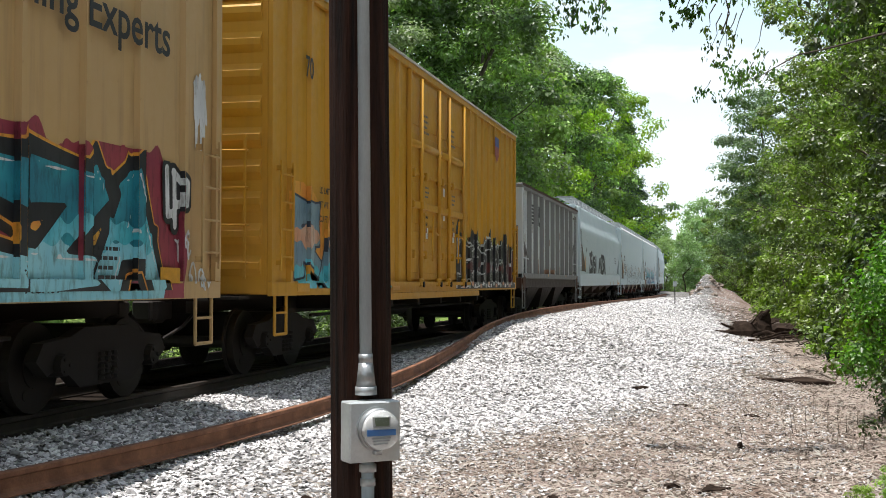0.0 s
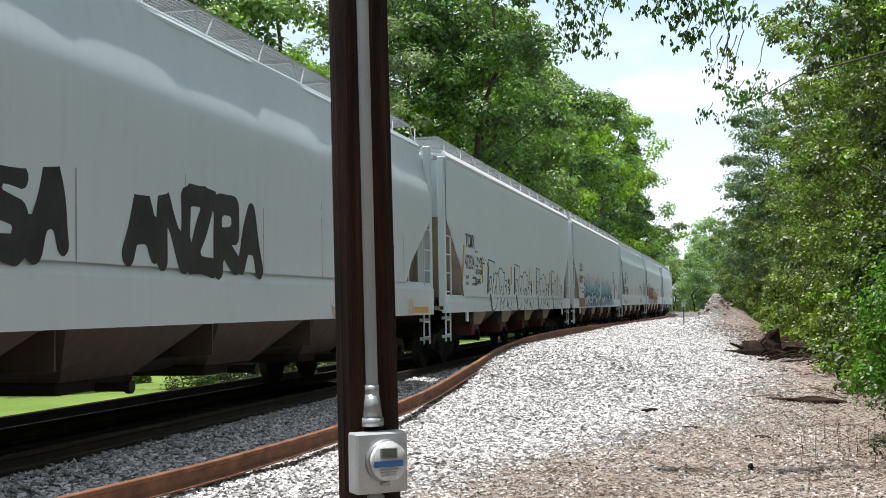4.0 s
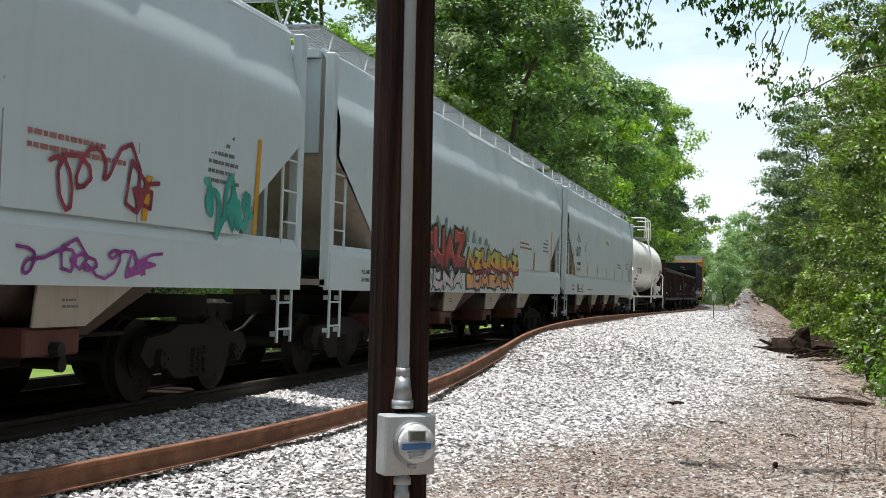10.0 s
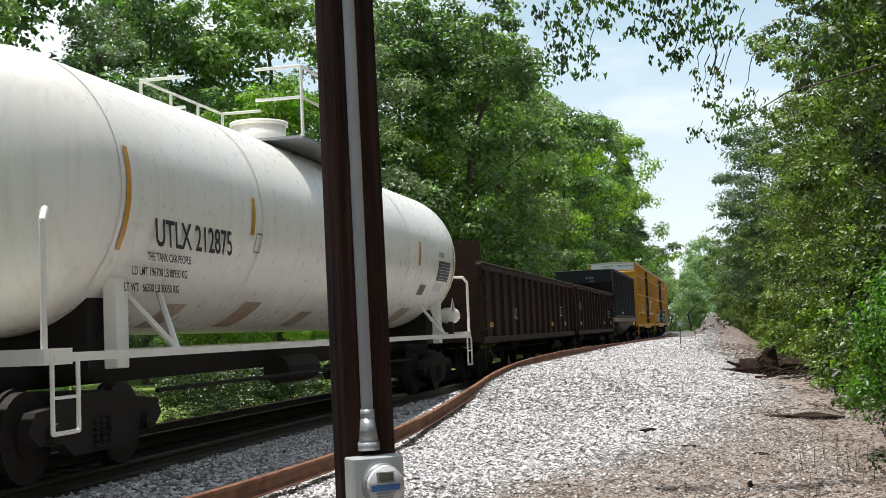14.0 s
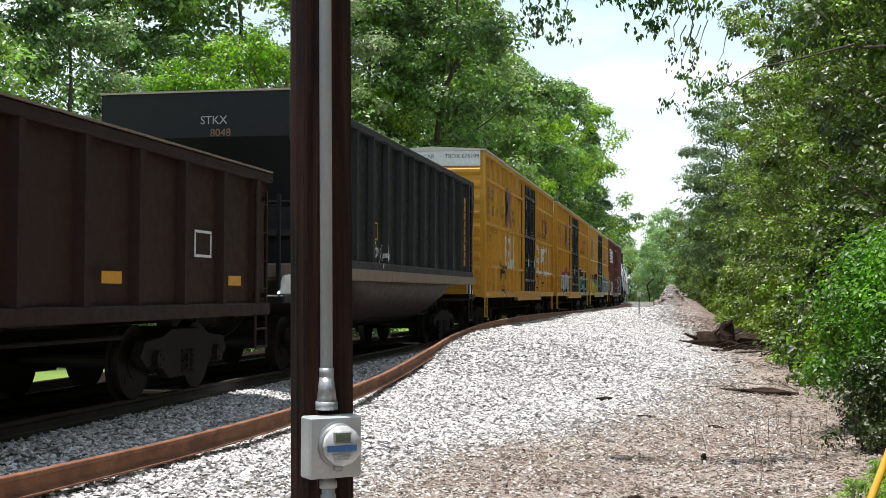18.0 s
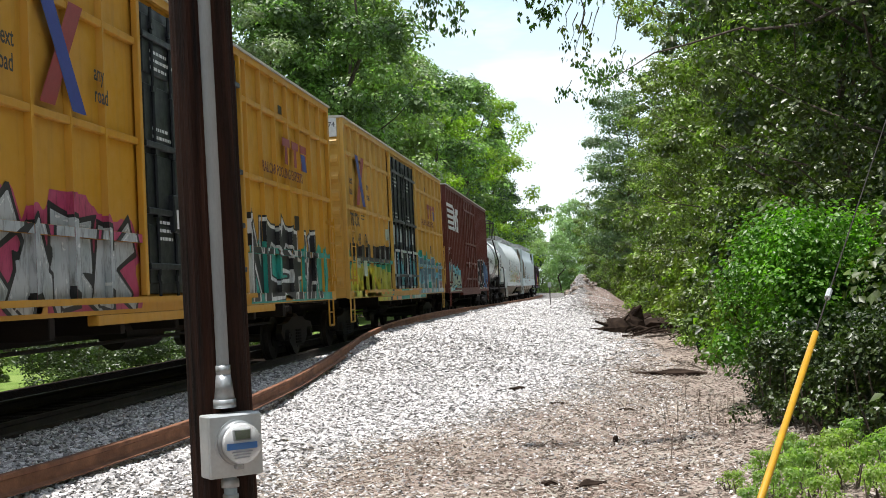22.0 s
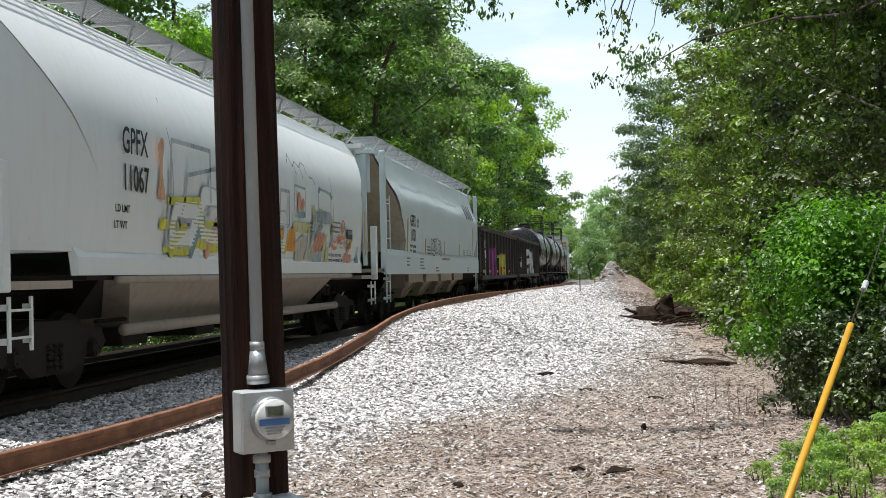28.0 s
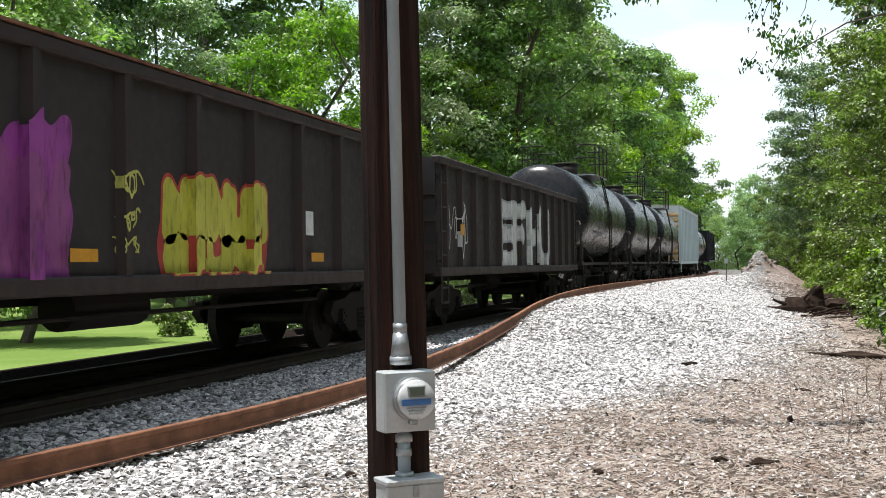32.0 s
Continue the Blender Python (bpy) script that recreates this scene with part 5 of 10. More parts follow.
# ---- graffiti: strokes grown into filled shapes that follow the side's relief ----
GLYPHS = {"A": [[(0, 0), (0.5, 1), (1, 0)], [(0.2, 0.38), (0.8, 0.38)]], "E": [[(1, 0), (0, 0), (0, 1), (1, 1)], [(0, 0.5), (0.8, 0.5)]], "F": [[(0, 0), (0, 1), (1, 1)], [(0, 0.5), (0.8, 0.5)]],
          "H": [[(0, 0), (0, 1)], [(1, 0), (1, 1)], [(0, 0.5), (1, 0.5)]], "L": [[(0, 1), (0, 0), (1, 0)]], "N": [[(0, 0), (0, 1), (1, 0), (1, 1)]], "O": [[(0.1, 0.1), (0, 0.5), (0.1, 0.9), (0.9, 0.9), (1, 0.5), (0.9, 0.1), (0.1, 0.1)]],
          "P": [[(0, 0), (0, 1), (0.9, 0.95), (0.9, 0.5), (0, 0.45)]], "R": [[(0, 0), (0, 1), (0.9, 0.95), (0.9, 0.55), (0, 0.5), (1, 0)]], "S": [[(1, 0.9), (0.3, 1), (0, 0.75), (0.2, 0.52), (0.9, 0.45), (1, 0.2), (0.7, 0), (0, 0.08)]],
          "T": [[(0, 1), (1, 1)], [(0.5, 1), (0.5, 0)]], "U": [[(0, 1), (0, 0.2), (0.3, 0), (0.8, 0), (1, 0.2), (1, 1)]], "Z": [[(0, 1), (1, 1), (0, 0), (1, 0)]], "K": [[(0, 0), (0, 1)], [(1, 1), (0.1, 0.5), (1, 0)]],
          "M": [[(0, 0), (0.1, 1), (0.5, 0.3), (0.9, 1), (1, 0)]], "~": [[(0, 0.1), (0.3, 0.9), (0.55, 0.3), (0.8, 0.8), (1, 0.2)]], "C": [[(1, 0.95), (0.2, 1), (0, 0.6), (0.1, 0.1), (1, 0.05)]],
          "Q": [[(0.1, 0.1), (0, 0.5), (0.2, 1), (0.8, 0.9), (1, 0.5), (0.8, 0.1), (0.1, 0.1)], [(0.6, 0.3), (1, -0.1)]], "D": [[(0, 0), (0.05, 1), (0.7, 0.85), (1, 0.45), (0.7, 0.05), (0, 0)]], "I": [[(0.1, 1), (0.9, 1)], [(0.5, 1), (0.5, 0)], [(0.1, 0), (0.9, 0)]]}


def stroke_field(strokes, Y, Z):
    d = np.full(Y.shape, 9.0)
    for st in strokes:
        for (ay, az), (by, bz) in zip(st, st[1:]):
            vy, vz = by - ay, bz - az
            k = np.clip(((Y - ay) * vy + (Z - az) * vz) / (vy * vy + vz * vz + 1e-9), 0, 1)
            d = np.minimum(d, np.hypot(Y - ay - k * vy, Z - az - k * vz))
    return d


def block_field(strokes, Y, Z, taper=0.35):
    """Like stroke_field, but each stroke is a square-ended bar that widens along its length: angular letters."""
    d = np.full(Y.shape, 9.0)
    for k, st in enumerate(strokes):
        for (ay, az), (by, bz) in zip(st, st[1:]):
            vy, vz = by - ay, bz - az
            l = math.hypot(vy, vz) + 1e-6
            a = ((Y - 0.5 * (ay + by)) * vy + (Z - 0.5 * (az + bz)) * vz) / l
            n = ((Y - 0.5 * (ay + by)) * -vz + (Z - 0.5 * (az + bz)) * vy) / l
            d = np.minimum(d, np.maximum(np.abs(n) * (1 + taper * a / l), np.abs(a) - l / 2))
    return d


def painted(car, name, field, y, z, material, relief, lift, label=""):
    """Faces where the field (over the rows z and columns y) is below nought, cut along its edge."""
    verts, faces = [], []
    for i in range(len(y) - 1):
        ym = 0.5 * (y[i] + y[i + 1])
        xs = [relief(ym, 0.5 * (p + q)) + lift for p, q in zip(z, z[1:])]
        j = 0
        while j < len(z) - 1:
            x = xs[j]
            f = [field[j, i], field[j, i + 1], field[j + 1, i + 1], field[j + 1, i]]
            if max(f) < 0:
                k = j
                while k + 1 < len(z) - 1 and xs[k + 1] == x and max(field[k + 1, i], field[k + 1, i + 1], field[k + 2, i + 1], field[k + 2, i]) < 0:
                    k += 1
                n = len(verts)
                verts += [(x, y[i], z[j]), (x, y[i + 1], z[j]), (x, y[i + 1], z[k + 1]), (x, y[i], z[k + 1])]
                faces.append((n, n + 1, n + 2, n + 3))
                j = k + 1
                continue
            if min(f) < 0:
                cs = [(y[i], z[j]), (y[i + 1], z[j]), (y[i + 1], z[j + 1]), (y[i], z[j + 1])]
                pts = []
                for a in range(4):
                    b = (a + 1) % 4
                    if f[a] < 0:
                        pts.append(cs[a])
                    if (f[a] < 0) != (f[b] < 0):
                        t = f[a] / (f[a] - f[b])
                        pts.append((cs[a][0] + t * (cs[b][0] - cs[a][0]), cs[a][1] + t * (cs[b][1] - cs[a][1])))
                if len(pts) > 2:
                    n = len(verts)
                    verts += [(x, *p) for p in pts]
                    faces.append(tuple(range(n, n + len(pts))))
            j += 1
        if i + 2 < len(y):   # the paint goes on over the flank of a post
            yn = 0.5 * (y[i + 1] + y[i + 2])
            for j in range(len(z) - 1):
                xn = relief(yn, 0.5 * (z[j] + z[j + 1])) + lift
                if abs(xn - xs[j]) > 0.01 and max(field[j, i + 1], field[j + 1, i + 1]) < 0:
                    n, yy = len(verts), y[i + 1] + (-0.002 if xn > xs[j] else 0.002) - (0.004 if xn > xs[j] else -0.004) * lift * 100
                    verts += [(xs[j], yy, z[j]), (xn, yy, z[j]), (xn, yy, z[j + 1]), (xs[j], yy, z[j + 1])]
                    faces.append((n, n + 1, n + 2, n + 3))
    if faces:
        return link(name, mesh_of(name, verts, faces, material), car, label)


def graffiti(car, text, y0, y1, z0, z1, layers, relief=None, weight=0.13, seed=1, cell=0.05, wild=0.1, backdrop=None, gap=0.12, bands=(), block=False, shade=None, drop=(0.10, -0.08), shine=None, slope=0.0, floor=1.13):
    """Letters as thick strokes. layers: (growth, material) from the outermost in; backdrop: (material, margin) for a cloud behind;
    block: angular bars; shade: (material, growth) for the letters' cast depth; shine: a thin line inside their upper edge; slope: fall of the tops along the piece."""
    r = random.Random(seed)
    relief = relief or (lambda y, z=0: 1.5)
    y, z = np.arange(y0 - 0.4, y1 + 0.4 + cell, cell), np.arange(max(z0 - 0.3, floor), z1 + 0.35, cell)
    Y, Z = np.meshgrid(y, z)
    strokes, letters, n = [], [], len(text)
    w = (y1 - y0) / n
    for i, ch in enumerate(text):
        tilt, lo, hi = r.uniform(-wild, wild), z0 + r.uniform(0, wild) * (z1 - z0), z1 - (r.uniform(0, 1.5 * wild) + slope * i / n) * (z1 - z0)
        own = []
        for st in GLYPHS[ch]:
            own.append([(y0 + w * (i + gap + (1 - 2 * gap) * (a + tilt * b)), lo + (hi - lo) * (b + r.uniform(-wild, wild) * 0.4)) for a, b in st])
        letters.append(own)
        strokes += own
    field_of = block_field if block else stroke_field
    d = field_of(strokes, Y, Z)
    wob = 0.0 if block else 0.03 * np.sin(Y * 5.1 + seed) * np.sin(Z * 6.3 + 2 * seed)
    lift = 0.004
    if backdrop:
        f = stroke_field(strokes, Y, Z) - backdrop[1] - 0.14 * np.sin(Y * 2.3 + seed) * np.sin(Z * 3.1) - 0.05 * np.sin(Y * 9 + Z * 7) - 0.03 * np.sin(Y * 23 + 3 * seed)
        painted(car, "spray_cloud", f, y, z, backdrop[0], relief, lift)
        lift += 0.002
    if shade:
        f = np.minimum.reduce([field_of(strokes, Y - q * drop[0], Z - q * drop[1]) for q in (0.33, 0.66, 1.0)])
        painted(car, "graffiti_shadow", f + wob - weight - shade[1], y, z, shade[0], relief, lift)
        lift += 0.002
    fill = d + wob - weight
    if block:   # each letter stands before the one to its left, parted by the outline
        own = [field_of(q, Y, Z) - weight for q in letters]
        fill = np.minimum.reduce([np.maximum.reduce([own[i]] + [0.035 - own[k] for k in range(i + 1, min(i + 2, n))]) for i in range(n)])
    for grow, material in layers:
        if grow <= 0 and block:
            painted(car, "graffiti_letters", fill, y, z, material, relief, lift)
            lift += 0.002
            continue
        painted(car, "graffiti_letters" if grow <= 0 else "graffiti_outline", d + wob - weight - grow, y, z, material, relief, lift)
        lift += 0.002
    for lo, hi, material in bands:
        f = np.maximum(fill if block else d + wob - weight - layers[-1][0], np.maximum(lo - Z, Z - hi) + 0.05 * np.sin(Y * 6 + seed) + 0.04 * np.sin(Y * 15 + 2 * seed))
        painted(car, "graffiti_fade", f, y, z, material, relief, lift)
        lift += 0.0015
    if shine:
        f = np.maximum(np.maximum(np.abs(d + wob - weight * 0.74) - 0.012, fill), field_of(strokes, Y - 0.05, Z - 0.05) - d + 0.012)
        painted(car, "graffiti_shine", f, y, z, shine, relief, lift)


def patch(car, y0, y1, z0, z1, material, relief, seed=1, slope=0.0, rough=0.08, lift=0.003, cell=0.05, name="spray_field"):
    """A sprayed field with a ragged upper edge."""
    y, z = np.arange(y0, y1 + cell, cell), np.arange(z0, z1 + 0.4, cell)
    Y, Z = np.meshgrid(y, z)
    top = z1 + slope * (Y - y0) / (y1 - y0) + rough * (np.sin(Y * 3.1 + seed) * 0.6 + np.sin(Y * 8.3 + 2 * seed) * 0.35 + np.sin(Y * 17.0 + seed) * 0.25)
    side = np.maximum(y0 + 0.05 - Y, Y - y1 + 0.05) + 0.04 * np.sin(Z * 9 + seed)
    return painted(car, name, np.maximum(Z - top, side), y, z, material, relief, lift)


def drawn(car, strokes, y0, w, z0, h, material, width=0.02, relief=None, lift=0.0065, cell=0.025, name="drawn_line"):
    """Marker lines: strokes in a unit square laid on the side."""
    relief = relief or (lambda y, z=0: 1.5)
    st = [[(y0 + w * a, z0 + h * b) for a, b in s] for s in strokes]
    ps = [p for s in st for p in s]
    y = np.arange(min(p[0] for p in ps) - 0.1, max(p[0] for p in ps) + 0.1, cell)
    z = np.arange(min(p[1] for p in ps) - 0.1, max(p[1] for p in ps) + 0.1, cell)
    Y, Z = np.meshgrid(y, z)
    return painted(car, name, stroke_field(st, Y, Z) - width, y, z, material, relief, lift)


def skin_shape(car, name, outline, material, relief, label=""):
    """A flat painted shape (y, z corners from the bottom up, in left and right pairs) laid on the curved side."""
    verts, n = [], 0
    for (l0, r0, z0), (l1, r1, z1) in zip(outline, outline[1:]):
        for f in np.linspace(0, 1, 7)[:-1]:
            z = z0 + (z1 - z0) * f
            for g in np.linspace(0, 1, 5):
                y = (l0 + (l1 - l0) * f) * (1 - g) + (r0 + (r1 - r0) * f) * g
                verts.append((relief(y, z), y, z))
            n += 1
    l, r, z = outline[-1]
    verts += [(relief(l + (r - l) * g, z), l + (r - l) * g, z) for g in np.linspace(0, 1, 5)]
    faces = [(5 * j + i, 5 * j + i + 1, 5 * j + i + 6, 5 * j + i + 5) for j in range(n) for i in range(4)]
    return link(name, mesh_of(name, verts, faces, material), car, label)


def words_end(car, text, x, z, size, y, material=None):
    """Lettering on the end that faces -y."""
    cu = bpy.data.curves.new("letters", "FONT")
    cu.body, cu.size, cu.extrude, cu.resolution_u = text, size, 0.0008, 3
    tmp = bpy.data.objects.new("letters", cu)
    me = bpy.data.meshes.new_from_object(tmp)
    bpy.data.objects.remove(tmp)
    me.transform(Matrix.Translation((x, y, z)) @ Matrix.Rotation(math.pi / 2, 4, "X"))
    me.materials.clear()
    me.materials.append(material or M_BLACK)
    return link("lettering", me, car)


def tag(car, y0, y1, z0, z1, material, seed, relief=None, width=0.022, n=7, cell=0.03):
    """A thin hand-drawn scrawl."""
    r = random.Random(seed)
    relief = relief or (lambda y, z=0: 1.5)
    cell, width = min(cell, 0.022), width * 0.75
    pts, w = [], (y1 - y0) / n
    for i in range(n * 9):
        t = i / (n * 9 - 1)
        a = 2 * math.pi * i / 9 * (0.8 + 0.25 * math.sin(seed + i * 0.21))
        h = 0.5 + 0.30 * math.sin(seed * 1.7 + i * 0.43) * r.uniform(0.9, 1.1)
        pts.append((y0 + (y1 - y0) * t + 0.55 * w * math.sin(a), z0 + (z1 - z0) * (0.5 + h * 0.62 * math.cos(a) + 0.12 * math.sin(i * 0.3 + seed))))
    yy, zz = np.arange(y0 - 0.15, y1 + 0.15, cell), np.arange(z0 - 0.1, z1 + 0.1, cell)
    Y, Z = np.meshgrid(yy, zz)
    painted(car, "tag", stroke_field([pts], Y, Z) - width, yy, zz, material, relief, 0.0065)


def freight(name, label, category):
    return tagged(new(name), label, category, group="cars of the freight train")


# ---- box cars ----
def boxcar(L, H, paint, label, posts, girts=(), doors=None, door_paint=None, post_depth=0.07, post_w=0.09, roof=None, name="boxcar", z0=1.06, end_paint=None, sill_drop=None, bars=True):
    car = freight(name, label, "boxcar")
    wall_x = 1.5 - post_depth
    e = end_paint or paint
    bm = a_box(-wall_x, wall_x, -L / 2, L / 2, z0, H - 0.12, bevel=0.015)
    part("body", bm, paint, car)
    for s in (-1, 1):
        part("side_sill", a_box(min(s * (wall_x + 0.004), s * 1.5), max(s * (wall_x + 0.004), s * 1.5), -L / 2, L / 2, z0 - 0.02, z0 + 0.16), paint, car)
        part("top_chord", a_box(min(s * (wall_x + 0.004), s * 1.5), max(s * (wall_x + 0.004), s * 1.5), -L / 2, L / 2, H - 0.24, H - 0.10), paint, car)
        part("corner_post", a_box(wall_x + 0.004, 1.5, s * L / 2 - (0.14 if s > 0 else 0), s * L / 2 + (0.14 if s < 0 else 0), z0 + 0.164, H - 0.244), paint, car)
    post = ("post", post_w, post_depth, z0, H)
    def make_post():
        w = post_w / 2
        bm = bmesh.new()
        ring = [(wall_x, -w), (1.496, -w * 0.62), (1.496, w * 0.62), (wall_x, w)]
        return loft([[(x, y, z0 + 0.162) for x, y in ring], [(x, y, H - 0.242) for x, y in ring]]), paint, False
    for y in posts:
        if doors and doors[0] - 0.02 < y < doors[1] + 0.02:
            continue
        ob = link("side_post", shared(str(post) + paint.name, make_post), car)
        ob.location[1] = y
    for z in girts:
        spans = [(-L / 2 + 0.14, L / 2 - 0.14)] if not doors else [(-L / 2 + 0.14, doors[0] - 0.05), (doors[1] + 0.05, L / 2 - 0.14)]
        for a, b in spans:
            part("side_girt", a_box(wall_x - 0.01, 1.490, a, b, z - 0.045, z + 0.045, bevel=0.01), paint, car)
    if doors:
        y0, y1, leaves = doors
        dp = door_paint or paint
        w = (y1 - y0) / leaves
        for k in range(leaves):
            a = y0 + k * w
            door = part("plug_door", a_box(wall_x - 0.01, 1.475, a + 0.02, a + w - 0.02, z0 + 0.2, H - 0.32, bevel=0.015), dp, car)
            for j in range(4):
                zz = z0 + 0.25 + j * (H - z0 - 0.65) / 4
                part("door_panel", a_box(1.47, 1.498, a + 0.14, a + w - 0.14, zz + 0.08, zz + (H - z0 - 0.65) / 4 - 0.06, bevel=0.012), dp, door)
            for f in (0.2, 0.5, 0.8) if bars else ():
                bm = rod(bmesh.new(), (1.515, a + w * f, z0 + 0.15), (1.515, a + w * f, H - 0.35), 0.022, 8)
                for zz in np.linspace(z0 + 0.4, H - 0.6, 5):
                    box(bm, 1.47, 1.54, a + w * f - 0.05, a + w * f + 0.05, zz - 0.035, zz + 0.035)
                part("locking_bar", bm, dp, door)
        for zz in (z0 + 0.55, z0 + 1.25, z0 + 2.1, H - 0.75) if bars else ():
            for k in range(leaves):
                part("door_beam", a_box(1.478, 1.545, y0 + k * w + 0.06, y0 + (k + 1) * w - 0.06, zz - 0.04, zz + 0.04, bevel=0.01), dp, car)
        for k in range(leaves if bars else 0):
            a = y0 + (k + 0.42) * w
            part("lock_box", a_box(1.48, 1.57, a, a + 0.3, z0 + 1.0, z0 + 1.5, bevel=0.015), dp, car)
            part("lock_seal", a_box(1.571, 1.577, a + 0.08, a + 0.2, z0 + 1.05, z0 + 1.3), M_WHITE, car, "white paper seal on the lock")
        for y in (y0 - 0.03, y1 + 0.03):
            part("door_post", a_box(1.45, 1.53, y - 0.05, y + 0.05, z0 + 0.18, H - 0.25, bevel=0.01), paint, car)
        part("door_track", a_box(1.45, 1.56, y0 - (y1 - y0) * 0.9, y1 + (y1 - y0) * 0.1, z0 + 0.10, z0 + 0.17), paint, car)
        part("door_sill", a_box(1.40, 1.53, y0 - 1.6, y1 + 1.6, z0 - 0.14, z0 - 0.024, bevel=0.01), paint, car)
    n = 26
    rings = []
    for i in range(n + 1):
        y = -L / 2 - 0.05 + (L + 0.1) * i / n
        up = 0.022 * (i % 2)
        rings.append([(-1.53, y, H - 0.13), (1.53, y, H - 0.13), (1.53, y, H - 0.09), (0, y, H + up), (-1.53, y, H - 0.09)])
    part("roof", loft(rings), roof or M_ROOF, car, "corrugated metal roof")
    for s in (-1, 1):
        for k in range(9):
            z = z0 + 0.35 + k * (H - z0 - 0.9) / 8.4
            bm = loft([[(x, s * (L / 2 - 0.005), z - 0.13), (x, s * (L / 2 + 0.075), z - 0.03), (x, s * (L / 2 + 0.075), z + 0.05), (x, s * (L / 2 - 0.005), z + 0.15)] for x in (-1.36, 1.36)])
            part("end_corrugation", bm, e, car)
        bm = bmesh.new()
        part("end_cap", a_box(-1.36, 1.36, min(s * L / 2, s * (L / 2 + 0.05)), max(s * L / 2, s * (L / 2 + 0.05)), H - 0.56, H - 0.14), M_WHITE if roof else e, car)
        ladder(car, (L / 2 - 0.62) if s > 0 else (-L / 2 + 0.16), z0 + 0.3, z0 + 1.7, 0.44, paint, 1.49)
        stirrup(car, (L / 2 - 0.6) if s > 0 else (-L / 2 + 0.18), paint)
        for z in np.linspace(z0 + 0.4, z0 + 1.8, 4):
            part("end_rung", poly_rods(bmesh.new(), [(0.7, s * (L / 2 + 0.05), z), (0.7, s * (L / 2 + 0.14), z), (1.2, s * (L / 2 + 0.14), z), (1.2, s * (L / 2 + 0.05), z)], 0.013), e, car)
        for x in (0.72, 1.18):
            part("ladder_stile", a_box(x - 0.015, x + 0.015, min(s * (L / 2 + 0.10), s * (L / 2 + 0.135)), max(s * (L / 2 + 0.10), s * (L / 2 + 0.135)), z0 + 0.2, z0 + 2.0), e, car)
        part("end_platform", a_box(-1.2, 1.2, min(s * (L / 2 + 0.004), s * (L / 2 + 0.34)), max(s * (L / 2 + 0.004), s * (L / 2 + 0.34)), 1.0, 1.04), M_STEEL, car)
    part("centre_sill", a_box(-0.35, 0.35, -L / 2 + 3.6, L / 2 - 3.6, 0.74, z0 - 0.02), M_SOOT, car, "sooty underframe")
    for y in np.arange(-L / 2 + 4.2, L / 2 - 4.0, 1.9):
        part("cross_bearer", a_box(-1.40, 1.40, y - 0.07, y + 0.07, z0 - 0.26, z0 - 0.022, bevel=0.01), M_SOOT, car)
    running_gear(car, L)
    return car, (lambda y, z=2.5: 1.5 if any(abs(y - p) < post_w * 0.5 for p in posts) or z < z0 + 0.16 else (1.491 if any(abs(z - g) < 0.05 for g in girts) else wall_x))


# ---- covered hoppers ----
def many_boxes(name, spans, material):
    verts, faces = [], []
    for x0, x1, y0, y1, z0, z1 in spans:
        n = len(verts)
        verts += [(x0, y0, z0), (x1, y0, z0), (x1, y1, z0), (x0, y1, z0), (x0, y0, z1), (x1, y0, z1), (x1, y1, z1), (x0, y1, z1)]
        faces += [tuple(n + k for k in f) for f in ((0, 3, 2, 1), (4, 5, 6, 7), (0, 1, 5, 4), (1, 2, 6, 5), (2, 3, 7, 6), (3, 0, 4, 7))]
    return mesh_of(name, verts, faces, material)


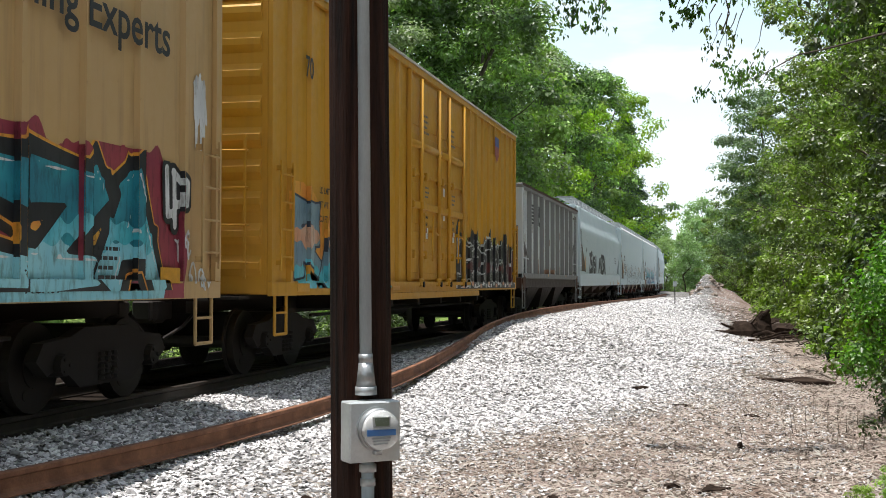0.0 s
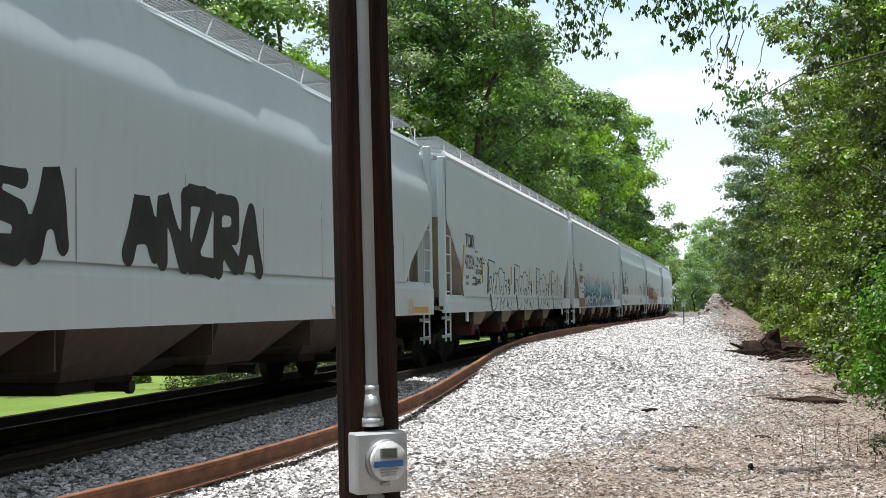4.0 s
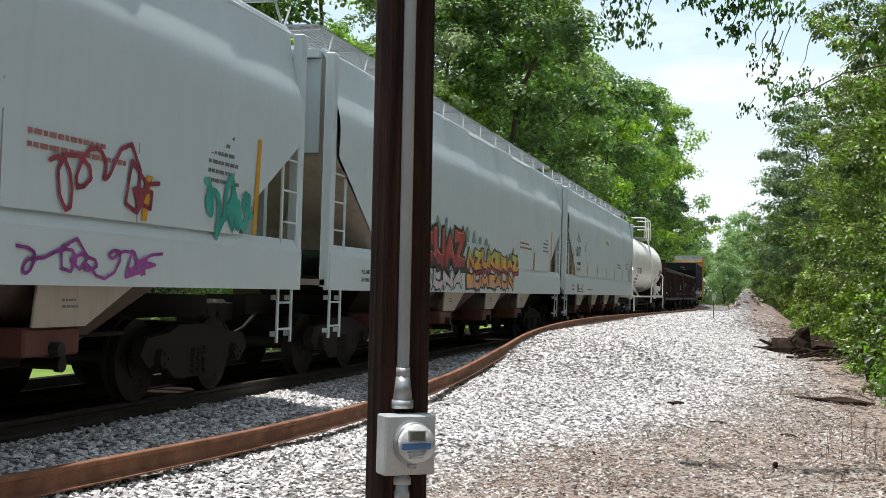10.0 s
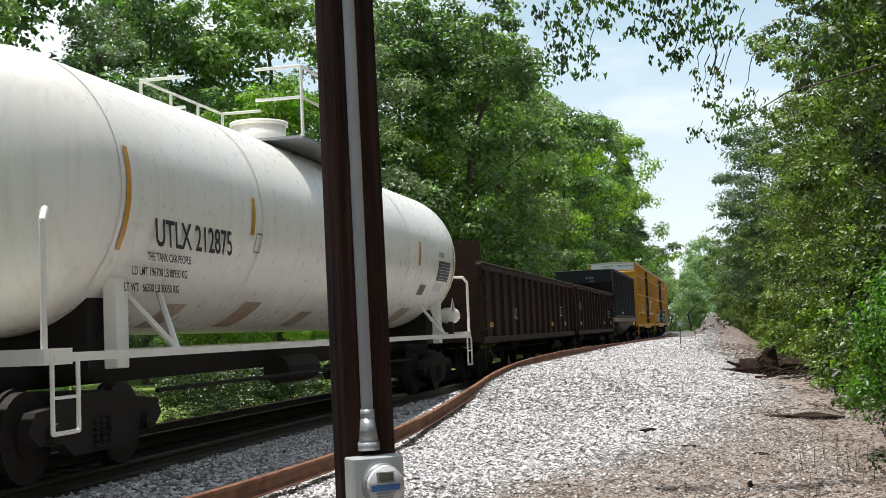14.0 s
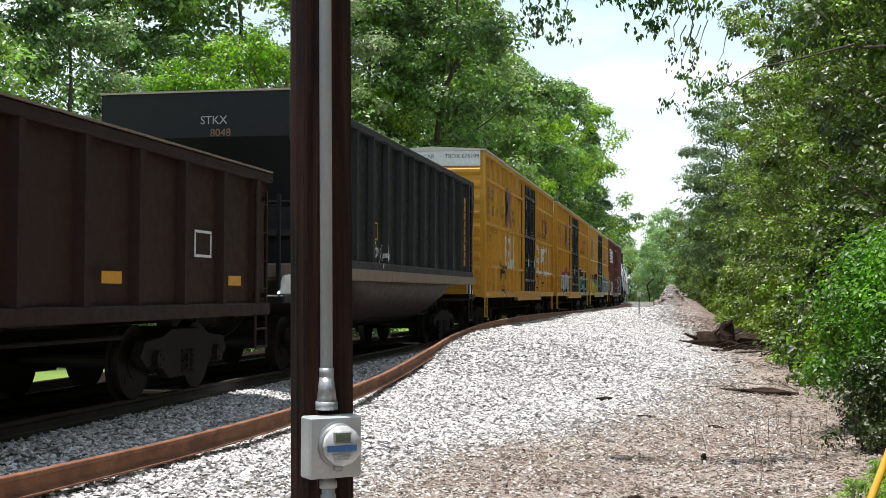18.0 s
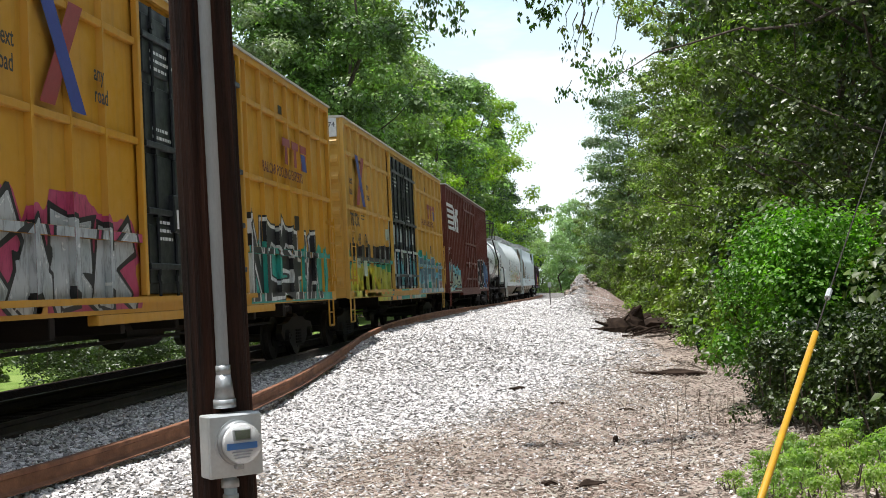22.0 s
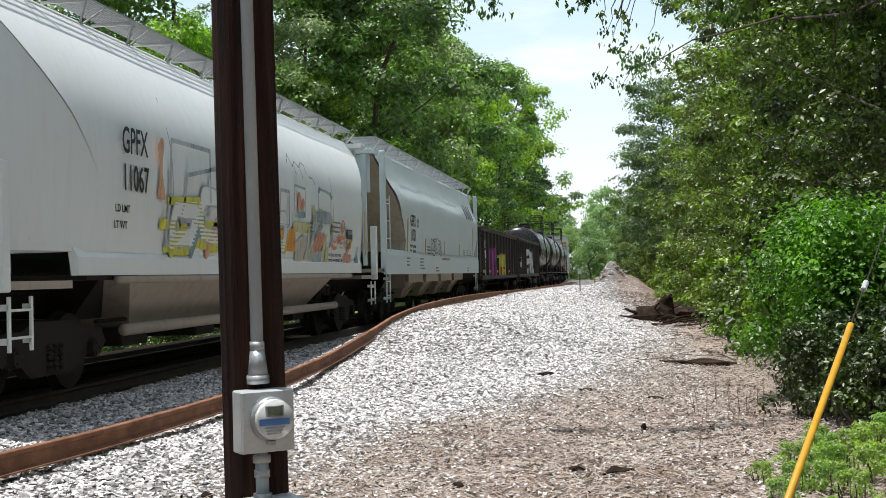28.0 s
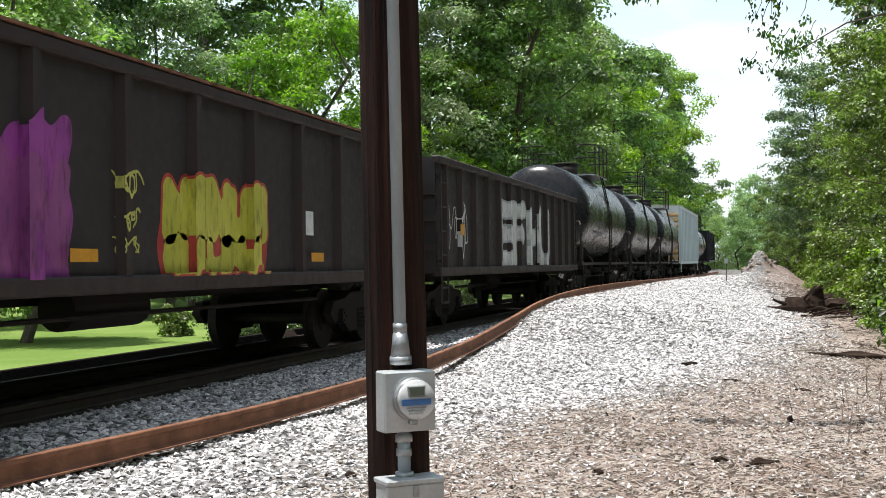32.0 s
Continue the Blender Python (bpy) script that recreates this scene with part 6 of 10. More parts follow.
def covered_hopper(L, label, paint, roof_z=4.3, sill_z=1.36, cut=2.0, cut_z=2.9, curve_from=3.45, top_half=1.28, bays=4, panels=9, bulge=0.018, rounded=False, fence=True, bay_paint=None, sill_up=0.36, plates=None, saw=False):
    """Deep-sided covered hopper: skin with bulging panels, sloped ends, sill, bays, roof walk."""
    car = freight("covered_hopper", label, "hopper car")
    zs = [sill_z + sill_up - 0.02, 2.05, 2.45] + list(np.arange(2.75, roof_z - 0.03, 0.07)) + [roof_z]
    if rounded:
        zs = [sill_z + 0.2, 1.75, 2.0, 2.3] + list(np.arange(2.55, roof_z - 0.03, 0.09)) + [roof_z]
    drop_t, drop_d = (0, 0.10, 0.18, 0.28, 0.41, 0.55, 0.70, 0.85, 1.0), (0, 0.015, 0.06, 0.17, 0.38, 0.60, 0.76, 0.89, 1.0)

    def half(z):
        if rounded:
            t = (z - 2.35) / (roof_z - 2.35)
            return 1.5 - 0.10 * max(0, (2.2 - z)) if t < 0 else 1.5 - 0.62 * t ** 2.3
        t = max(0.0, min(1.0, (z - curve_from) / (roof_z - curve_from)))
        return 1.5 - (1.5 - top_half) * float(np.interp(t, drop_t, drop_d))

    def end(z, s=-1):
        if rounded:
            return L / 2 - float(np.interp(z, (1.3, 1.6, 2.3, 2.9, 3.45, 3.8, 4.1), (1.8, 1.9, 2.08, 1.52, 0.85, 0.48, 0.3)))
        if saw and s > 0:
            return L / 2 - float(np.interp(z, (1.75, 1.85, 2.4, 2.75), (1.5, 1.4, 0.5, 0.17)))
        if saw:
            return L / 2 - float(np.interp(z, (1.72, 2.06, 2.25, 2.47, 2.78, 3.3, 3.8, 4.05), (2.4, 2.57, 2.52, 2.27, 1.9, 1.25, 0.6, 0.17)))
        t = max(0.0, min(1.0, (cut_z - z) / (cut_z - sill_z - 0.5)))
        return L / 2 - 0.17 - (cut - 0.17) * t

    nb = panels * 10
    for s in (1, -1):
        verts, faces = [], []
        for z in zs:
            for i in range(nb + 1):
                f = i / nb
                y = -end(z) + (end(z) + end(z, 1)) * f
                ph = (y / L + 0.5) * panels
                b = bulge * abs(math.sin(math.pi * (ph % 1))) ** 0.35 * min(1, max(0, (z - 2.3) / 0.9)) * (0.62 + 0.38 * math.sin(int(ph) * 2.7 + 1))
                verts.append((s * (half(z) + b), y, z))
        for j in range(len(zs) - 1):
            for i in range(nb):
                a = j * (nb + 1) + i
                faces.append((a, a + 1, a + nb + 2, a + nb + 1) if s > 0 else (a, a + nb + 1, a + nb + 2, a + 1))
        me = mesh_of("side_sheet", verts, faces, paint)
        me.polygons.foreach_set("use_smooth", [True] * len(me.polygons))
        link("side_sheet", me, car)
    if panels > 1:
        for k in range(1, panels):
            y = (k / panels - 0.5) * L
            zz = [z for z in zs if end(z, math.copysign(1, y)) > abs(y) + 0.03 and half(z) > top_half + 0.01]
            verts = [(half(z) + 0.003, y + d, z) for z in zz for d in (-0.009, 0.009)]
            link("weld_seam", mesh_of("weld_seam", verts, [(2 * j, 2 * j + 1, 2 * j + 3, 2 * j + 2) for j in range(len(zz) - 1)], M_SEAM), car)
    # sloped ends
    for s in (-1, 1):
        rings = [[(-half(z) + 0.01, s * end(z, s), z), (half(z) - 0.01, s * end(z, s), z)] for z in zs]
        bm = bmesh.new()
        vs = [[bm.verts.new(p) for p in r] for r in rings]
        for a, b in zip(vs, vs[1:]):
            bm.faces.new((a[0], a[1], b[1], b[0]))
        bmesh.ops.recalc_face_normals(bm, faces=bm.faces)
        part("slope_sheet", bm, M_SLOPE if not rounded else paint, car)
        if not rounded:
            part("end_sheet", a_box(-top_half + 0.05, top_half - 0.05, min(s * (L / 2 - 0.16), s * (L / 2 - 0.13)), max(s * (L / 2 - 0.16), s * (L / 2 - 0.13)), cut_z + 0.05, roof_z - 0.09), paint, car)
        else:
            # the side bends inwards towards the end
            steps = (0, 0.25, 0.5, 0.75, 1)
            for side in (1, -1):
                verts = [(side * (half(z) - 0.30 * f ** 1.6 - 0.03 * (f > 0)), s * (end(z) + (L / 2 - 0.16 - end(z)) * f), z) for z in zs for f in steps]
                n = len(steps)
                faces = [(j * n + i, j * n + i + 1, j * n + n + i + 1, j * n + n + i) for j in range(len(zs) - 1) for i in range(n - 1)]
                me = mesh_of("corner_sheet", verts, [f[::-1] if side * s < 0 else f for f in faces], paint)
                me.polygons.foreach_set("use_smooth", [True] * len(me.polygons))
                link("corner_sheet", me, car)
        # shear plate, end posts, platform
        for x in (-0.98, -0.3, 0.3, 0.98):
            part("end_post", a_box(x - 0.05, x + 0.05, min(s * (L / 2 - 0.12), s * (L / 2 - 0.02)), max(s * (L / 2 - 0.12), s * (L / 2 - 0.02)), sill_z - 0.02, roof_z - 0.09), paint, car)
        for x in (-0.6, 0.6):
            bm = rod(bmesh.new(), (x, s * (L / 2 - 0.3), sill_z), (x * 0.8, s * (L / 2 - 1.3), 2.4), 0.06, 6)
            part("brace", bm, M_SLOPE, car)
        part("end_platform", a_box(-1.44, 1.44, min(s * (L / 2 - 1.5), s * L / 2), max(s * (L / 2 - 1.5), s * L / 2), sill_z - 0.18, sill_z - 0.1), M_SLOPE, car)
        for side in (1, -1):
            x0, x1 = sorted((side * 1.36, side * 1.49))
            part("corner_post", a_box(x0, x1, min(s * (L / 2 - 0.16), s * L / 2), max(s * (L / 2 - 0.16), s * L / 2), sill_z - 0.2, 2.3 if rounded else roof_z - 0.03, bevel=0.012), paint, car)
        if not rounded:
            ladder(car, (L / 2 - 0.62) if s > 0 else (-L / 2 + 0.16), sill_z, roof_z - 1.05, 0.46, paint, 1.40)
        ladder(car, (L / 2 - 0.60) if s > 0 else (-L / 2 + 0.18), 0.55, sill_z - 0.24, 0.42, paint, 1.38, 2, name="step_ladder")
        part("end_cap", a_box(-1.25, 1.25, min(s * (L / 2 - 0.44), s * (L / 2 - 0.02)), max(s * (L / 2 - 0.44), s * (L / 2 - 0.02)), roof_z - 0.08, roof_z + 0.02), paint, car)
    # sills
    for s in (1, -1):
        poly = [(1.42, sill_z - 0.24), (1.50, sill_z - 0.24), (1.505, sill_z + sill_up - 0.14), (1.46, sill_z + sill_up), (1.40, sill_z + sill_up)]
        if rounded:
            poly = [(1.38, sill_z - 0.05), (1.46, sill_z - 0.05), (1.46, sill_z + 0.14), (1.40, sill_z + 0.24), (1.34, sill_z + 0.24)]
        part("side_sill", loft([[(s * x, y, z) for x, z in poly] for y in (-L / 2 + (1.6 if rounded else 0.02), L / 2 - (1.6 if rounded else 0.02))]), paint, car)
    part("floor_plate", a_box(-1.36, 1.36, -L / 2 + 2.0, L / 2 - 2.0, sill_z - 0.1, sill_z - 0.04), M_SOOT, car)
    bp = bay_paint or M_BAY
    span = L - (6.75 if saw else 6.4)
    # dark box added behind the bays so that their gaps look shaded
    part("centre_hood", loft([[(-0.95, y, sill_z - 0.1), (0.95, y, sill_z - 0.1), (0.6, y, 0.74), (-0.6, y, 0.74)] for y in (-span / 2, span / 2)]), M_SOOT, car)
    if not rounded:
        for k in range(bays):
            yc = -span / 2 + span * (k + 0.5) / bays
            h = span / bays / 2 - 0.06
            lo, hi, wide, far_top = (-h * 0.56, -h * 0.40, 1.05, h * 0.74) if saw else (-h * 0.45, h * 0.45, 0.8, h)
            bay = part("hopper_bay", loft([[(-1.40, yc - h, sill_z - 0.14), (1.40, yc - h, sill_z - 0.14), (1.40, yc + far_top, sill_z - 0.14), (-1.40, yc + far_top, sill_z - 0.14)],
                                           [(-q, yc + b, 0.58) if k % 2 else (q, yc + b, 0.58) for k, b, q in ((1, lo, wide), (0, lo, wide), (0, hi, wide), (1, hi, wide))]]), bp, car, "dusty discharge bay under the car")
            if saw:
                part("bay_flange", extrude_yz([(yc - h, sill_z - 0.2), (yc + far_top + 0.02, sill_z - 0.2), (yc + far_top - 0.24, sill_z - 0.46), (yc - h, sill_z - 0.46)], 1.34, 1.405), bp, bay)
                part("bay_edge", rod(bmesh.new(), (1.38, yc + far_top, sill_z - 0.2), (1.10, yc + hi, 0.60), 0.028, 6), bp, bay)
            part("outlet_gate", a_box(-0.8, 0.8, yc + lo - 0.04, yc + hi + 0.04, 0.46, 0.58, bevel=0.02), M_SOOT, bay)
            bm = rod(bmesh.new(), (0.78, yc, 0.50), (1.15, yc, 0.50), 0.05, 10)
            rod(bm, (1.12, yc, 0.50), (1.18, yc, 0.50), 0.07, 12)
            part("gate_shaft", bm, M_STEEL, bay)
            part("bay_web", a_box(-1.3, 1.3, yc - h - 0.05, yc - h - 0.02, sill_z - 0.6, sill_z - 0.14), bp, bay)
        if plates:
            for y in (-6.6, -3.15, 0.3, 3.75):
                zt = sill_z - 0.2
                plate = part("ridge_plate", extrude_yz([(y, zt), (y + 1.6, zt), (y + 0.72, 0.84), (y - 0.06, 0.84)], 1.405, 1.425), plates, car, "dusty pale plate between two bays")
                part("gate_frame", a_box(0.7, 1.38, y - 0.1, y + 0.72, 0.60, 0.835, bevel=0.02), M_GATE, plate, "red-brown outlet gate frame")
                part("gate_capstan", rod(bmesh.new(), (1.375, y + 0.3, 0.66), (1.47, y + 0.3, 0.66), 0.06, 12), M_STEEL, plate)
                lines_of_print(car, y + 0.35, 1.05, 2, 0.3, 0.03, 1.4265, M_STENCIL, int(y * 3) + 40)
    else:
        bay = part("hopper_bay", loft([[(-1.34, -span / 2, sill_z), (1.34, -span / 2, sill_z), (1.34, span / 2, sill_z), (-1.34, span / 2, sill_z)], [(-0.8, -span / 2 + 1.2, 0.5), (0.8, -span / 2 + 1.2, 0.5), (0.8, span / 2 - 1.2, 0.5), (-0.8, span / 2 - 1.2, 0.5)]]), M_SLOPE, car)
        for k in range(4):
            yc = -span / 2 + span * (k + 0.5) / 4
            part("outlet_gate", a_box(-0.85, 0.85, yc - 0.4, yc + 0.4, 0.38, 0.6, bevel=0.02), M_SOOT, bay)
        part("discharge_pipe", rod(bmesh.new(), (1.25, -span / 2, 0.62), (1.25, span / 2, 0.62), 0.07, 10), M_SLOPE, car, "", True)
        part("sill_pipe", rod(bmesh.new(), (1.44, -span / 2 - 0.6, sill_z - 0.1), (1.44, span / 2 + 0.6, sill_z - 0.1), 0.045, 10), M_SLOPE, car, "", True)
    # roof, hatches, walk
    hw = half(roof_z)
    bm = loft([[(-hw, y, roof_z - 0.01), (hw, y, roof_z - 0.01), (hw, y, roof_z + 0.03), (hw * 0.55, y, roof_z + 0.12), (-hw * 0.55, y, roof_z + 0.12), (-hw, y, roof_z + 0.03)] for y in (-end(roof_z), end(roof_z))])
    part("roof", bm, paint, car)
    part("hatch_trough", a_box(-0.26, 0.26, -L / 2 + 1.4, L / 2 - 1.4, roof_z + 0.10, roof_z + 0.24, bevel=0.02), paint, car)
    for s in (1, -1):
        bm = loft([[(s * (hw - 0.01), y, roof_z - 0.06), (s * (hw + 0.03), y, roof_z - 0.06), (s * (hw + 0.035), y, roof_z - 0.03), (s * (hw - 0.03), y, roof_z + 0.06), (s * (hw - 0.06), y, roof_z + 0.05)] for y in (-end(roof_z) - 0.02, end(roof_z) + 0.02)])
        part("roof_rail", bm, paint, car)
    zw = roof_z + (0.40 if fence else 0.34)
    xa, xb = (0.50, hw - 0.14 if fence else hw + 0.08)
    for s in (1, -1):
        bars = [(min(s * x - 0.006, s * x + 0.006), max(s * x - 0.006, s * x + 0.006), -L / 2 + 0.2, L / 2 - 0.2, zw - 0.028, zw) for x in np.linspace(xa, xb, 11)]
        bars += [(min(s * xa, s * xb), max(s * xa, s * xb), y - 0.006, y + 0.006, zw - 0.024, zw - 0.004) for y in np.arange(-L / 2 + 0.2, L / 2 - 0.2, 0.075)]
        link("roof_walk", many_boxes("roof_walk", bars, M_GRATE), car, "open steel grating of the roof walk")
        n = 13
        for i in range(n):
            y = -L / 2 + 0.3 + (L - 0.6) * i / (n - 1)
            bm = bmesh.new()
            box(bm, min(s * (xa - 0.1), s * (xb + 0.02)), max(s * (xa - 0.1), s * (xb + 0.02)), y - 0.02, y + 0.02, zw - 0.06, zw - 0.03)
            rod(bm, (s * (hw - 0.02), y, roof_z), (s * (xb), y, zw - 0.03), 0.016, 6)
            rod(bm, (s * (hw - 0.02), y, roof_z), (s * (xb), y + 0.5, zw - 0.03), 0.012, 6)
            part("walk_bracket", bm, M_GRATE, car)
    running_gear(car, L, 1.85, 0.6)
    return car


def yellow_marks(car, ys, z0=1.78, z1=2.3, lean=0.06, x=1.51, tall=()):
    for y in ys:
        top = z1 + (0.65 if y in tall else 0)
        bm = loft([[(x - 0.002, y, z0), (x + 0.002, y, z0), (x + 0.002, y + 0.1, z0), (x - 0.002, y + 0.1, z0)], [(x - 0.002, y + lean, top), (x + 0.002, y + lean, top), (x + 0.002, y + lean + 0.1, top), (x - 0.002, y + lean + 0.1, top)]])
        part("reflective_strip", bm, M_AMBER, car, "yellow reflective strip")


# ---- open cars ----
def gondola(L, top, label, paint, rib_paint, pitch=1.05, z0=0.98, name="gondola", rib_d=0.1, first=0.5, cut=0.0):
    car = freight(name, label, "gondola car")
    wx = 1.5 - rib_d
    for s in (1, -1):
        ends = [(-L / 2, z0), (L / 2, z0)] if not cut else [(-L / 2, top - 1.25), (-L / 2 + 0.2, top - 1.3), (-L / 2 + cut, top - 1.95), (-L / 2 + cut, z0), (L / 2 - cut, z0), (L / 2 - cut, top - 1.95), (L / 2 - 0.2, top - 1.3), (L / 2, top - 1.25)]
        part("side_wall", extrude_yz(ends + [(L / 2, top - 0.02), (-L / 2, top - 0.02)], min(s * (wx - 0.05), s * wx), max(s * (wx - 0.05), s * wx)), paint, car)
        part("top_chord", a_box(min(s * (wx - 0.07), s * 1.5), max(s * (wx - 0.07), s * 1.5), -L / 2 - 0.03, L / 2 + 0.03, top - 0.13, top, bevel=0.02), rib_paint, car)
        part("bottom_chord", a_box(min(s * (wx - 0.07), s * 1.49), max(s * (wx - 0.07), s * 1.49), -L / 2, L / 2, z0 - 0.06, z0 + 0.1, bevel=0.02), rib_paint, car)
    part("end_wall", a_box(-wx, wx, -L / 2 - 0.02, -L / 2 + 0.04, z0, top - 0.03), paint, car)
    part("end_wall", a_box(-wx, wx, L / 2 - 0.04, L / 2 + 0.02, z0, top - 0.03), paint, car)
    part("floor", a_box(-wx + 0.05, wx - 0.05, -L / 2, L / 2, z0 - 0.02, z0 + 0.06), M_SOOT, car)
    n = max(3, int(round((L - 2 * first) / pitch)))
    ribs = [-L / 2 + first + (L - 2 * first) * i / n for i in range(n + 1)]

    def rib():
        ring = [(wx - 0.002, -0.1), (1.488, -0.055), (1.488, 0.055), (wx - 0.002, 0.1)]
        return loft([[(x, y, z0 + 0.10) for x, y in ring], [(x, y, top - 0.132) for x, y in ring]]), rib_paint, False
    for s in (0, 180):
        for y in ribs:
            ob = link("side_rib", shared("rib%g%g%s" % (top, z0, rib_paint.name), rib), car)
            ob.matrix_basis = pose(0, y, 0, 0, 0, s)
    for s in (-1, 1):
        for z in (z0 + 0.45, z0 + 0.95, z0 + 1.4):
            if z < top - 0.2:
                part("end_beam", a_box(-wx, wx, min(s * (L / 2 + 0.02), s * (L / 2 + 0.10)), max(s * (L / 2 + 0.02), s * (L / 2 + 0.10)), z - 0.05, z + 0.05), rib_paint, car)
        ladder(car, (L / 2 - 0.56) if s > 0 else (-L / 2 + 0.1), z0 + 0.1, top - 0.25, 0.42, rib_paint, wx + 0.02, out=0.05)
        stirrup(car, (L / 2 - 0.56) if s > 0 else (-L / 2 + 0.1), rib_paint, 0.5, z0)
    running_gear(car, L, 1.8)
    return car, (lambda y, z=2.5: 1.488 if any(abs(y - p) < 0.1 for p in ribs) else (1.492 if z < z0 + 0.1 else wx))


# ---- tank cars ----
def tank_car(L, r, zc, label, paint, lower=None, band=None, platform=True, end_paint=None, trim=None, ends=0.55):
    car = freight("tank_car", label, "tank car")
    trim = trim or paint
    half_len = L / 2 - 0.75
    rings, n = [], 44
    prof = [(-half_len, 0.04)] + [(-half_len + ends * (1 - math.cos(a)), r * math.sin(a) ** 0.75) for a in np.linspace(0.25, math.pi / 2, 7)]
    prof += [(y, r) for y in np.linspace(-half_len + ends + 0.3, half_len - ends - 0.3, 9)]
    prof += [(-y, q) for y, q in prof[:8][::-1]]
    for y, q in prof:
        rings.append([(q * math.cos(2 * math.pi * k / n), y, zc + q * math.sin(2 * math.pi * k / n)) for k in range(n)])
    part("tank_shell", loft(rings), paint, car, "", True)
    for y in np.linspace(-half_len + ends + 0.2, half_len - ends - 0.2, 5):
        bm = loft([[((r + 0.008) * math.cos(2 * math.pi * k / n), yy, zc + (r + 0.008) * math.sin(2 * math.pi * k / n)) for k in range(n)] for yy in (y - 0.03, y + 0.03)], caps=False)
        part("seam_band", bm, trim, car, "", True)
    for y0, y1, mat, lift in (band or []):
        bm = loft([[((r + lift) * math.cos(2 * math.pi * k / n), yy, zc + (r + lift) * math.sin(2 * math.pi * k / n)) for k in range(n)] for yy in (y0, y1)], caps=False)
        part("painted_band", bm, mat, car, "", True)
    if lower:
        ks = [k for k in range(n + 1) if True]
        bm = loft([[((r + 0.013) * math.cos(a), yy, zc + (r + 0.013) * math.sin(a)) for a in np.linspace(math.pi + 0.55, 2 * math.pi - 0.55, 26)] for yy in (-half_len + ends + 0.1, half_len - ends - 0.1)], closed=False, caps=False)
        part("painted_belly", bm, lower, car, "", True)
    # underframe sills, saddles
    for s in (-1, 1):
        part("stub_sill", a_box(-0.35, 0.35, min(s * (L / 2 - 3.2), s * L / 2), max(s * (L / 2 - 3.2), s * L / 2), 0.85, 1.15), M_SOOT, car)
        part("saddle", a_box(-0.95, 0.95, s * (L / 2 - 1.9) - 0.25, s * (L / 2 - 1.9) + 0.25, 1.0, zc - r * 0.72), M_SOOT, car)
        for x in (-1.2, 1.05):
            part("saddle_plate", a_box(x, x + 0.15, s * (L / 2 - 1.9) - 0.12, s * (L / 2 - 1.9) + 0.12, 1.0, zc - r * 0.62, bevel=0.01), trim, car)
        part("end_sill", a_box(-1.45, 1.45, min(s * (L / 2 - 0.5), s * (L / 2 - 0.05)), max(s * (L / 2 - 0.5), s * (L / 2 - 0.05)), 1.08, 1.22), trim, car)
        bm = poly_rods(bmesh.new(), [(1.42, s * (L / 2 - 0.1), 1.2), (1.42, s * (L / 2 - 0.1), 2.3), (1.36, s * (L / 2 - 0.25), 2.42), (1.15, s * (L / 2 - 0.55), 2.42)], 0.03, 8)
        part("corner_handrail", bm, trim, car)
        stirrup(car, (L / 2 - 0.55) if s > 0 else (-L / 2 + 0.13), trim, 0.5, 1.1)
        bm = poly_rods(bmesh.new(), [(1.44, s * (L / 2 - 2.6), 1.16), (1.05, s * (L / 2 - 2.2), zc - r * 0.7)], 0.035, 6)
        rod(bm, (1.44, s * (L / 2 - 2.6), 1.16), (1.05, s * (L / 2 - 3.0), zc - r * 0.7), 0.035, 6)
        part("sill_brace", bm, trim, car)
    for s in (1, -1):
        part("running_sill", a_box(min(s * 1.38, s * 1.46), max(s * 1.38, s * 1.46), -L / 2 + 0.2, L / 2 - 0.2, 1.1, 1.18), trim, car)
    if platform:
        zt = zc + r
        bm = rod(bmesh.new(), (0, 0, zt - 0.1), (0, 0, zt + 0.34), 0.42, 20)
        rod(bm, (0, 0, zt + 0.34), (0, 0, zt + 0.40), 0.46, 20)
        part("dome", bm, trim, car, "", True)
        part("valve_box", a_box(-0.25, 0.25, 0.7, 1.2, zt - 0.06, zt + 0.26, bevel=0.02), trim, car)
        for s in (1, -1):
            part("platform", a_box(min(s * 0.5, s * 1.25), max(s * 0.5, s * 1.25), -1.5, 1.5, zt - 0.14, zt - 0.10), M_GRATE, car)
            for zz in (zt + 0.45, zt + 0.9):
                bm = poly_rods(bmesh.new(), [(s * 1.25, -1.5, zz), (s * 1.25, 1.5, zz)], 0.024, 6)
                for e in (-1.5, 1.5):
                    rod(bm, (s * 1.25, e, zz), (s * 0.55, e, zz), 0.024, 6)
                part("platform_rail", bm, trim, car)
            for y in (-1.5, -0.5, 0.5, 1.5):
                part("rail_post", rod(bmesh.new(), (s * 1.25, y, zt - 0.12), (s * 1.25, y, zt + 0.9), 0.024, 6), trim, car)
        bm = bmesh.new()
        for y in (-0.22, 0.22):
            poly_rods(bm, [(1.5, y, 0.8), (1.55, y, zc), (1.25, y, zt - 0.12)], 0.022, 6)
        for z in np.linspace(0.9, zc + 0.5, 7):
            rod(bm, (1.53, -0.22, z), (1.53, 0.22, z), 0.016, 6)
        part("tank_ladder", bm, trim, car)
    running_gear(car, L, 1.7, 0.5)
    return car

# ---- the train, car by car ----
GAPS = {"A": 1.6, "B": 1.6, "NSH": 1.2, "X1": 1.5, "X2": 1.5, "X3": 1.5, "NSB": 1.5, "STK": 1.3, "G1": 1.3, "G2": 1.3, "CG": 1.3, "G4": 1.2}
span_of, prev = {}, -7.0
for n, far in CARS:
    near = prev + GAPS.get(n, 1.0)
    span_of[n] = (far - near, (far + near) / 2)
    prev = far
movers = []


def join(key, car):
    movers.append((car, span_of[key][1]))
    return car


def length(key):
    return span_of[key][0]


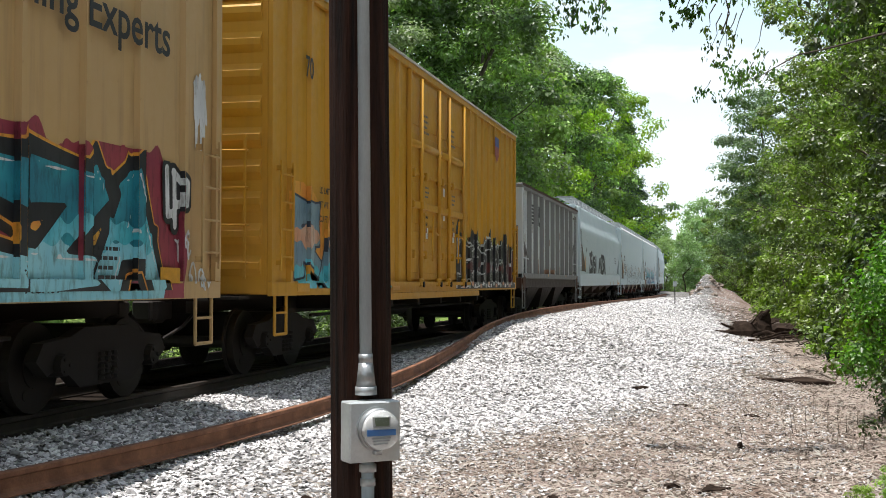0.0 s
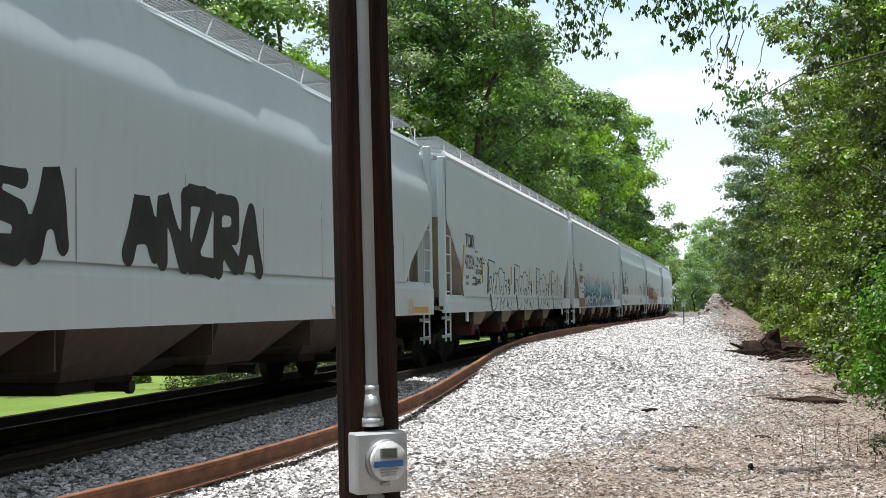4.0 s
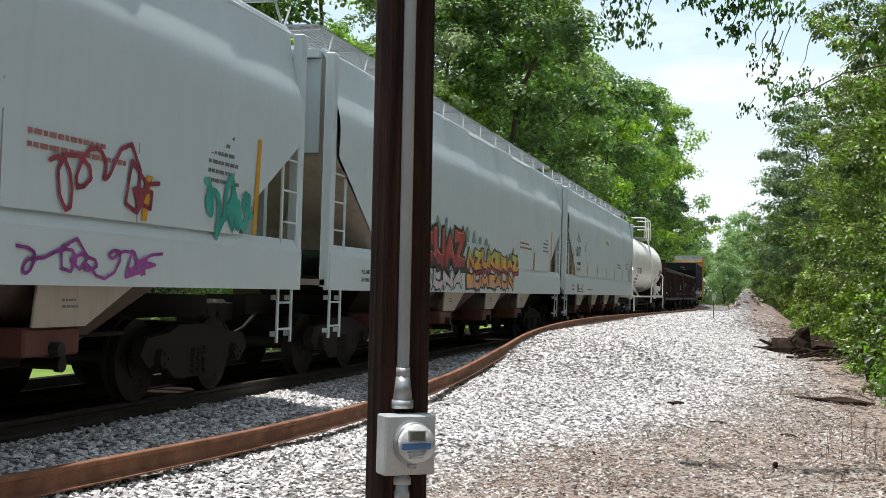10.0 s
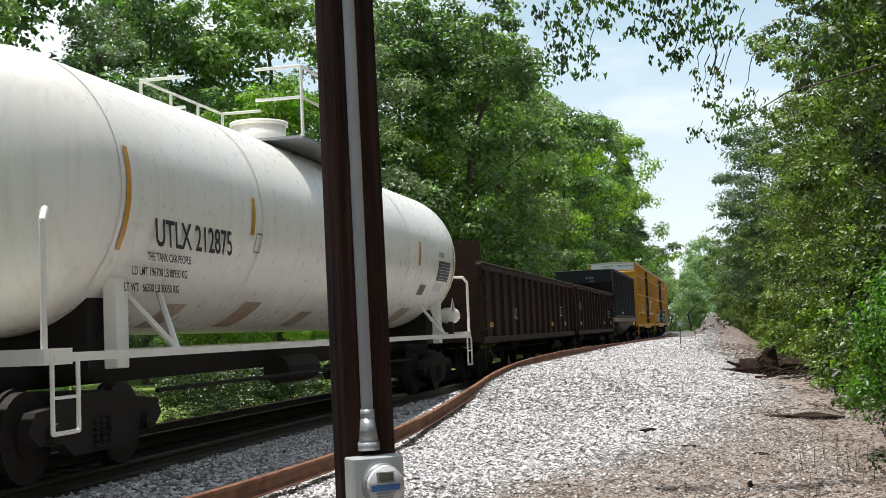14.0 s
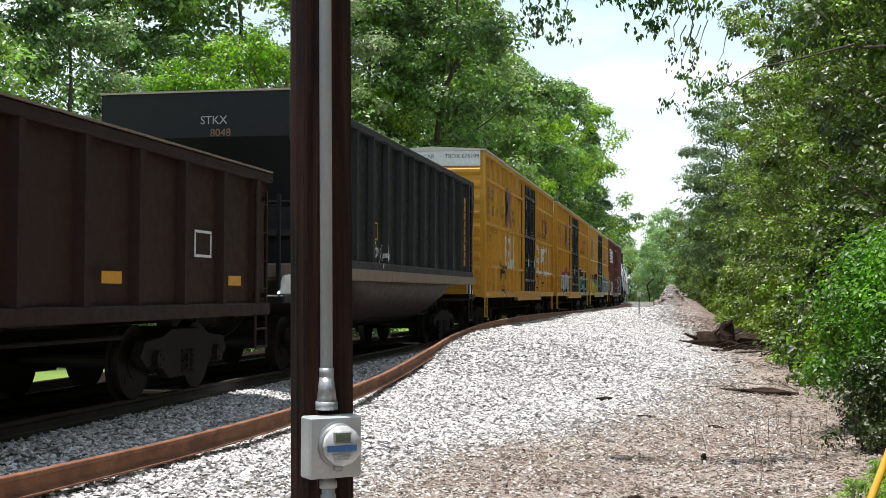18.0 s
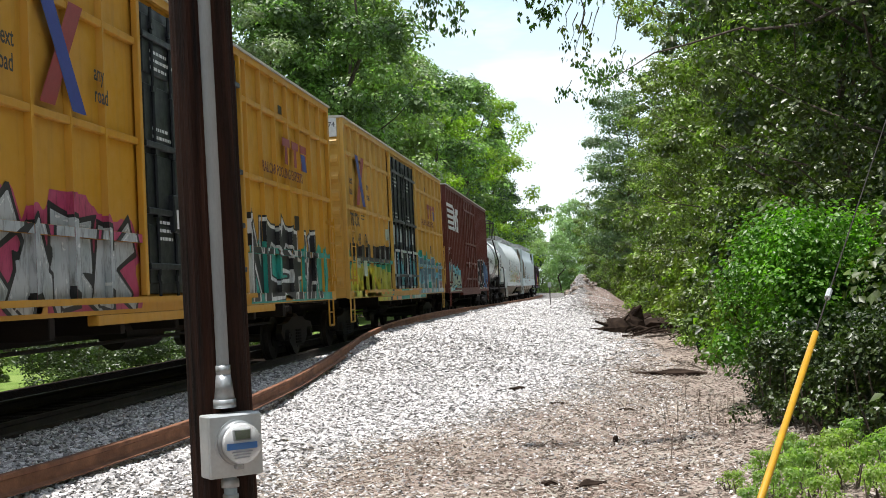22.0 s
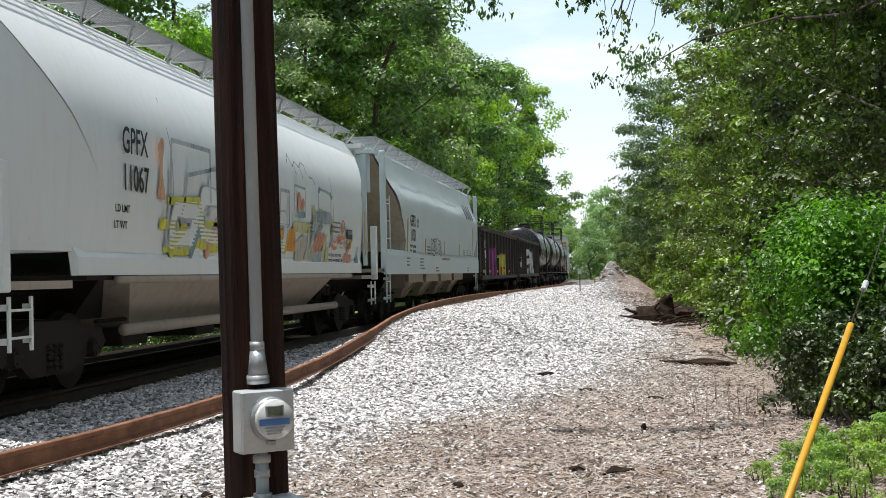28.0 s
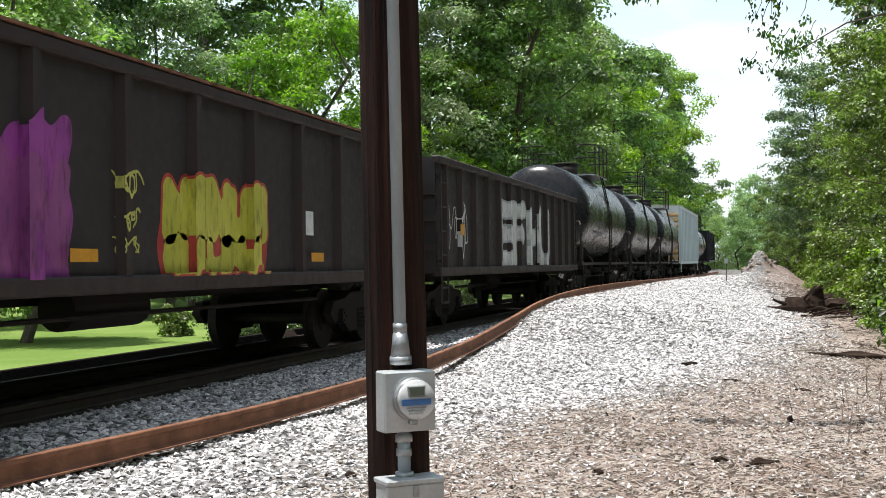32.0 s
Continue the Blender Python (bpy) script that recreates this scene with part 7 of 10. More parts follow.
def fan(a, b, n):
    return [a + (b - a) * i / n for i in range(n + 1)]


# one outlined piece, repeated along a car: letters, their shade, and what runs on over the sill
THROW_UP = [[(0.06, 1), (0.31, 0.95), (0.20, 0.05)], [(0.06, 1), (0.08, 0.85), (0.05, 0.13), (0, 0.05)], [(0.11, 0.52), (0.18, 0.52), (0.15, 0.22), (0.08, 0.13), (0.07, 0.3), (0.11, 0.52)],
            [(0.20, 0.05), (0.22, 0.26), (0.30, 0.6), (0.36, 0.67), (0.4, 0.62), (0.36, 0.05)], [(0.29, 0.05), (0.33, 0.28), (0.35, 0.05)], [(0.40, 0.62), (0.44, 0.66), (0.5, 0.5), (0.52, 0.3), (0.47, 0.05)]]
THROW_UP += [[(0.46, 0.64), (0.52, 0.78), (0.60, 0.82), (0.67, 0.75), (0.68, 0.68), (0.76, 0.7), (0.70, 0.3), (0.66, 0.2), (0.72, 0.1), (0.62, 0.02)], [(0.54, 0.05), (0.58, 0.25), (0.63, 0.28), (0.6, 0.15)],
             [(0.76, 0.45), (0.84, 0.48), (0.83, 0.3), (0.76, 0.3), (0.84, 0.22), (0.80, 0.02)], [(0.90, 0.4), (0.95, 0.53), (1, 0.45), (0.97, 0.3), (0.9, 0.25)], [(0.92, 0.25), (1, 0.2), (0.98, 0.08), (0.92, 0.05)]]
THROW_SHADE = [[(0.03, 0.86), (0.045, 0.8), (0.01, 0.1)], [(0.93, 0.45), (0.96, 0.38)], [(0.95, 0.22), (0.98, 0.16)]]
THROW_SILL = [[(0.40, -0.02), (0.38, -0.2), (0.3, -0.36), (0.2, -0.38)], [(0.55, -0.05), (0.52, -0.38)], [(0.72, -0.05), (0.62, -0.2), (0.56, -0.05)], [(0.64, -0.36), (0.70, -0.15), (0.72, -0.05)],
              [(0.82, -0.03), (0.92, -0.3), (1.0, -0.36), (1.05, -0.2), (1.04, -0.05)]]

# tan box car, painted over with a large piece
L = length("A")
car, rel = boxcar(L, 5.32, M_TAN, "weathered tan-yellow boxcar sprayed with teal graffiti", fan(-L / 2 + 0.9, L / 2 - 0.9, 16), post_w=0.12, post_depth=0.06)
join("A", car)
words(car, "Railcar Pooling Experts", 7.75, 3.5, 0.54, 1.504, M_BLACK, 1.0, align="RIGHT")
patch(car, 0.2, 8.2, 1.05, 2.35, S_CRIMSON, rel, 4, 0.05, 0.2, 0.002)
patch(car, 0.2, 7.7, 1.05, 1.45, S_SKY, rel, 6, 0.0, 0.10, 0.004)
graffiti(car, "ESACZA", 0.3, 7.65, 1.25, 2.16, [(0.15, S_ORANGE), (0.125, S_BLACK), (0.0, S_DTEAL)], rel, 0.155, 4, cell=0.035, backdrop=(S_CRIMSON, 0.48), bands=[(1.0, 1.62, S_SKY), (1.55, 1.8, S_TEAL)], block=True, shine=S_WHITE, shade=(S_BLACK, 0.1), drop=(-0.1, -0.12))
for width, mat, lift in ((0.10, S_BLACK, 0.02), (0.045, S_WHITE, 0.024)):
    drawn(car, [[(0.05, 1), (0.1, 0.1), (0.5, 0.15)], [(0.45, 0.95), (0.5, -0.1)], [(0.4, 0.95), (0.95, 0.75), (0.9, 0.35), (0.5, 0.3)]], 7.75, 0.42, 1.85, 0.52, mat, width, rel, lift)
tag(car, 8.0, 8.35, 1.45, 1.75, S_WHITE, 3, rel, 0.02, 4)
tag(car, 8.35, 8.75, 1.1, 1.4, S_WHITE, 6, rel, 0.02, 4)
tag(car, 8.45, 8.75, 2.6, 3.5, S_WHITE, 5, rel, 0.03)
words(car, "XGH61", 5.12, 1.12, 0.17, 1.512, M_BLACK)
lines_of_print(car, 6.3, 1.5, 4, 0.4, 0.05, rel(6.4) + 0.07, M_BLACK, 2)
slab(car, "reflector_plate", 7.55, 8.0, 1.2, 1.36, M_AMBER, 1.508)

# yellow box car
L = length("B")
car, rel = boxcar(L, 5.34, M_YELLOW, "yellow boxcar with ribbed sides and bright graffiti along the sill", fan(-L / 2 + 0.75, L / 2 - 0.75, 22), doors=(-2.35, 2.35, 2), post_w=0.15, post_depth=0.06, bars=False)
join("B", car)
graffiti(car, "RASK", -8.3, -4.0, 1.25, 2.25, [(0.03, S_NAVY), (0.0, S_SLATE)], rel, 0.15, 8, cell=0.04, backdrop=(S_ORANGE, 0.30), wild=0.16, block=True, bands=[(1.1, 1.45, S_TEAL), (1.75, 1.95, S_PEACH)])
graffiti(car, "~~~~", -8.4, -3.6, 1.08, 1.4, [(0, S_TEAL)], rel, 0.13, 9)
patch(car, 1.5, 9.2, 1.08, 2.34, S_BLACK, lambda q, z=0: 1.502 if q < 2.4 else rel(q, z), 3, -0.1, 0.22)
cloud = lambda q, z=0: 1.504 if q < 2.4 else rel(q, z)
graffiti(car, "IRZTON", 1.55, 8.0, 1.2, 2.12, [(0.035, S_WHITE), (0.0, S_UMBER)], cloud, 0.13, 10, cell=0.03, wild=0.16, bands=[(1.5, 1.66, S_MAROON)], block=True, shine=S_FROST, floor=1.1)
graffiti(car, "AO", 7.9, 9.15, 1.2, 2.2, [(0.03, S_WHITE), (0.0, S_MAROON)], rel, 0.12, 12, cell=0.03, wild=0.16, floor=1.1)
drawn(car, [[(0, 0.6), (0.06, 0.95), (0.16, 0.8), (0.2, 0.2)], [(0.24, 0.9), (0.34, 0.7), (0.44, 0.82), (0.6, 0.6)], [(0.55, 0.1), (0.62, 0.75), (0.74, 0.8), (0.78, 0.2)], [(0.84, 0.8), (0.92, 0.3), (1, 0.75)]], 1.6, 5.6, 1.2, 1.05, S_WHITE, 0.024, cloud, 0.012)
for k, y in enumerate((2.6, 4.15, 6.0)):
    tag(car, y, y + 0.3, 2.1, 2.3, S_ACID, 51 + k, rel, 0.02, 4)
for k in range(22):
    y = 1.55 + 0.33 * k
    slab(car, "painted_check", y, y + 0.15 + 0.04 * (k % 3), 1.10 + 0.05 * (k % 2), 1.19 + 0.05 * (k % 2), (S_WHITE, S_FROST, S_PEACH)[k % 3], 1.508)
# hardware of the sliding plug doors
for a in (-2.35, 0.0):
    part("round_beam", rod(bmesh.new(), (1.50, a + 0.05, 3.77), (1.50, a + 2.28, 3.77), 0.075, 12), M_YELLOW, car, "", True)
    part("door_beam", a_box(1.48, 1.56, a + 0.05, a + 2.28, 2.58, 2.71, bevel=0.02), M_YELLOW, car)
    for z in (3.22, 1.74):
        part("lock_rail", a_box(1.49, 1.53, a + 0.08, a + 2.2, z - 0.022, z + 0.022, bevel=0.008), M_YELLOW, car)
        for y in (a + 0.04, a + 1.0, a + 2.1):
            part("rail_bracket", a_box(1.48, 1.57, y, y + 0.13, z - 0.08, z + 0.07, bevel=0.015), M_YELLOW, car)
    for y in (a + 0.6, a + 2.05):
        part("locking_bar", rod(bmesh.new(), (1.555, y, 1.3), (1.555, y, 5.0), 0.04, 10), M_YELLOW, car, "", True)
        part("bar_clamp", a_box(1.5, 1.615, y - 0.08, y + 0.10, 2.56, 2.73, bevel=0.02), M_YELLOW, car)
        roller = part("door_roller", a_box(1.5, 1.60, y - 0.10, y + 0.10, 1.14, 1.30, bevel=0.03), M_YELLOW, car)
        part("roller_wheel", rod(bmesh.new(), (1.595, y, 1.18), (1.62, y, 1.18), 0.055, 12), M_STEEL, roller)
    for y0, z0, z1 in ((a + 0.92, 2.5, 3.9), (a + 0.9, 1.35, 2.5)):
        slab(car, "panel_seam", y0, y0 + 0.018, z0, z1, M_STENCIL, 1.5005)
    plate = part("operator_plate", a_box(1.5, 1.545, a + 0.92, a + 1.22, 1.98, 2.52, bevel=0.015), M_YELLOW, car)
    for z0, z1, y0, y1, m in ((2.16, 2.25, 0.98, 1.05, M_RED), (2.16, 2.25, 1.06, 1.16, M_WHITE), (2.04, 2.15, 0.98, 1.12, M_WHITE), (2.04, 2.15, 1.125, 1.16, M_BLACK)):
        part("label", a_box(1.546, 1.549, a + y0, a + y1, z0, z1), m, plate)
    words(car, "OPEN", a + 0.95, 2.42, 0.075, 1.548, M_BLACK)
    words(car, "ASD", a + 0.96, 2.28, 0.10, 1.548, M_BLACK, 0.8)
    bm = rod(bmesh.new(), (1.50, a + 1.38, 2.2), (1.60, a + 1.38, 2.2), 0.035, 10)
    rod(bm, (1.59, a + 1.38, 2.2), (1.59, a + 1.42, 2.5), 0.018, 8)
    rod(bm, (1.59, a + 1.38, 2.2), (1.59, a + 1.85, 2.14), 0.018, 8)
    rod(bm, (1.59, a + 1.36, 2.2), (1.59, a + 1.36, 1.62), 0.016, 8)
    part("crank_handle", bm, M_YELLOW, car)
    lines_of_print(car, a + 1.1, 3.0, 3, 0.4, 0.05, 1.502, M_STENCIL, 7)
    lines_of_print(car, a + 0.95, 4.35, 4, 0.5, 0.06, 1.502, M_STENCIL, 9)
for z0, z1 in ((2.93, 3.1), (2.45, 2.55)):
    slab(car, "paper_seal", 0.06, 0.17, z0, z1, M_WHITE, 1.56)
words(car, "LD LMT", -7.5, 2.46, 0.13, rel(-7.3) + 0.07, M_BLACK)
words(car, "LT WT", -7.5, 2.26, 0.13, rel(-7.3) + 0.07, M_BLACK)
words(car, "CU FT", -7.5, 2.06, 0.13, rel(-7.3) + 0.07, M_BLACK)
words(car, "70", -8.1, 4.0, 0.42, 1.508, M_BLACK, 0.8)
part("shield_emblem", extrude_yz([(6.1, 4.85), (6.6, 4.85), (6.6, 4.4), (6.35, 4.22), (6.1, 4.4)], 1.503, 1.507), M_RED, car, "red and blue shield emblem")
part("shield_top", a_box(1.508, 1.511, 6.1, 6.6, 4.62, 4.85), M_BLUE, car)
slab(car, "vent_plate", -4.85, -4.55, 1.75, 2.05, M_RUST, 1.508)
for y in (-8.4, -5.0, -3.6):
    slab(car, "reflector_plate", y, y + 0.5, 1.09, 1.2, M_AMBER, 1.508)

# grey open-top hopper
L = length("NSH")
car, rel = gondola(L, 4.06, "pale grey open hopper car streaked with rust", M_NSGREY, M_NSRIB, 1.33, 1.40, "open_hopper", 0.13, 1.68, 1.45)
join("NSH", car)
for k in range(6):
    slab(car, "emblem_stripe", -5.1 + 0.03 * k, -3.92 + 0.05 * k, 3.54 - 0.105 * k, 3.60 - 0.105 * k, M_BLACK, 1.375)
for y0, y1, lean in ((-3.62, -3.42, 0.0), (-3.42, -3.08, -0.5), (-3.1, -2.9, 0.0)):
    part("emblem_block", extrude_yz([(y0, 3.0 if not lean else 3.5), (y1, 3.0), (y1, 3.62 if not lean else 3.1), (y0, 3.62)], 1.373, 1.377), M_BLACK, car)
part("emblem_block", extrude_yz([(-2.78, 2.98), (-2.3, 2.98), (-2.25, 3.3), (-2.62, 3.38), (-2.3, 3.5), (-2.3, 3.62), (-2.8, 3.62), (-2.85, 3.3), (-2.5, 3.2), (-2.78, 3.1)], 1.373, 1.377), M_BLACK, car)
words(car, "NS", -3.55, 2.40, 0.36, 1.376, M_BLACK, 0.8)
words(car, "32", -3.55, 1.88, 0.40, 1.376, M_BLACK, 0.85)
words(car, "02", -2.4, 1.88, 0.40, 1.376, M_BLACK, 0.85)
words_end(car, "321602", 0.1, 3.3, 0.3, -L / 2 - 0.024)
for k, y in enumerate((-6.0, -5.7, -4.95, -4.7, -4.3, -2.6, -2.4, -1.2, 0.6, 1.5, 2.2, 3.3, 4.4)):
    patch(car, y, y + 0.09 + 0.05 * (k % 3), (2.5, 2.2, 2.3, 2.1)[k % 4], (3.0, 3.05, 2.95)[k % 3], S_RUSTY, rel, k, 0.0, 0.12, 0.003, 0.03, name="rust_streak")
for s in (-1, 1):
    part("corner_post", a_box(1.36, 1.50, min(s * (L / 2 - 0.13), s * L / 2), max(s * (L / 2 - 0.13), s * L / 2), 1.36, 3.94, bevel=0.012), M_NSGREY, car)
    part("cut_flange", extrude_yz([(s * (L / 2 - 0.15), 2.72), (s * (L / 2 - 1.45), 2.10), (s * (L / 2 - 1.45), 2.02), (s * (L / 2 - 0.15), 2.64)], 1.33, 1.42), M_NSRIB, car)
    part("jack_pad", extrude_yz([(s * (L / 2 - 0.05), 1.5), (s * (L / 2 - 0.55), 1.36), (s * (L / 2 - 0.4), 1.0), (s * (L / 2 - 0.1), 1.0)], 1.40, 1.5), M_NSEND, car)
    part("tie_bar", poly_rods(bmesh.new(), [(1.44, s * L / 2, 1.95), (1.44, s * (L / 2 - 1.45), 1.92)], 0.02), M_NSGREY, car)
part("rust_cap", a_box(1.33, 1.505, -L / 2, L / 2, 4.0, 4.068), M_NSEND, car, "rusted top edge")
for k in range(9):
    y = -6.3 + 1.5 * k
    patch(car, y, y + 0.5, 1.5, 1.6 + 0.12 * (k % 3), S_RUSTY, rel, k + 20, 0.1, 0.12, 0.003, 0.03, name="rust_stain")
words(car, "OP", 3.9, 2.9, 0.36, 1.493, M_BLACK, 0.8)
words(car, "ON", 3.9, 2.4, 0.36, 1.493, M_BLACK, 0.8)
part("heavy_sill", a_box(-1.44, 1.44, -L / 2 + 0.2, L / 2 - 0.2, 1.06, 1.36, bevel=0.02), M_BELLY, car)
for yc in (-3.2, 0.0, 3.2):
    part("hopper_bay", loft([[(-1.35, yc - 1.5, 1.3), (1.35, yc - 1.5, 1.3), (1.35, yc + 1.5, 1.3), (-1.35, yc + 1.5, 1.3)], [(-1.0, yc - 0.4, 0.4), (1.0, yc - 0.4, 0.4), (1.0, yc + 0.4, 0.4), (-1.0, yc + 0.4, 0.4)]]), M_BELLY, car)
for s in (-1, 1):
    part("end_slope", loft([[(x, s * (L / 2 - 0.1), 2.75), (x, s * (L / 2 - 2.4), 1.36), (x, s * (L / 2 - 2.5), 1.36), (x, s * (L / 2 - 0.2), 2.85)] for x in (-1.3, 1.3)]), M_BELLY, car)
    part("end_slope_sheet", a_box(-1.36, 1.36, min(s * (L / 2 + 0.022), s * (L / 2 + 0.12)), max(s * (L / 2 + 0.022), s * (L / 2 + 0.12)), 1.42, 2.75), M_NSEND, car, "rusted brown end sheet")
    part("end_sill", a_box(-1.45, 1.45, min(s * (L / 2 - 0.2), s * L / 2), max(s * (L / 2 - 0.2), s * L / 2), 1.06, 1.36), M_NSEND, car)
yellow_marks(car, (-1.6, 3.0), 1.42, 1.5, 0.0, 1.50)

# covered hoppers
L = length("H1")
car = join("H1", covered_hopper(L, "white covered hopper car with curved upper sides and black graffiti", M_GREYHOP2, 4.33, 1.34, panels=9, bulge=0.042, curve_from=3.15, top_half=1.27))
graffiti(car, "ZEASA", -6.4, -3.4, 1.72, 2.5, [(0, S_BLACK)], None, 0.12, 3)
graffiti(car, "ANZRA", -2.4, 1.0, 1.72, 2.5, [(0, S_BLACK)], None, 0.12, 5)
words(car, "SHQX", -7.9, 3.0, 0.32, 1.508, M_BLACK, 0.8)
words(car, "4100", -7.9, 2.5, 0.32, 1.508, M_BLACK, 0.8)
lines_of_print(car, 6.2, 2.6, 4, 0.9, 0.07, 1.51, None, 6)
for y in (3.6, 5.2, 7.8):
    patch(car, y, y + 0.5, 1.12, 1.28, S_STAIN, lambda q, z=0: 1.506, int(y * 10), 0.05, 0.12, 0.003, 0.03, name="rust_stain")
slab(car, "reflector_plate", 8.3, 9.3, 1.14, 1.24, M_AMBER, 1.5085)
yellow_marks(car, (-8.1,), 1.8, 2.3)

for key, mark, number, sd in (("H2", "TCMX", "472524", 1), ("H3", "EQUX", "631287", 2)):
    L = length(key)
    about = "grey flat-sided covered hopper car with outlined black graffiti" if key == "H2" else "grey flat-sided covered hopper car with blue and teal graffiti"
    car = join(key, covered_hopper(L, about, M_GREYHOP, 4.28, 1.36, panels=1, bulge=0.0, curve_from=4.15, top_half=1.47, cut=1.75, cut_z=3.0, sill_up=0.12, plates=M_PLATE2))
    for sd in (1, -1):
        rim = [(1.46, 4.25), (1.515, 4.25), (1.52, 4.275), (1.43, 4.40), (1.40, 4.39)]
        part("roof_flange", loft([[(sd * x, y, z) for x, z in rim] for y in (-L / 2 + 0.17, L / 2 - 0.17)]), M_WHITE, car, "white roof edge")
    words(car, mark, -7.75, 2.52, 0.42, 1.508, M_STENCIL if key == "H2" else M_BLACK, 0.8)
    words(car, number, -7.85, 2.06, 0.42, 1.508, M_STENCIL if key == "H2" else M_BLACK, 0.78)
    words(car, "LD LMT", -7.8, 1.84, 0.1, 1.508, M_STENCIL)
    words(car, "LT WT", -7.8, 1.70, 0.1, 1.508, M_STENCIL)
    lines_of_print(car, -7.1, 1.84, 2, 0.6, 0.08, 1.508, None, 3)
    for z0, z1 in ((2.13, 2.16), (2.44, 2.47)):
        slab(car, "plate_frame", -5.3 if key == "H3" else -6.75, -5.0 if key == "H3" else -6.5, z0, z1, M_STENCIL, 1.507)
    yellow_marks(car, (-8.2,), 1.75, 1.9, 0.22, tall=(-8.2,))
    yellow_marks(car, (-6.05, -2.3, 0.6, 4.6, 6.4), 1.78, 2.25)
    part("tow_loop", a_box(1.46, 1.50, -L / 2 + 2.0, -L / 2 + 2.15, 0.92, 1.12), M_WHITE, car)
    part("tow_loop", a_box(1.46, 1.50, L / 2 - 2.15, L / 2 - 2.0, 0.92, 1.12), M_WHITE, car)
    if key == "H2":
        for k, y in enumerate((-5.5, -1.9, 1.8, 4.9)):
            w = 3.0 if k < 2 else 2.6
            drawn(car, THROW_UP, y + 0.08, w, 1.49, 0.84, S_BLACK, 0.014, cell=0.02)
            drawn(car, THROW_SHADE, y + 0.08, w, 1.49, 0.84, S_BLACK, 0.05)
            drawn(car, THROW_SILL, y + 0.08, w, 1.46, 0.86, S_BLACK, 0.014, lambda q, z=0: 1.505, cell=0.02)
            drawn(car, [[(0.12, 0.0), (0.17, -0.36)]], y + 0.08, w, 1.46, 0.86, S_BLACK, 0.07, lambda q, z=0: 1.505)
            words(car, "ADM", y + 0.86 * w, 1.22, 0.15, 1.508, M_BLACK, 0.7)
        tag(car, -6.6, -5.75, 2.05, 2.4, S_BLACK, 7, None, 0.018, 5)
        words(car, "BOTTOM", -6.75, 1.95, 0.17, 1.508, M_BLACK)
        words(car, "FEEDERS", -6.85, 1.74, 0.17, 1.508, M_BLACK)
    else:
        low = lambda q, z=0: 1.505
        for k in range(6):
            patch(car, -6.3 + 0.95 * k, -5.55 + 0.95 * k, 2.0, 2.36 + 0.1 * (k % 2), S_CLOUD, low, k, 0, 0.12, 0.002)
        graffiti(car, "ZRUNASK", -6.4, -0.6, 1.62, 2.18, [(0.022, S_BLACK), (0.0, S_TEAL)], None, 0.095, 51, cell=0.03, wild=0.24, bands=[(1.9, 2.5, S_SKY), (1.4, 1.7, S_BLUE)], block=True, shade=(S_NAVY, 0.02), shine=S_WHITE)
        for y, zz in ((-6.0, 1.75), (-4.4, 1.9), (-2.6, 1.8), (-1.6, 1.95)):
            patch(car, y, y + 0.22, zz, zz + 0.22, S_PEACH, low, y, 0.1, 0.1, 0.014)
        patch(car, -8.2, -6.1, 1.16, 1.5, S_RUSTY, low, 2, 0.0, 0.02)
        graffiti(car, "UNCZEAN", -6.1, -0.5, 1.2, 1.46, [(0.012, S_WHITE), (0.0, S_BLUE)], low, 0.06, 52, cell=0.03, wild=0.2, block=True)
        patch(car, -0.55, 0.12, 1.16, 1.5, S_RUSTY, low, 4, 0.0, 0.02)
        for k in range(6):
            patch(car, -0.2 + 0.9 * k, 0.55 + 0.9 * k, 1.7, 2.32 + 0.08 * (k % 2), S_CLOUD, low, k + 9, 0, 0.14, 0.002)
        graffiti(car, "ZMAEAK", -0.05, 4.95, 1.62, 2.12, [(0.024, S_BLACK), (0.0, S_TEAL)], None, 0.10, 53, cell=0.03, wild=0.22, bands=[(1.95, 2.5, S_SKY), (1.3, 1.72, S_BLUE)], block=True, shade=(S_NAVY, 0.02), shine=S_PALE)
        graffiti(car, "LUNZAEU", 0.35, 5.7, 1.22, 1.44, [(0.014, S_WHITE), (0.0, S_BLUE)], low, 0.065, 57, cell=0.03, wild=0.2, bands=[(1.0, 1.3, S_TEAL)], block=True)
        for y, zz, w in ((1.5, 1.68, 0.24), (2.0, 1.85, 0.22), (3.35, 1.6, 0.3), (4.0, 1.85, 0.16), (0.45, 1.3, 0.2), (4.9, 1.2, 0.25)):
            patch(car, y, y + w, zz, zz + 0.2, S_PINK, low, y, 0.15, 0.05, 0.016, 0.03)
        tag(car, -0.1, 0.3, 1.2, 1.45, S_BLACK, 31, low, 0.014, 5)
        patch(car, 6.05, 6.45, 1.95, 2.45, S_NAVY, low, 6, 0, 0.05)
        patch(car, 5.95, 6.5, 1.5, 1.9, S_CRIMSON, low, 7, 0, 0.08)
        tag(car, 6.9, 7.6, 1.75, 2.2, S_BLACK, 13, None, 0.018, 5)
        lines_of_print(car, 5.6, 2.75, 6, 1.0, 0.06, 1.508, None, 8)

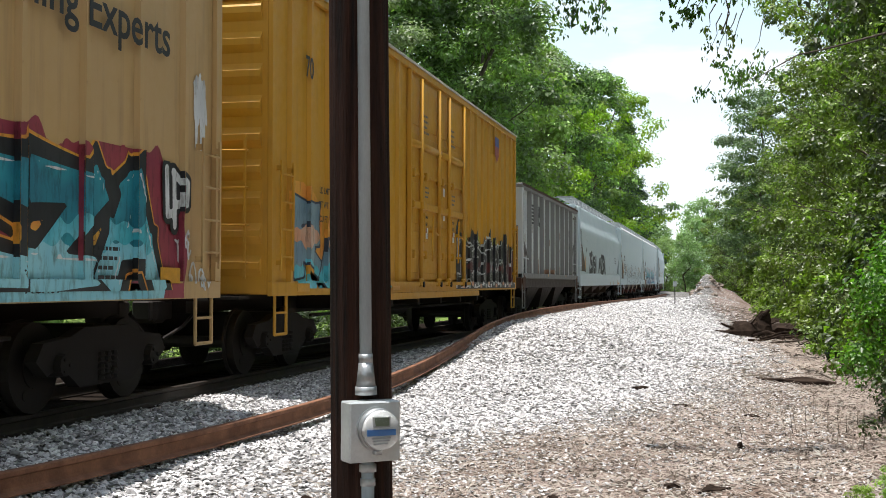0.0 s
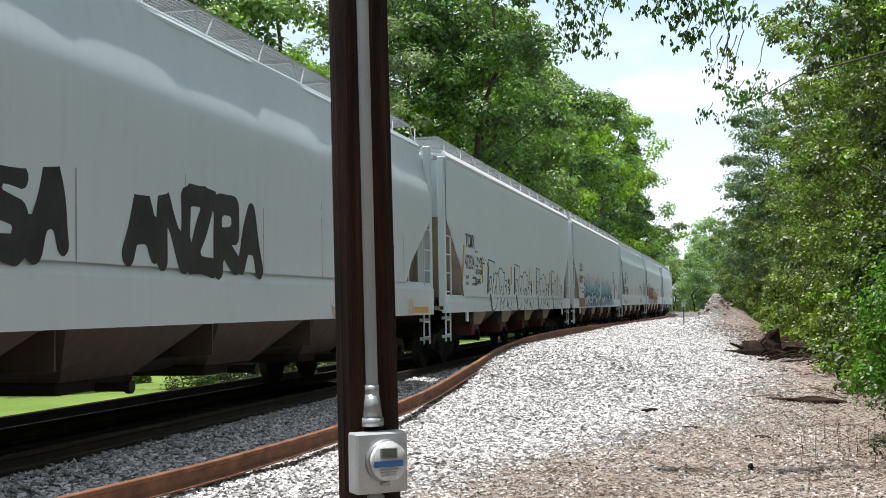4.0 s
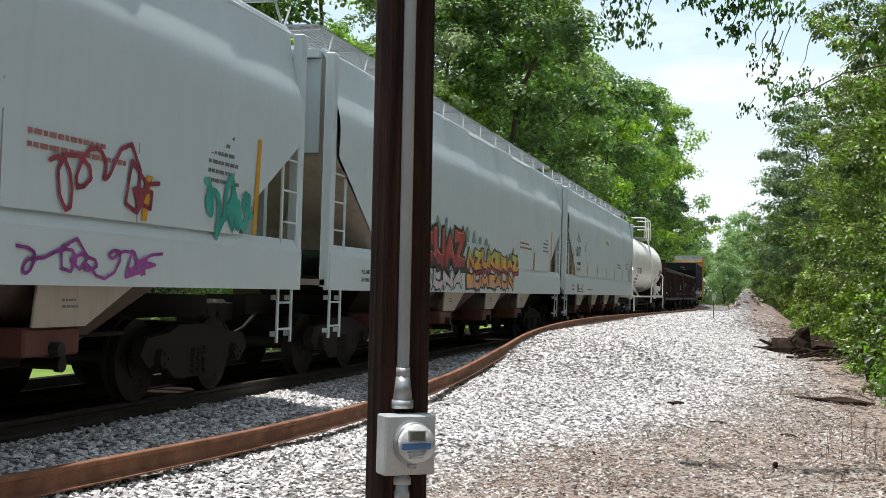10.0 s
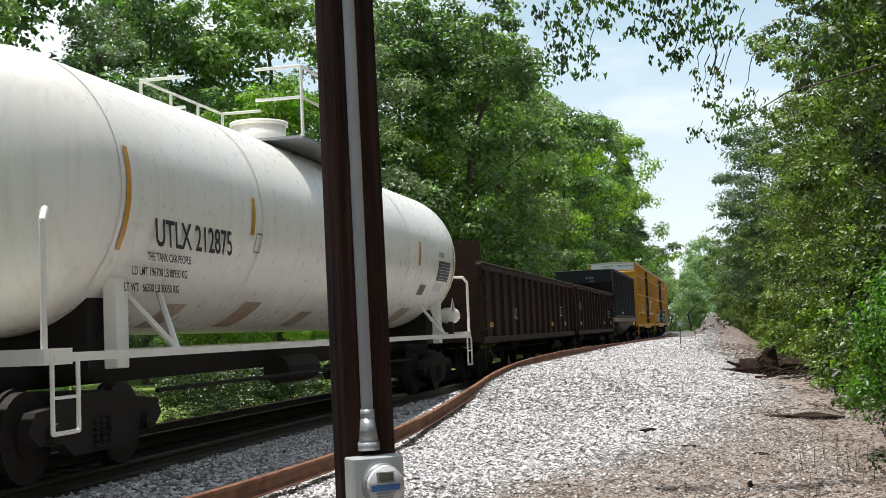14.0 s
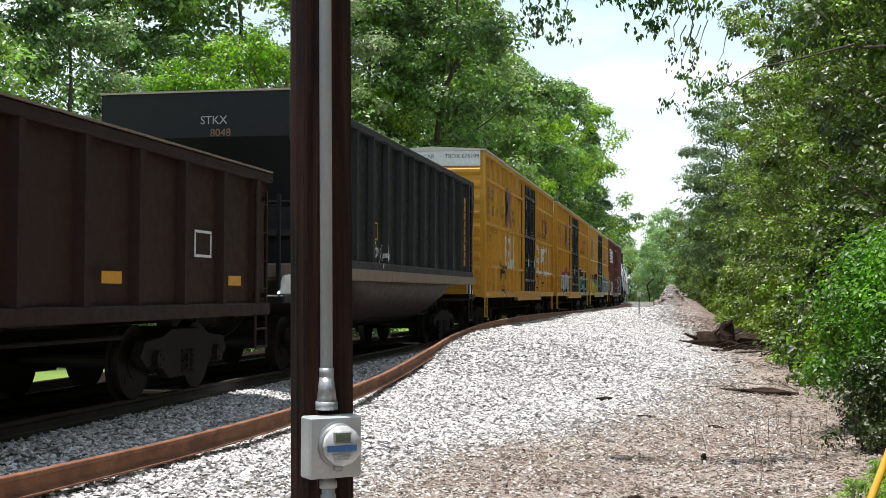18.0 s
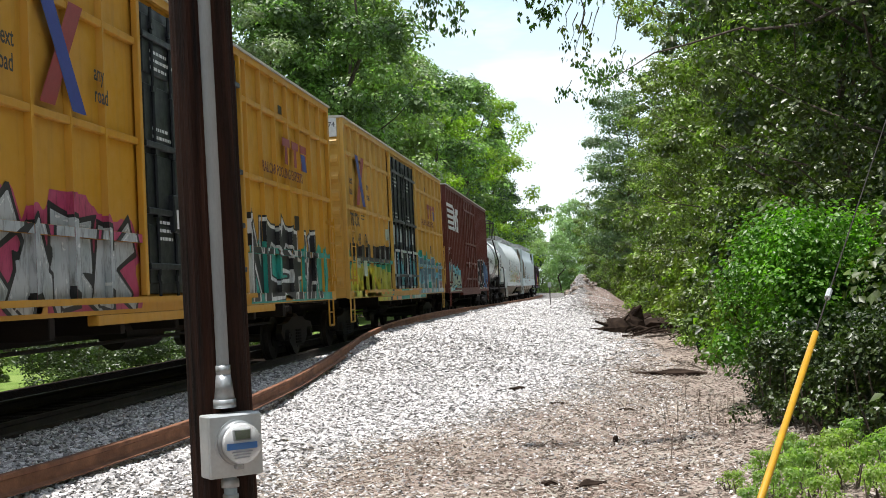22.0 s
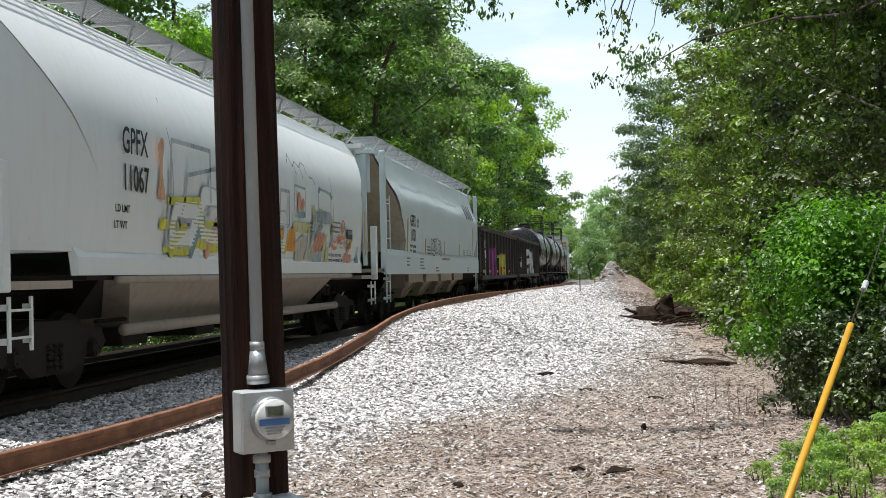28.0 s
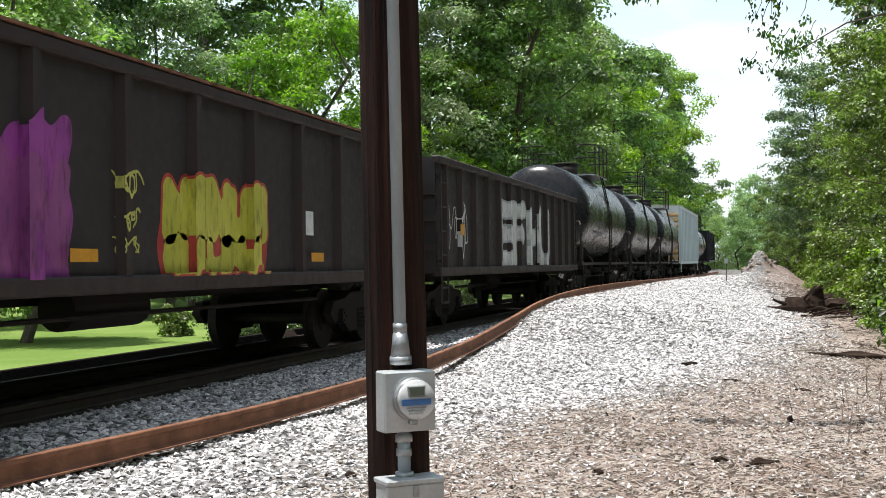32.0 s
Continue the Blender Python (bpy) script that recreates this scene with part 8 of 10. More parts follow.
for key, mark, number, sd in (("H4", "TILX", "586494", 1), ("H5", "TILX", "586480", 2), ("H6", "WLPX", "921177", 3)):
    L = length(key)
    about = {"H4": "pale grey covered hopper car with black numbers and scrawled tags", "H5": "pale grey covered hopper car with red and orange graffiti", "H6": "clean pale grey covered hopper car with a yellow notice"}[key]
    car = join(key, covered_hopper(L, about, M_GREYHOP2, 4.34, 1.42, panels=9, bulge=0.062, curve_from=3.26, top_half=1.295, cut=1.9, cut_z=2.95, plates=M_PLATE))
    words(car, mark, -7.3 if sd < 3 else -7.55, 2.80, 0.42, 1.515, M_BLACK, 0.72)
    words(car, number, -7.35 if sd < 3 else -7.6, 2.36, 0.42, 1.512, M_BLACK, 0.72)
    words(car, "LD LMT 220800", -7.4, 2.10, 0.12, 1.508, M_BLACK)
    words(car, "LT WT  65200", -7.4, 1.92, 0.12, 1.508, M_BLACK)
    for z0, z1 in ((2.56, 2.58), (2.84, 2.86)):
        slab(car, "plate_frame", -5.75, -5.5, z0, z1, M_STENCIL, 1.514)
    for y in (-5.75, -5.515):
        slab(car, "plate_frame", y, y + 0.015, 2.584, 2.836, M_STENCIL, 1.514)
    words(car, "C", -5.68, 2.62, 0.14, 1.514, M_BLACK)
    yellow_marks(car, (-7.7 if sd < 3 else -8.35,), 1.78, 1.95, 0.22, 1.514, tall=(-7.7, -8.35))
    yellow_marks(car, (-5.1, -2.6, -0.05, 2.5, 5.2, 7.7), 1.78, 2.2, 0.08, 1.514, tall=(7.7,))
    lines_of_print(car, -6.9, 1.34, 2, 1.0, 0.045, 1.511, None, 5)
    lines_of_print(car, -4.9, 1.34, 1, 1.3, 0.04, 1.511, None, 6)
    lines_of_print(car, 3.4, 2.35, 2, 1.6, 0.06, 1.512, M_REDSTENCIL, 7)
    lines_of_print(car, 6.6, 3.1, 3, 0.6, 0.055, 1.516, None, 8)
    lines_of_print(car, 6.55, 2.75, 6, 0.8, 0.055, 1.513, None, 9)
    words(car, "PULL HERE", -8.2, 1.42, 0.08, 1.511, M_BLACK)
    words(car, "LIFT HERE", -8.2, 1.31, 0.08, 1.511, M_BLACK)
    slab(car, "chart_plate", -7.2, -6.9, 1.26, 1.5, M_STENCIL, 1.510)
    slab(car, "chart_plate", -6.1, -5.9, 1.22, 1.5, S_LIME, 1.510)
    if key == "H4":
        tag(car, -6.65, -5.45, 1.75, 2.2, S_BLACK, 3, lambda q, z=0: 1.508, 0.03, 8)
        tag(car, -8.6, -7.9, 2.95, 3.35, S_BLACK, 9, lambda q, z=0: 1.51, 0.012, 6)
        tag(car, 3.7, 5.4, 1.72, 2.4, S_CRIMSON, 11, lambda q, z=0: 1.51, 0.028, 5)
        tag(car, 6.5, 7.6, 1.75, 2.3, S_GREEN, 12, lambda q, z=0: 1.51, 0.06, 6)
        tag(car, 3.3, 5.5, 1.24, 1.55, S_PURPLE, 14, lambda q, z=0: 1.51, 0.02, 7)
    if key == "H5":
        flat = lambda q, z=0: 1.512
        for k in range(11):
            patch(car, -5.9 + 0.55 * k, -5.55 + 0.55 * k, 2.15, 2.5 - 0.02 * k, (S_SLATE, S_DRAB)[k % 2], flat, 3 * k, 0, 0.1, 0.002)
        graffiti(car, "RNACUAZ", -7.2, -2.1, 1.72, 2.22, [(0.055, S_BLACK), (0.0, S_RED)], flat, 0.10, 61, cell=0.03, wild=0.18, bands=[(1.5, 1.8, S_CRIMSON)], block=True, shade=(S_BLACK, 0.04), shine=S_PEACH)
        graffiti(car, "NZUKERAZ", -1.9, 3.2, 1.70, 2.06, [(0.03, S_NAVY), (0.0, S_ORANGE)], flat, 0.06, 62, cell=0.03, wild=0.2, bands=[(1.85, 2.4, S_LIME)], block=True, shade=(S_CRIMSON, 0.03), slope=0.25)
        graffiti(car, "ZUMEAUN", -1.9, 2.7, 1.32, 1.54, [(0.04, S_NAVY), (0.0, S_ORANGE)], flat, 0.055, 63, cell=0.03, wild=0.2, bands=[(1.0, 1.42, S_PEACH)], block=True)
        graffiti(car, "ANTAUNA", -7.2, -2.2, 1.30, 1.56, [(0.03, S_BLACK), (0.0, S_CLOUD)], flat, 0.06, 64, cell=0.03, wild=0.2, block=True)
    if key == "H6":
        slab(car, "notice", -0.4, 0.5, 3.0, 3.36, M_AMBER, 1.516, 0.002, "yellow emergency notice")
        lines_of_print(car, -0.33, 3.27, 3, 0.75, 0.06, 1.519, M_BLACK, 3)

# cream tank car
L = length("TK1")
car = join("TK1", tank_car(L, 1.44, 2.78, "cream white tank car stained with brown streaks", M_TANKW, trim=M_TANKW))
words(car, "UTLX 212875", -6.55, 2.22, 0.40, 1.41, M_BLACK, 0.86)


def on_tank(car, name, y0, y1, z0, z1, material, r, zc, lift=0.006, label=""):
    """A painted or pasted patch that follows the curve of a tank's side."""
    a0, a1 = math.asin((z0 - zc) / r), math.asin((z1 - zc) / r)
    rings = [[((r + lift) * math.cos(a), yy, zc + (r + lift) * math.sin(a)) for a in np.linspace(a0, a1, 7)] for yy in (y0, y1)]
    return part(name, loft(rings, closed=False, caps=False), material, car, label)


words(car, "THE TANK CAR PEOPLE", -6.62, 2.07, 0.12, 1.355, M_BLACK, 0.8)
words(car, "LD LMT 196700 LB 88950 KG", -6.85, 1.92, 0.12, 1.30, M_BLACK, 0.85)
words(car, "LT WT   66300 LB 30050 KG", -6.9, 1.76, 0.12, 1.235, M_BLACK, 0.85)
for y, z0, z1 in ((-7.2, 2.15, 3.15), (-4.0, 2.5, 2.95), (0.3, 2.5, 2.95), (4.35, 2.5, 2.95), (7.25, 2.0, 3.0)):
    on_tank(car, "reflective_strip", y, y + 0.09, z0, z1, M_AMBER, 1.44, 2.78, 0.012, "amber reflective strip")
on_tank(car, "data_panel", 5.95, 6.95, 2.27, 2.66, M_BLACK, 1.44, 2.78, 0.006, "black data panel ruled with white")
for k in range(6):
    on_tank(car, "panel_rule", 5.97, 6.93, 2.30 + 0.06 * k, 2.308 + 0.06 * k, M_WHITE, 1.44, 2.78, 0.009)
for y in (6.2, 6.5, 6.75):
    on_tank(car, "panel_rule", y, y + 0.012, 2.275, 2.655, M_WHITE, 1.44, 2.78, 0.009)
on_tank(car, "data_panel", 5.95, 6.4, 2.74, 2.84, S_GREY, 1.44, 2.78, 0.006)
on_tank(car, "data_panel", 5.95, 6.6, 2.06, 2.22, M_WHITE, 1.44, 2.78, 0.006)
on_tank(car, "data_panel", 4.9, 5.32, 1.97, 2.16, M_STENCIL, 1.44, 2.78, 0.006)
for z0, z1 in ((2.30, 2.315), (2.52, 2.535)):
    on_tank(car, "plate_frame", -3.82, -3.62, z0, z1, M_STENCIL, 1.44, 2.78, 0.008)
for y in (-3.82, -3.635):
    on_tank(car, "plate_frame", y, y + 0.015, 2.30, 2.535, M_STENCIL, 1.44, 2.78, 0.008)
for k, (y, w) in enumerate(((-8.0, 0.7), (-6.0, 0.5), (-3.6, 0.6), (-0.8, 0.5), (2.4, 0.6), (5.2, 0.7))):
    on_tank(car, "rust_wash", y * 0.88, y * 0.88 + w, 1.42, 1.62 + 0.05 * (k % 3), S_STAIN, 1.44, 2.78, 0.005)
rings = [[Vector((0.72 + q * math.cos(a), y, 1.58 + q * math.sin(a))) for a in np.linspace(0, 2 * math.pi, 19)[:-1]] for y, q in ((7.6, 0.05), (7.62, 0.17), (8.2, 0.17), (8.24, 0.05))]
part("brake_cylinder", loft([[(v.x + 0.45, v.y, v.z) for v in ring] for ring in rings]), M_TANKW, car, "white brake cylinder on the end platform", True)
part("placard", extrude_yz([(7.18, 1.42), (7.42, 1.68), (7.18, 1.94), (6.94, 1.68)], 1.40, 1.405), M_WHITE, car, "white and red diamond placard")
part("placard_mark", extrude_yz([(7.18, 1.62), (7.26, 1.70), (7.18, 1.88), (7.10, 1.70)], 1.406, 1.408), M_RED, car)
part("placard_bracket", a_box(1.30, 1.40, 7.12, 7.24, 1.18, 1.44), M_STEEL, car)

# brown gondolas
for key, paint in (("G1", M_GONRED), ("G2", M_GONRED)):
    L = length(key)
    car, rel = gondola(L, 2.80 if key == "G1" else 2.82, "dark rust-brown gondola car with ribbed sides", paint, M_GONDARK, 1.15, 0.98)
    join(key, car)
    for y in (-L / 2 + 0.75, 2.6, 5.9):
        slab(car, "reflector_plate", y, y + 0.42, 1.3, 1.42, M_AMBER, 1.495)
    words(car, "112", -4.6, 1.5, 0.42, 1.493, M_GRATE) if key == "G1" else words(car, "420", -6.9, 1.9, 0.4, 1.493, M_GRATE)
    for z0, z1, y0, y1 in ((1.62, 1.65, 4.85, 5.35), (1.90, 1.93, 4.85, 5.35)):
        slab(car, "plate_frame", y0, y1, z0, z1, M_WHITE, 1.492)
    for y0 in (4.85, 5.32):
        slab(car, "plate_frame", y0, y0 + 0.03, 1.654, 1.896, M_WHITE, 1.492)
    # lighter tan strip paints the sunlit rim of the top chord
    part("rust_cap", a_box(1.36, 1.51, -L / 2, L / 2, 2.822, 2.845), M_PLATE2, car, "worn tan top edge")
    if key == "G1":
        part("bulkhead", a_box(-1.44, 1.44, -L / 2 + 0.05, -L / 2 + 0.2, 2.7, 3.35), paint, car, "raised end bulkhead")

# black coal hopper
L = length("STK")
car, rel = gondola(L - 0.7, 4.14, "black high-sided coal car with a rounded brown belly", M_COAL, M_COALRIB, 1.06, 1.66, "coal_car", 0.11, 0.6)
join("STK", car)
part("belly", loft([[(1.46 * math.cos(a), y, 1.52 + k * math.sin(a)) for a in np.linspace(math.pi, 2 * math.pi, 15)] for y, k in ((-L / 2 + 3.0, 0.25), (-L / 2 + 3.6, 0.8), (-L / 2 + 4.4, 1.02), (L / 2 - 4.4, 1.02), (L / 2 - 3.6, 0.8), (L / 2 - 3.0, 0.25))]), M_BELLY, car, "rounded tub between the trucks", True)
part("belt_sill", a_box(-1.49, 1.49, -L / 2, L / 2, 1.42, 1.64, bevel=0.02), M_PLATE2, car, "dusty grey-brown belt sill")
for s, out in ((-1, 0.45), (1, 0.0)):
    part("flared_end", loft([[(x, s * (L / 2 - 0.4), 2.4), (x, s * (L / 2 + out), 3.45), (x, s * (L / 2 + out), 4.1), (x, s * (L / 2 - 0.4), 4.1)] for x in (-1.44, 1.44)]), M_COAL, car)
    y0, y1 = sorted((s * (L / 2 - 0.3), s * (L / 2 + 0.5)))
    part("end_platform", a_box(-1.40, 1.40, y0, y1, 1.06, 1.18, bevel=0.02), M_COAL, car)
    part("platform_bracket", extrude_yz([(s * (L / 2 - 0.3), 1.19), (s * (L / 2 + 0.5), 1.19), (s * (L / 2 + 0.25), 1.46), (s * (L / 2 - 0.3), 1.5)], 1.30, 1.34), M_WHITE, car, "white corner bracket")
    part("rail_post", a_box(1.26, 1.32, s * (L / 2 + 0.42) - 0.03, s * (L / 2 + 0.42) + 0.03, 1.18, 2.62, bevel=0.008), M_COAL, car)
    part("hand_rail", poly_rods(bmesh.new(), [(1.29, s * (L / 2 + 0.42), 2.45), (-1.29, s * (L / 2 + 0.42), 2.45)], 0.02), M_COAL, car)
bm = a_box(-1.31, 1.31, -L / 2 + 0.5, L / 2 - 0.5, 3.5, 3.56)
part("coal_load", bm, M_SOOT, car)
tag(car, -3.2, -2.2, 1.72, 2.15, S_WHITE, 8, rel, 0.015, 6)
for z0, z1 in ((2.18, 2.21), (2.48, 2.51)):
    slab(car, "plate_frame", -3.0, -2.7, z0, z1, M_AMBER, 1.395)
for y in (-3.0, -2.72):
    slab(car, "plate_frame", y, y + 0.02, 2.214, 2.476, M_AMBER, 1.395)
for k in range(9):
    slab(car, "side_emblem", 6.27 + 0.04 * (k % 2), 6.5, 1.9 + 0.2 * k, 2.07 + 0.2 * k, S_ORANGE, 1.40, 0.002)
words_end(car, "STKX", 0.1, 3.64, 0.17, -L / 2 - 0.453, M_GRATE)
part("end_rim", a_box(-1.46, 1.46, -L / 2 - 0.48, -L / 2 - 0.40, 4.102, 4.13), M_PLATE, car, "worn pale top edge")
words_end(car, "8048", 0.25, 3.46, 0.16, -L / 2 - 0.453, S_RUSTY)


# tall yellow box cars with black plug doors
def star(car, y, z, w, h, x):
    for a, b, m in (((y, z + h), (y + w, z), M_BLUE), ((y, z), (y + w, z + h), M_RED)):
        bm = bmesh.new()
        d = 0.36
        vs = [bm.verts.new((x + (0.003 if m is M_BLUE else 0), p, q)) for p, q in ((a[0], a[1]), (a[0] + d, a[1]), ((a[0] + b[0]) / 2 + 0.17, (a[1] + b[1]) / 2), (b[0], b[1]), (b[0] - d, b[1]), ((a[0] + b[0]) / 2 - 0.17, (a[1] + b[1]) / 2))]
        bm.faces.new(vs)
        part("crossed_emblem", bm, m, car, "crossed red and blue emblem")


for key, digits in (("X1", ("67", "61", "09")), ("X2", ("67", "89", "15")), ("X3", ("66", "49", "74"))):
    L = length(key)
    about = {"X1": "tall yellow boxcar with black plug doors and white scrawls", "X2": "tall yellow boxcar with black plug doors and silver graffiti", "X3": "faded yellow boxcar whose lower half is covered in graffiti"}[key]
    posts = fan(-L / 2 + 0.9, -1.4, 7) + fan(2.6, L / 2 - 0.9, 6)
    if key == "X3":
        posts = fan(-L / 2 + 0.9, -3.2, 6) + fan(2.2, L / 2 - 0.9, 6)
    d0, d1 = {"X1": (-0.75, 2.55, 2), "X2": (-2.2, 2.15, 2), "X3": (-2.6, 1.95, 2)}[key][:2]
    posts = [p for p in posts if not d0 - 0.3 < p < d1 + 0.3]
    car, rel = boxcar(L, 5.34, M_YELLOW if key != "X3" else M_YELLOW2, about, posts, (2.0, 3.2, 4.45), (d0, d1, 2), M_DOOR, 0.08, 0.09, M_ROOF, z0=1.1)
    join(key, car)
    words(car, "TB  OX", -L / 2 + 0.45, 3.9 if key != "X3" else 2.78, 0.42, 1.502, M_BLACK, 0.8)
    for i, dgt in enumerate(digits):
        words(car, dgt, -L / 2 + 0.42 + 0.86 * i, 3.45 if key != "X3" else 2.34, 0.42, 1.502, M_BLACK, 0.75)
    star(car, -5.0 if key != "X3" else -7.6, 3.3, 1.15, 1.2, 1.502)
    words(car, "next", -5.9 if key != "X3" else -8.4, 3.75, 0.26, 1.502, M_BLACK, 0.8)
    words(car, "load", -5.9 if key != "X3" else -8.4, 3.5, 0.26, 1.502, M_BLACK, 0.8)
    words(car, "any", -3.6 if key != "X3" else -6.25, 3.75, 0.26, 1.502, M_BLACK, 0.8)
    words(car, "road", -3.6 if key != "X3" else -6.25, 3.5, 0.26, 1.502, M_BLACK, 0.8)
    for k, (y, w) in enumerate(((4.8, 0.55), (5.5, 0.5), (6.15, 0.5))):
        slab(car, "emblem_block", y, y + w, 3.95, 4.1, M_RED, 1.502)
        if k < 2:
            slab(car, "emblem_block", y + w / 2 - 0.09, y + w / 2 + 0.09, 3.62, 3.946, M_RED, 1.502)
        else:
            star(car, y, 3.6, 0.5, 0.32, 1.503)
    words(car, "RAILCAR POOLING EXPERTS", 3.4, 3.36, 0.26, 1.502, M_BROWN, 0.86)
    words_end(car, "TBOX " + "".join(digits), 0.35, 5.0, 0.165, -L / 2 - 0.053)
    words_end(car, "RAILCAR", -0.6, 5.0, 0.165, -L / 2 - 0.053)
    words(car, "LD LMT", -L / 2 + 0.75, 3.0, 0.12, 1.503, M_BLACK)
    words(car, "LT WT", -L / 2 + 0.75, 2.8, 0.12, 1.503, M_BLACK)
    lines_of_print(car, -L / 2 + 1.75, 3.05, 2, 0.45, 0.045, 1.503, M_BLACK, 2)
    for y in (d0 + 0.4, (d0 + d1) / 2 + 0.4):
        lines_of_print(car, y, 4.4, 3, 0.9, 0.06, 1.502, M_WHITE, 3)
        lines_of_print(car, y, 3.4, 3, 0.8, 0.06, 1.502, M_WHITE, 4)
        lines_of_print(car, y + 0.1, 2.2, 3, 0.8, 0.06, 1.502, M_WHITE, 5)
    slab(car, "data_panel", 5.8, 6.35, 2.45, 2.72, M_BLACK, 1.427)
    slab(car, "vent_plate", 4.9, 5.15, 4.55, 4.7, M_BLACK, 1.427)
    for y in (-L / 2 + 0.3, -5.5, 4.6):
        slab(car, "reflector_plate", y, y + 0.5, 1.12, 1.22, M_AMBER, 1.504)
    if key == "X1":
        graffiti(car, "EEPEEH", 2.9, 8.2, 2.0, 2.95, [(0, S_WHITE)], rel, 0.125, 71, wild=0.1, gap=0.2)
        for k, y in enumerate((3.05, 3.95, 4.8, 5.6, 6.4, 7.2)):
            drawn(car, [[(0.1, 0.8), (0.5, 1), (0.9, 0.75), (0.55, 0.5), (0.95, 0.3), (0.6, 0), (0.1, 0.15)], [(0.1, 0.8), (0.25, 0.5), (0.1, 0.15)]] if k % 2 else [[(0.2, 0.9), (0.7, 1), (0.95, 0.5), (0.6, 0), (0.15, 0.2), (0.1, 0.6), (0.6, 0.75)]], y, 0.6, 1.32, 0.55, S_BLACK, 0.018, rel)
        tag(car, -6.1, -4.6, 1.5, 2.1, S_BLACK, 15, rel, 0.042, 6)
        tag(car, -5.9, -4.8, 1.55, 2.15, S_BLACK, 17, rel, 0.03, 5)
        tag(car, -5.6, -4.8, 1.12, 1.42, S_BLACK, 16, rel, 0.028, 4)
        graffiti(car, "EU", -4.7, -2.6, 2.05, 2.95, [(0, S_WHITE)], rel, 0.12, 73)
    if key == "X2":
        graffiti(car, "KARK", -6.6, -2.6, 1.2, 2.1, [(0.06, S_BLACK), (0.0, S_GREY)], rel, 0.15, 74, cell=0.035, backdrop=(S_PINKRED, 0.36), wild=0.14, block=True, shade=(S_PINKRED, 0.05), shine=S_WHITE)
        patch(car, 2.35, 8.55, 1.1, 2.1, S_GREEN, rel, 9, 0.0, 0.14)
        graffiti(car, "NCSHA", 2.6, 7.6, 1.2, 2.38, [(0.10, S_BLACK), (0.065, S_WHITE), (0.0, S_BLACK)], rel, 0.13, 75, cell=0.035, wild=0.08, block=True, gap=0.14)
    if key == "X3":
        door = lambda q, z=0: 1.499
        patch(car, -8.4, -2.66, 1.1, 2.22, S_GREEN, rel, 11, 0.05, 0.03, 0.002)
        patch(car, -8.3, -3.10, 1.92, 2.36, S_UMBER, rel, 7, 0.08, 0.03)
        patch(car, -8.3, -2.98, 1.1, 1.90, S_LIME, rel, 12, -0.05, 0.06, 0.0045)
        patch(car, -8.3, -4.45, 1.1, 1.72, S_YELLOW, rel, 14, -0.1, 0.16, 0.006)
        for y, w, top in ((-6.9, 0.26, 1.55), (-5.5, 0.3, 1.5), (-4.55, 0.22, 1.4), (-3.78, 0.29, 1.52), (-3.08, 0.27, 1.46)):
            drawn(car, [[(0, 0), (1, 0.4), (0.6, 1)]], y, 0.14, 1.24, top - 1.24, S_ORANGE, w, rel, 0.0075, name="spray_field")
        drawn(car, [[(0, 0), (0.1, 1)]], -2.98, 0.3, 1.5, 0.38, S_ORANGE, 0.035, rel, 0.0075, name="spray_field")
        for y in (-7.9, -6.2, -4.15, -3.35):
            drawn(car, [[(0, 1), (0.45, 0), (0.9, 1)], [(0.45, 0.1), (0.45, 0.9)]], y, 0.26, 1.78, 0.14, S_DRIP, 0.06, rel, 0.009, name="drip")
            drawn(car, [[(0.2, 0), (0.3, 0.8), (0.4, 1)]], y - 0.2, 0.3, 2.0, 0.3, S_FROST, 0.035, rel, 0.007, name="drip")
        graffiti(car, "ASE", -7.3, -4.9, 1.2, 1.75, [(0.03, S_LIME), (0, S_YELLOW)], rel, 0.16, 77, cell=0.04, wild=0.12, floor=1.1)
        for y in (-5.45, -4.3, -3.66):
            slab(car, "spray_mark", y, y + 0.09, 1.42, 1.56, S_BLACK, 1.43)
        slab(car, "spray_mark", -3.30, -3.24, 1.66, 1.70, S_BLACK, 1.43)
        words(car, "70", -3.18, 1.31, 0.1, 1.432, M_BLACK)
        words(car, "WT", -7.75, 1.85, 0.16, 1.514, M_BLACK)
        slab(car, "data_panel", -7.85, -7.45, 1.8, 2.02, S_PALE, 1.508)
        slab(car, "data_panel", -7.0, -6.6, 1.6, 1.98, S_PALE, 1.508)
        patch(car, -3.30, -2.74, 2.25, 3.1, S_PALE, rel, 5, 0.1, 0.02, 0.0025)
        # door leaves: pale and teal fields between the bars
        for a in (-2.55, -0.27):
            patch(car, a + 0.06, a + 2.12, 1.34, 2.42, S_NAVY, door, 5 + a, 0.0, 0.05)
            patch(car, a + 0.08, a + 0.62, 2.52, 3.02, S_FROST, door, 31 + a, 0.05, 0.04, 0.005)
            patch(car, a + 0.70, a + 0.98, 2.50, 2.98, S_SLATE, door, 32 + a, 0.05, 0.05, 0.005)
            patch(car, a + 1.02, a + 1.62, 2.44, 2.93, S_FROST, door, 33 + a, 0.05, 0.04, 0.005)
            patch(car, a + 0.08, a + 0.58, 1.66, 2.32, S_GREY, door, 34 + a, 0.05, 0.06, 0.005)
            patch(car, a + 0.66, a + 1.0, 1.60, 2.26, S_DTEAL, door, 35 + a, 0.05, 0.08, 0.005)
            patch(car, a + 1.02, a + 1.3, 1.90, 2.30, S_SLATE, door, 36 + a, 0.05, 0.05, 0.006)
            patch(car, a + 1.05, a + 2.05, 1.38, 2.12, S_DTEAL, door, 37 + a, -0.2, 0.14, 0.005)
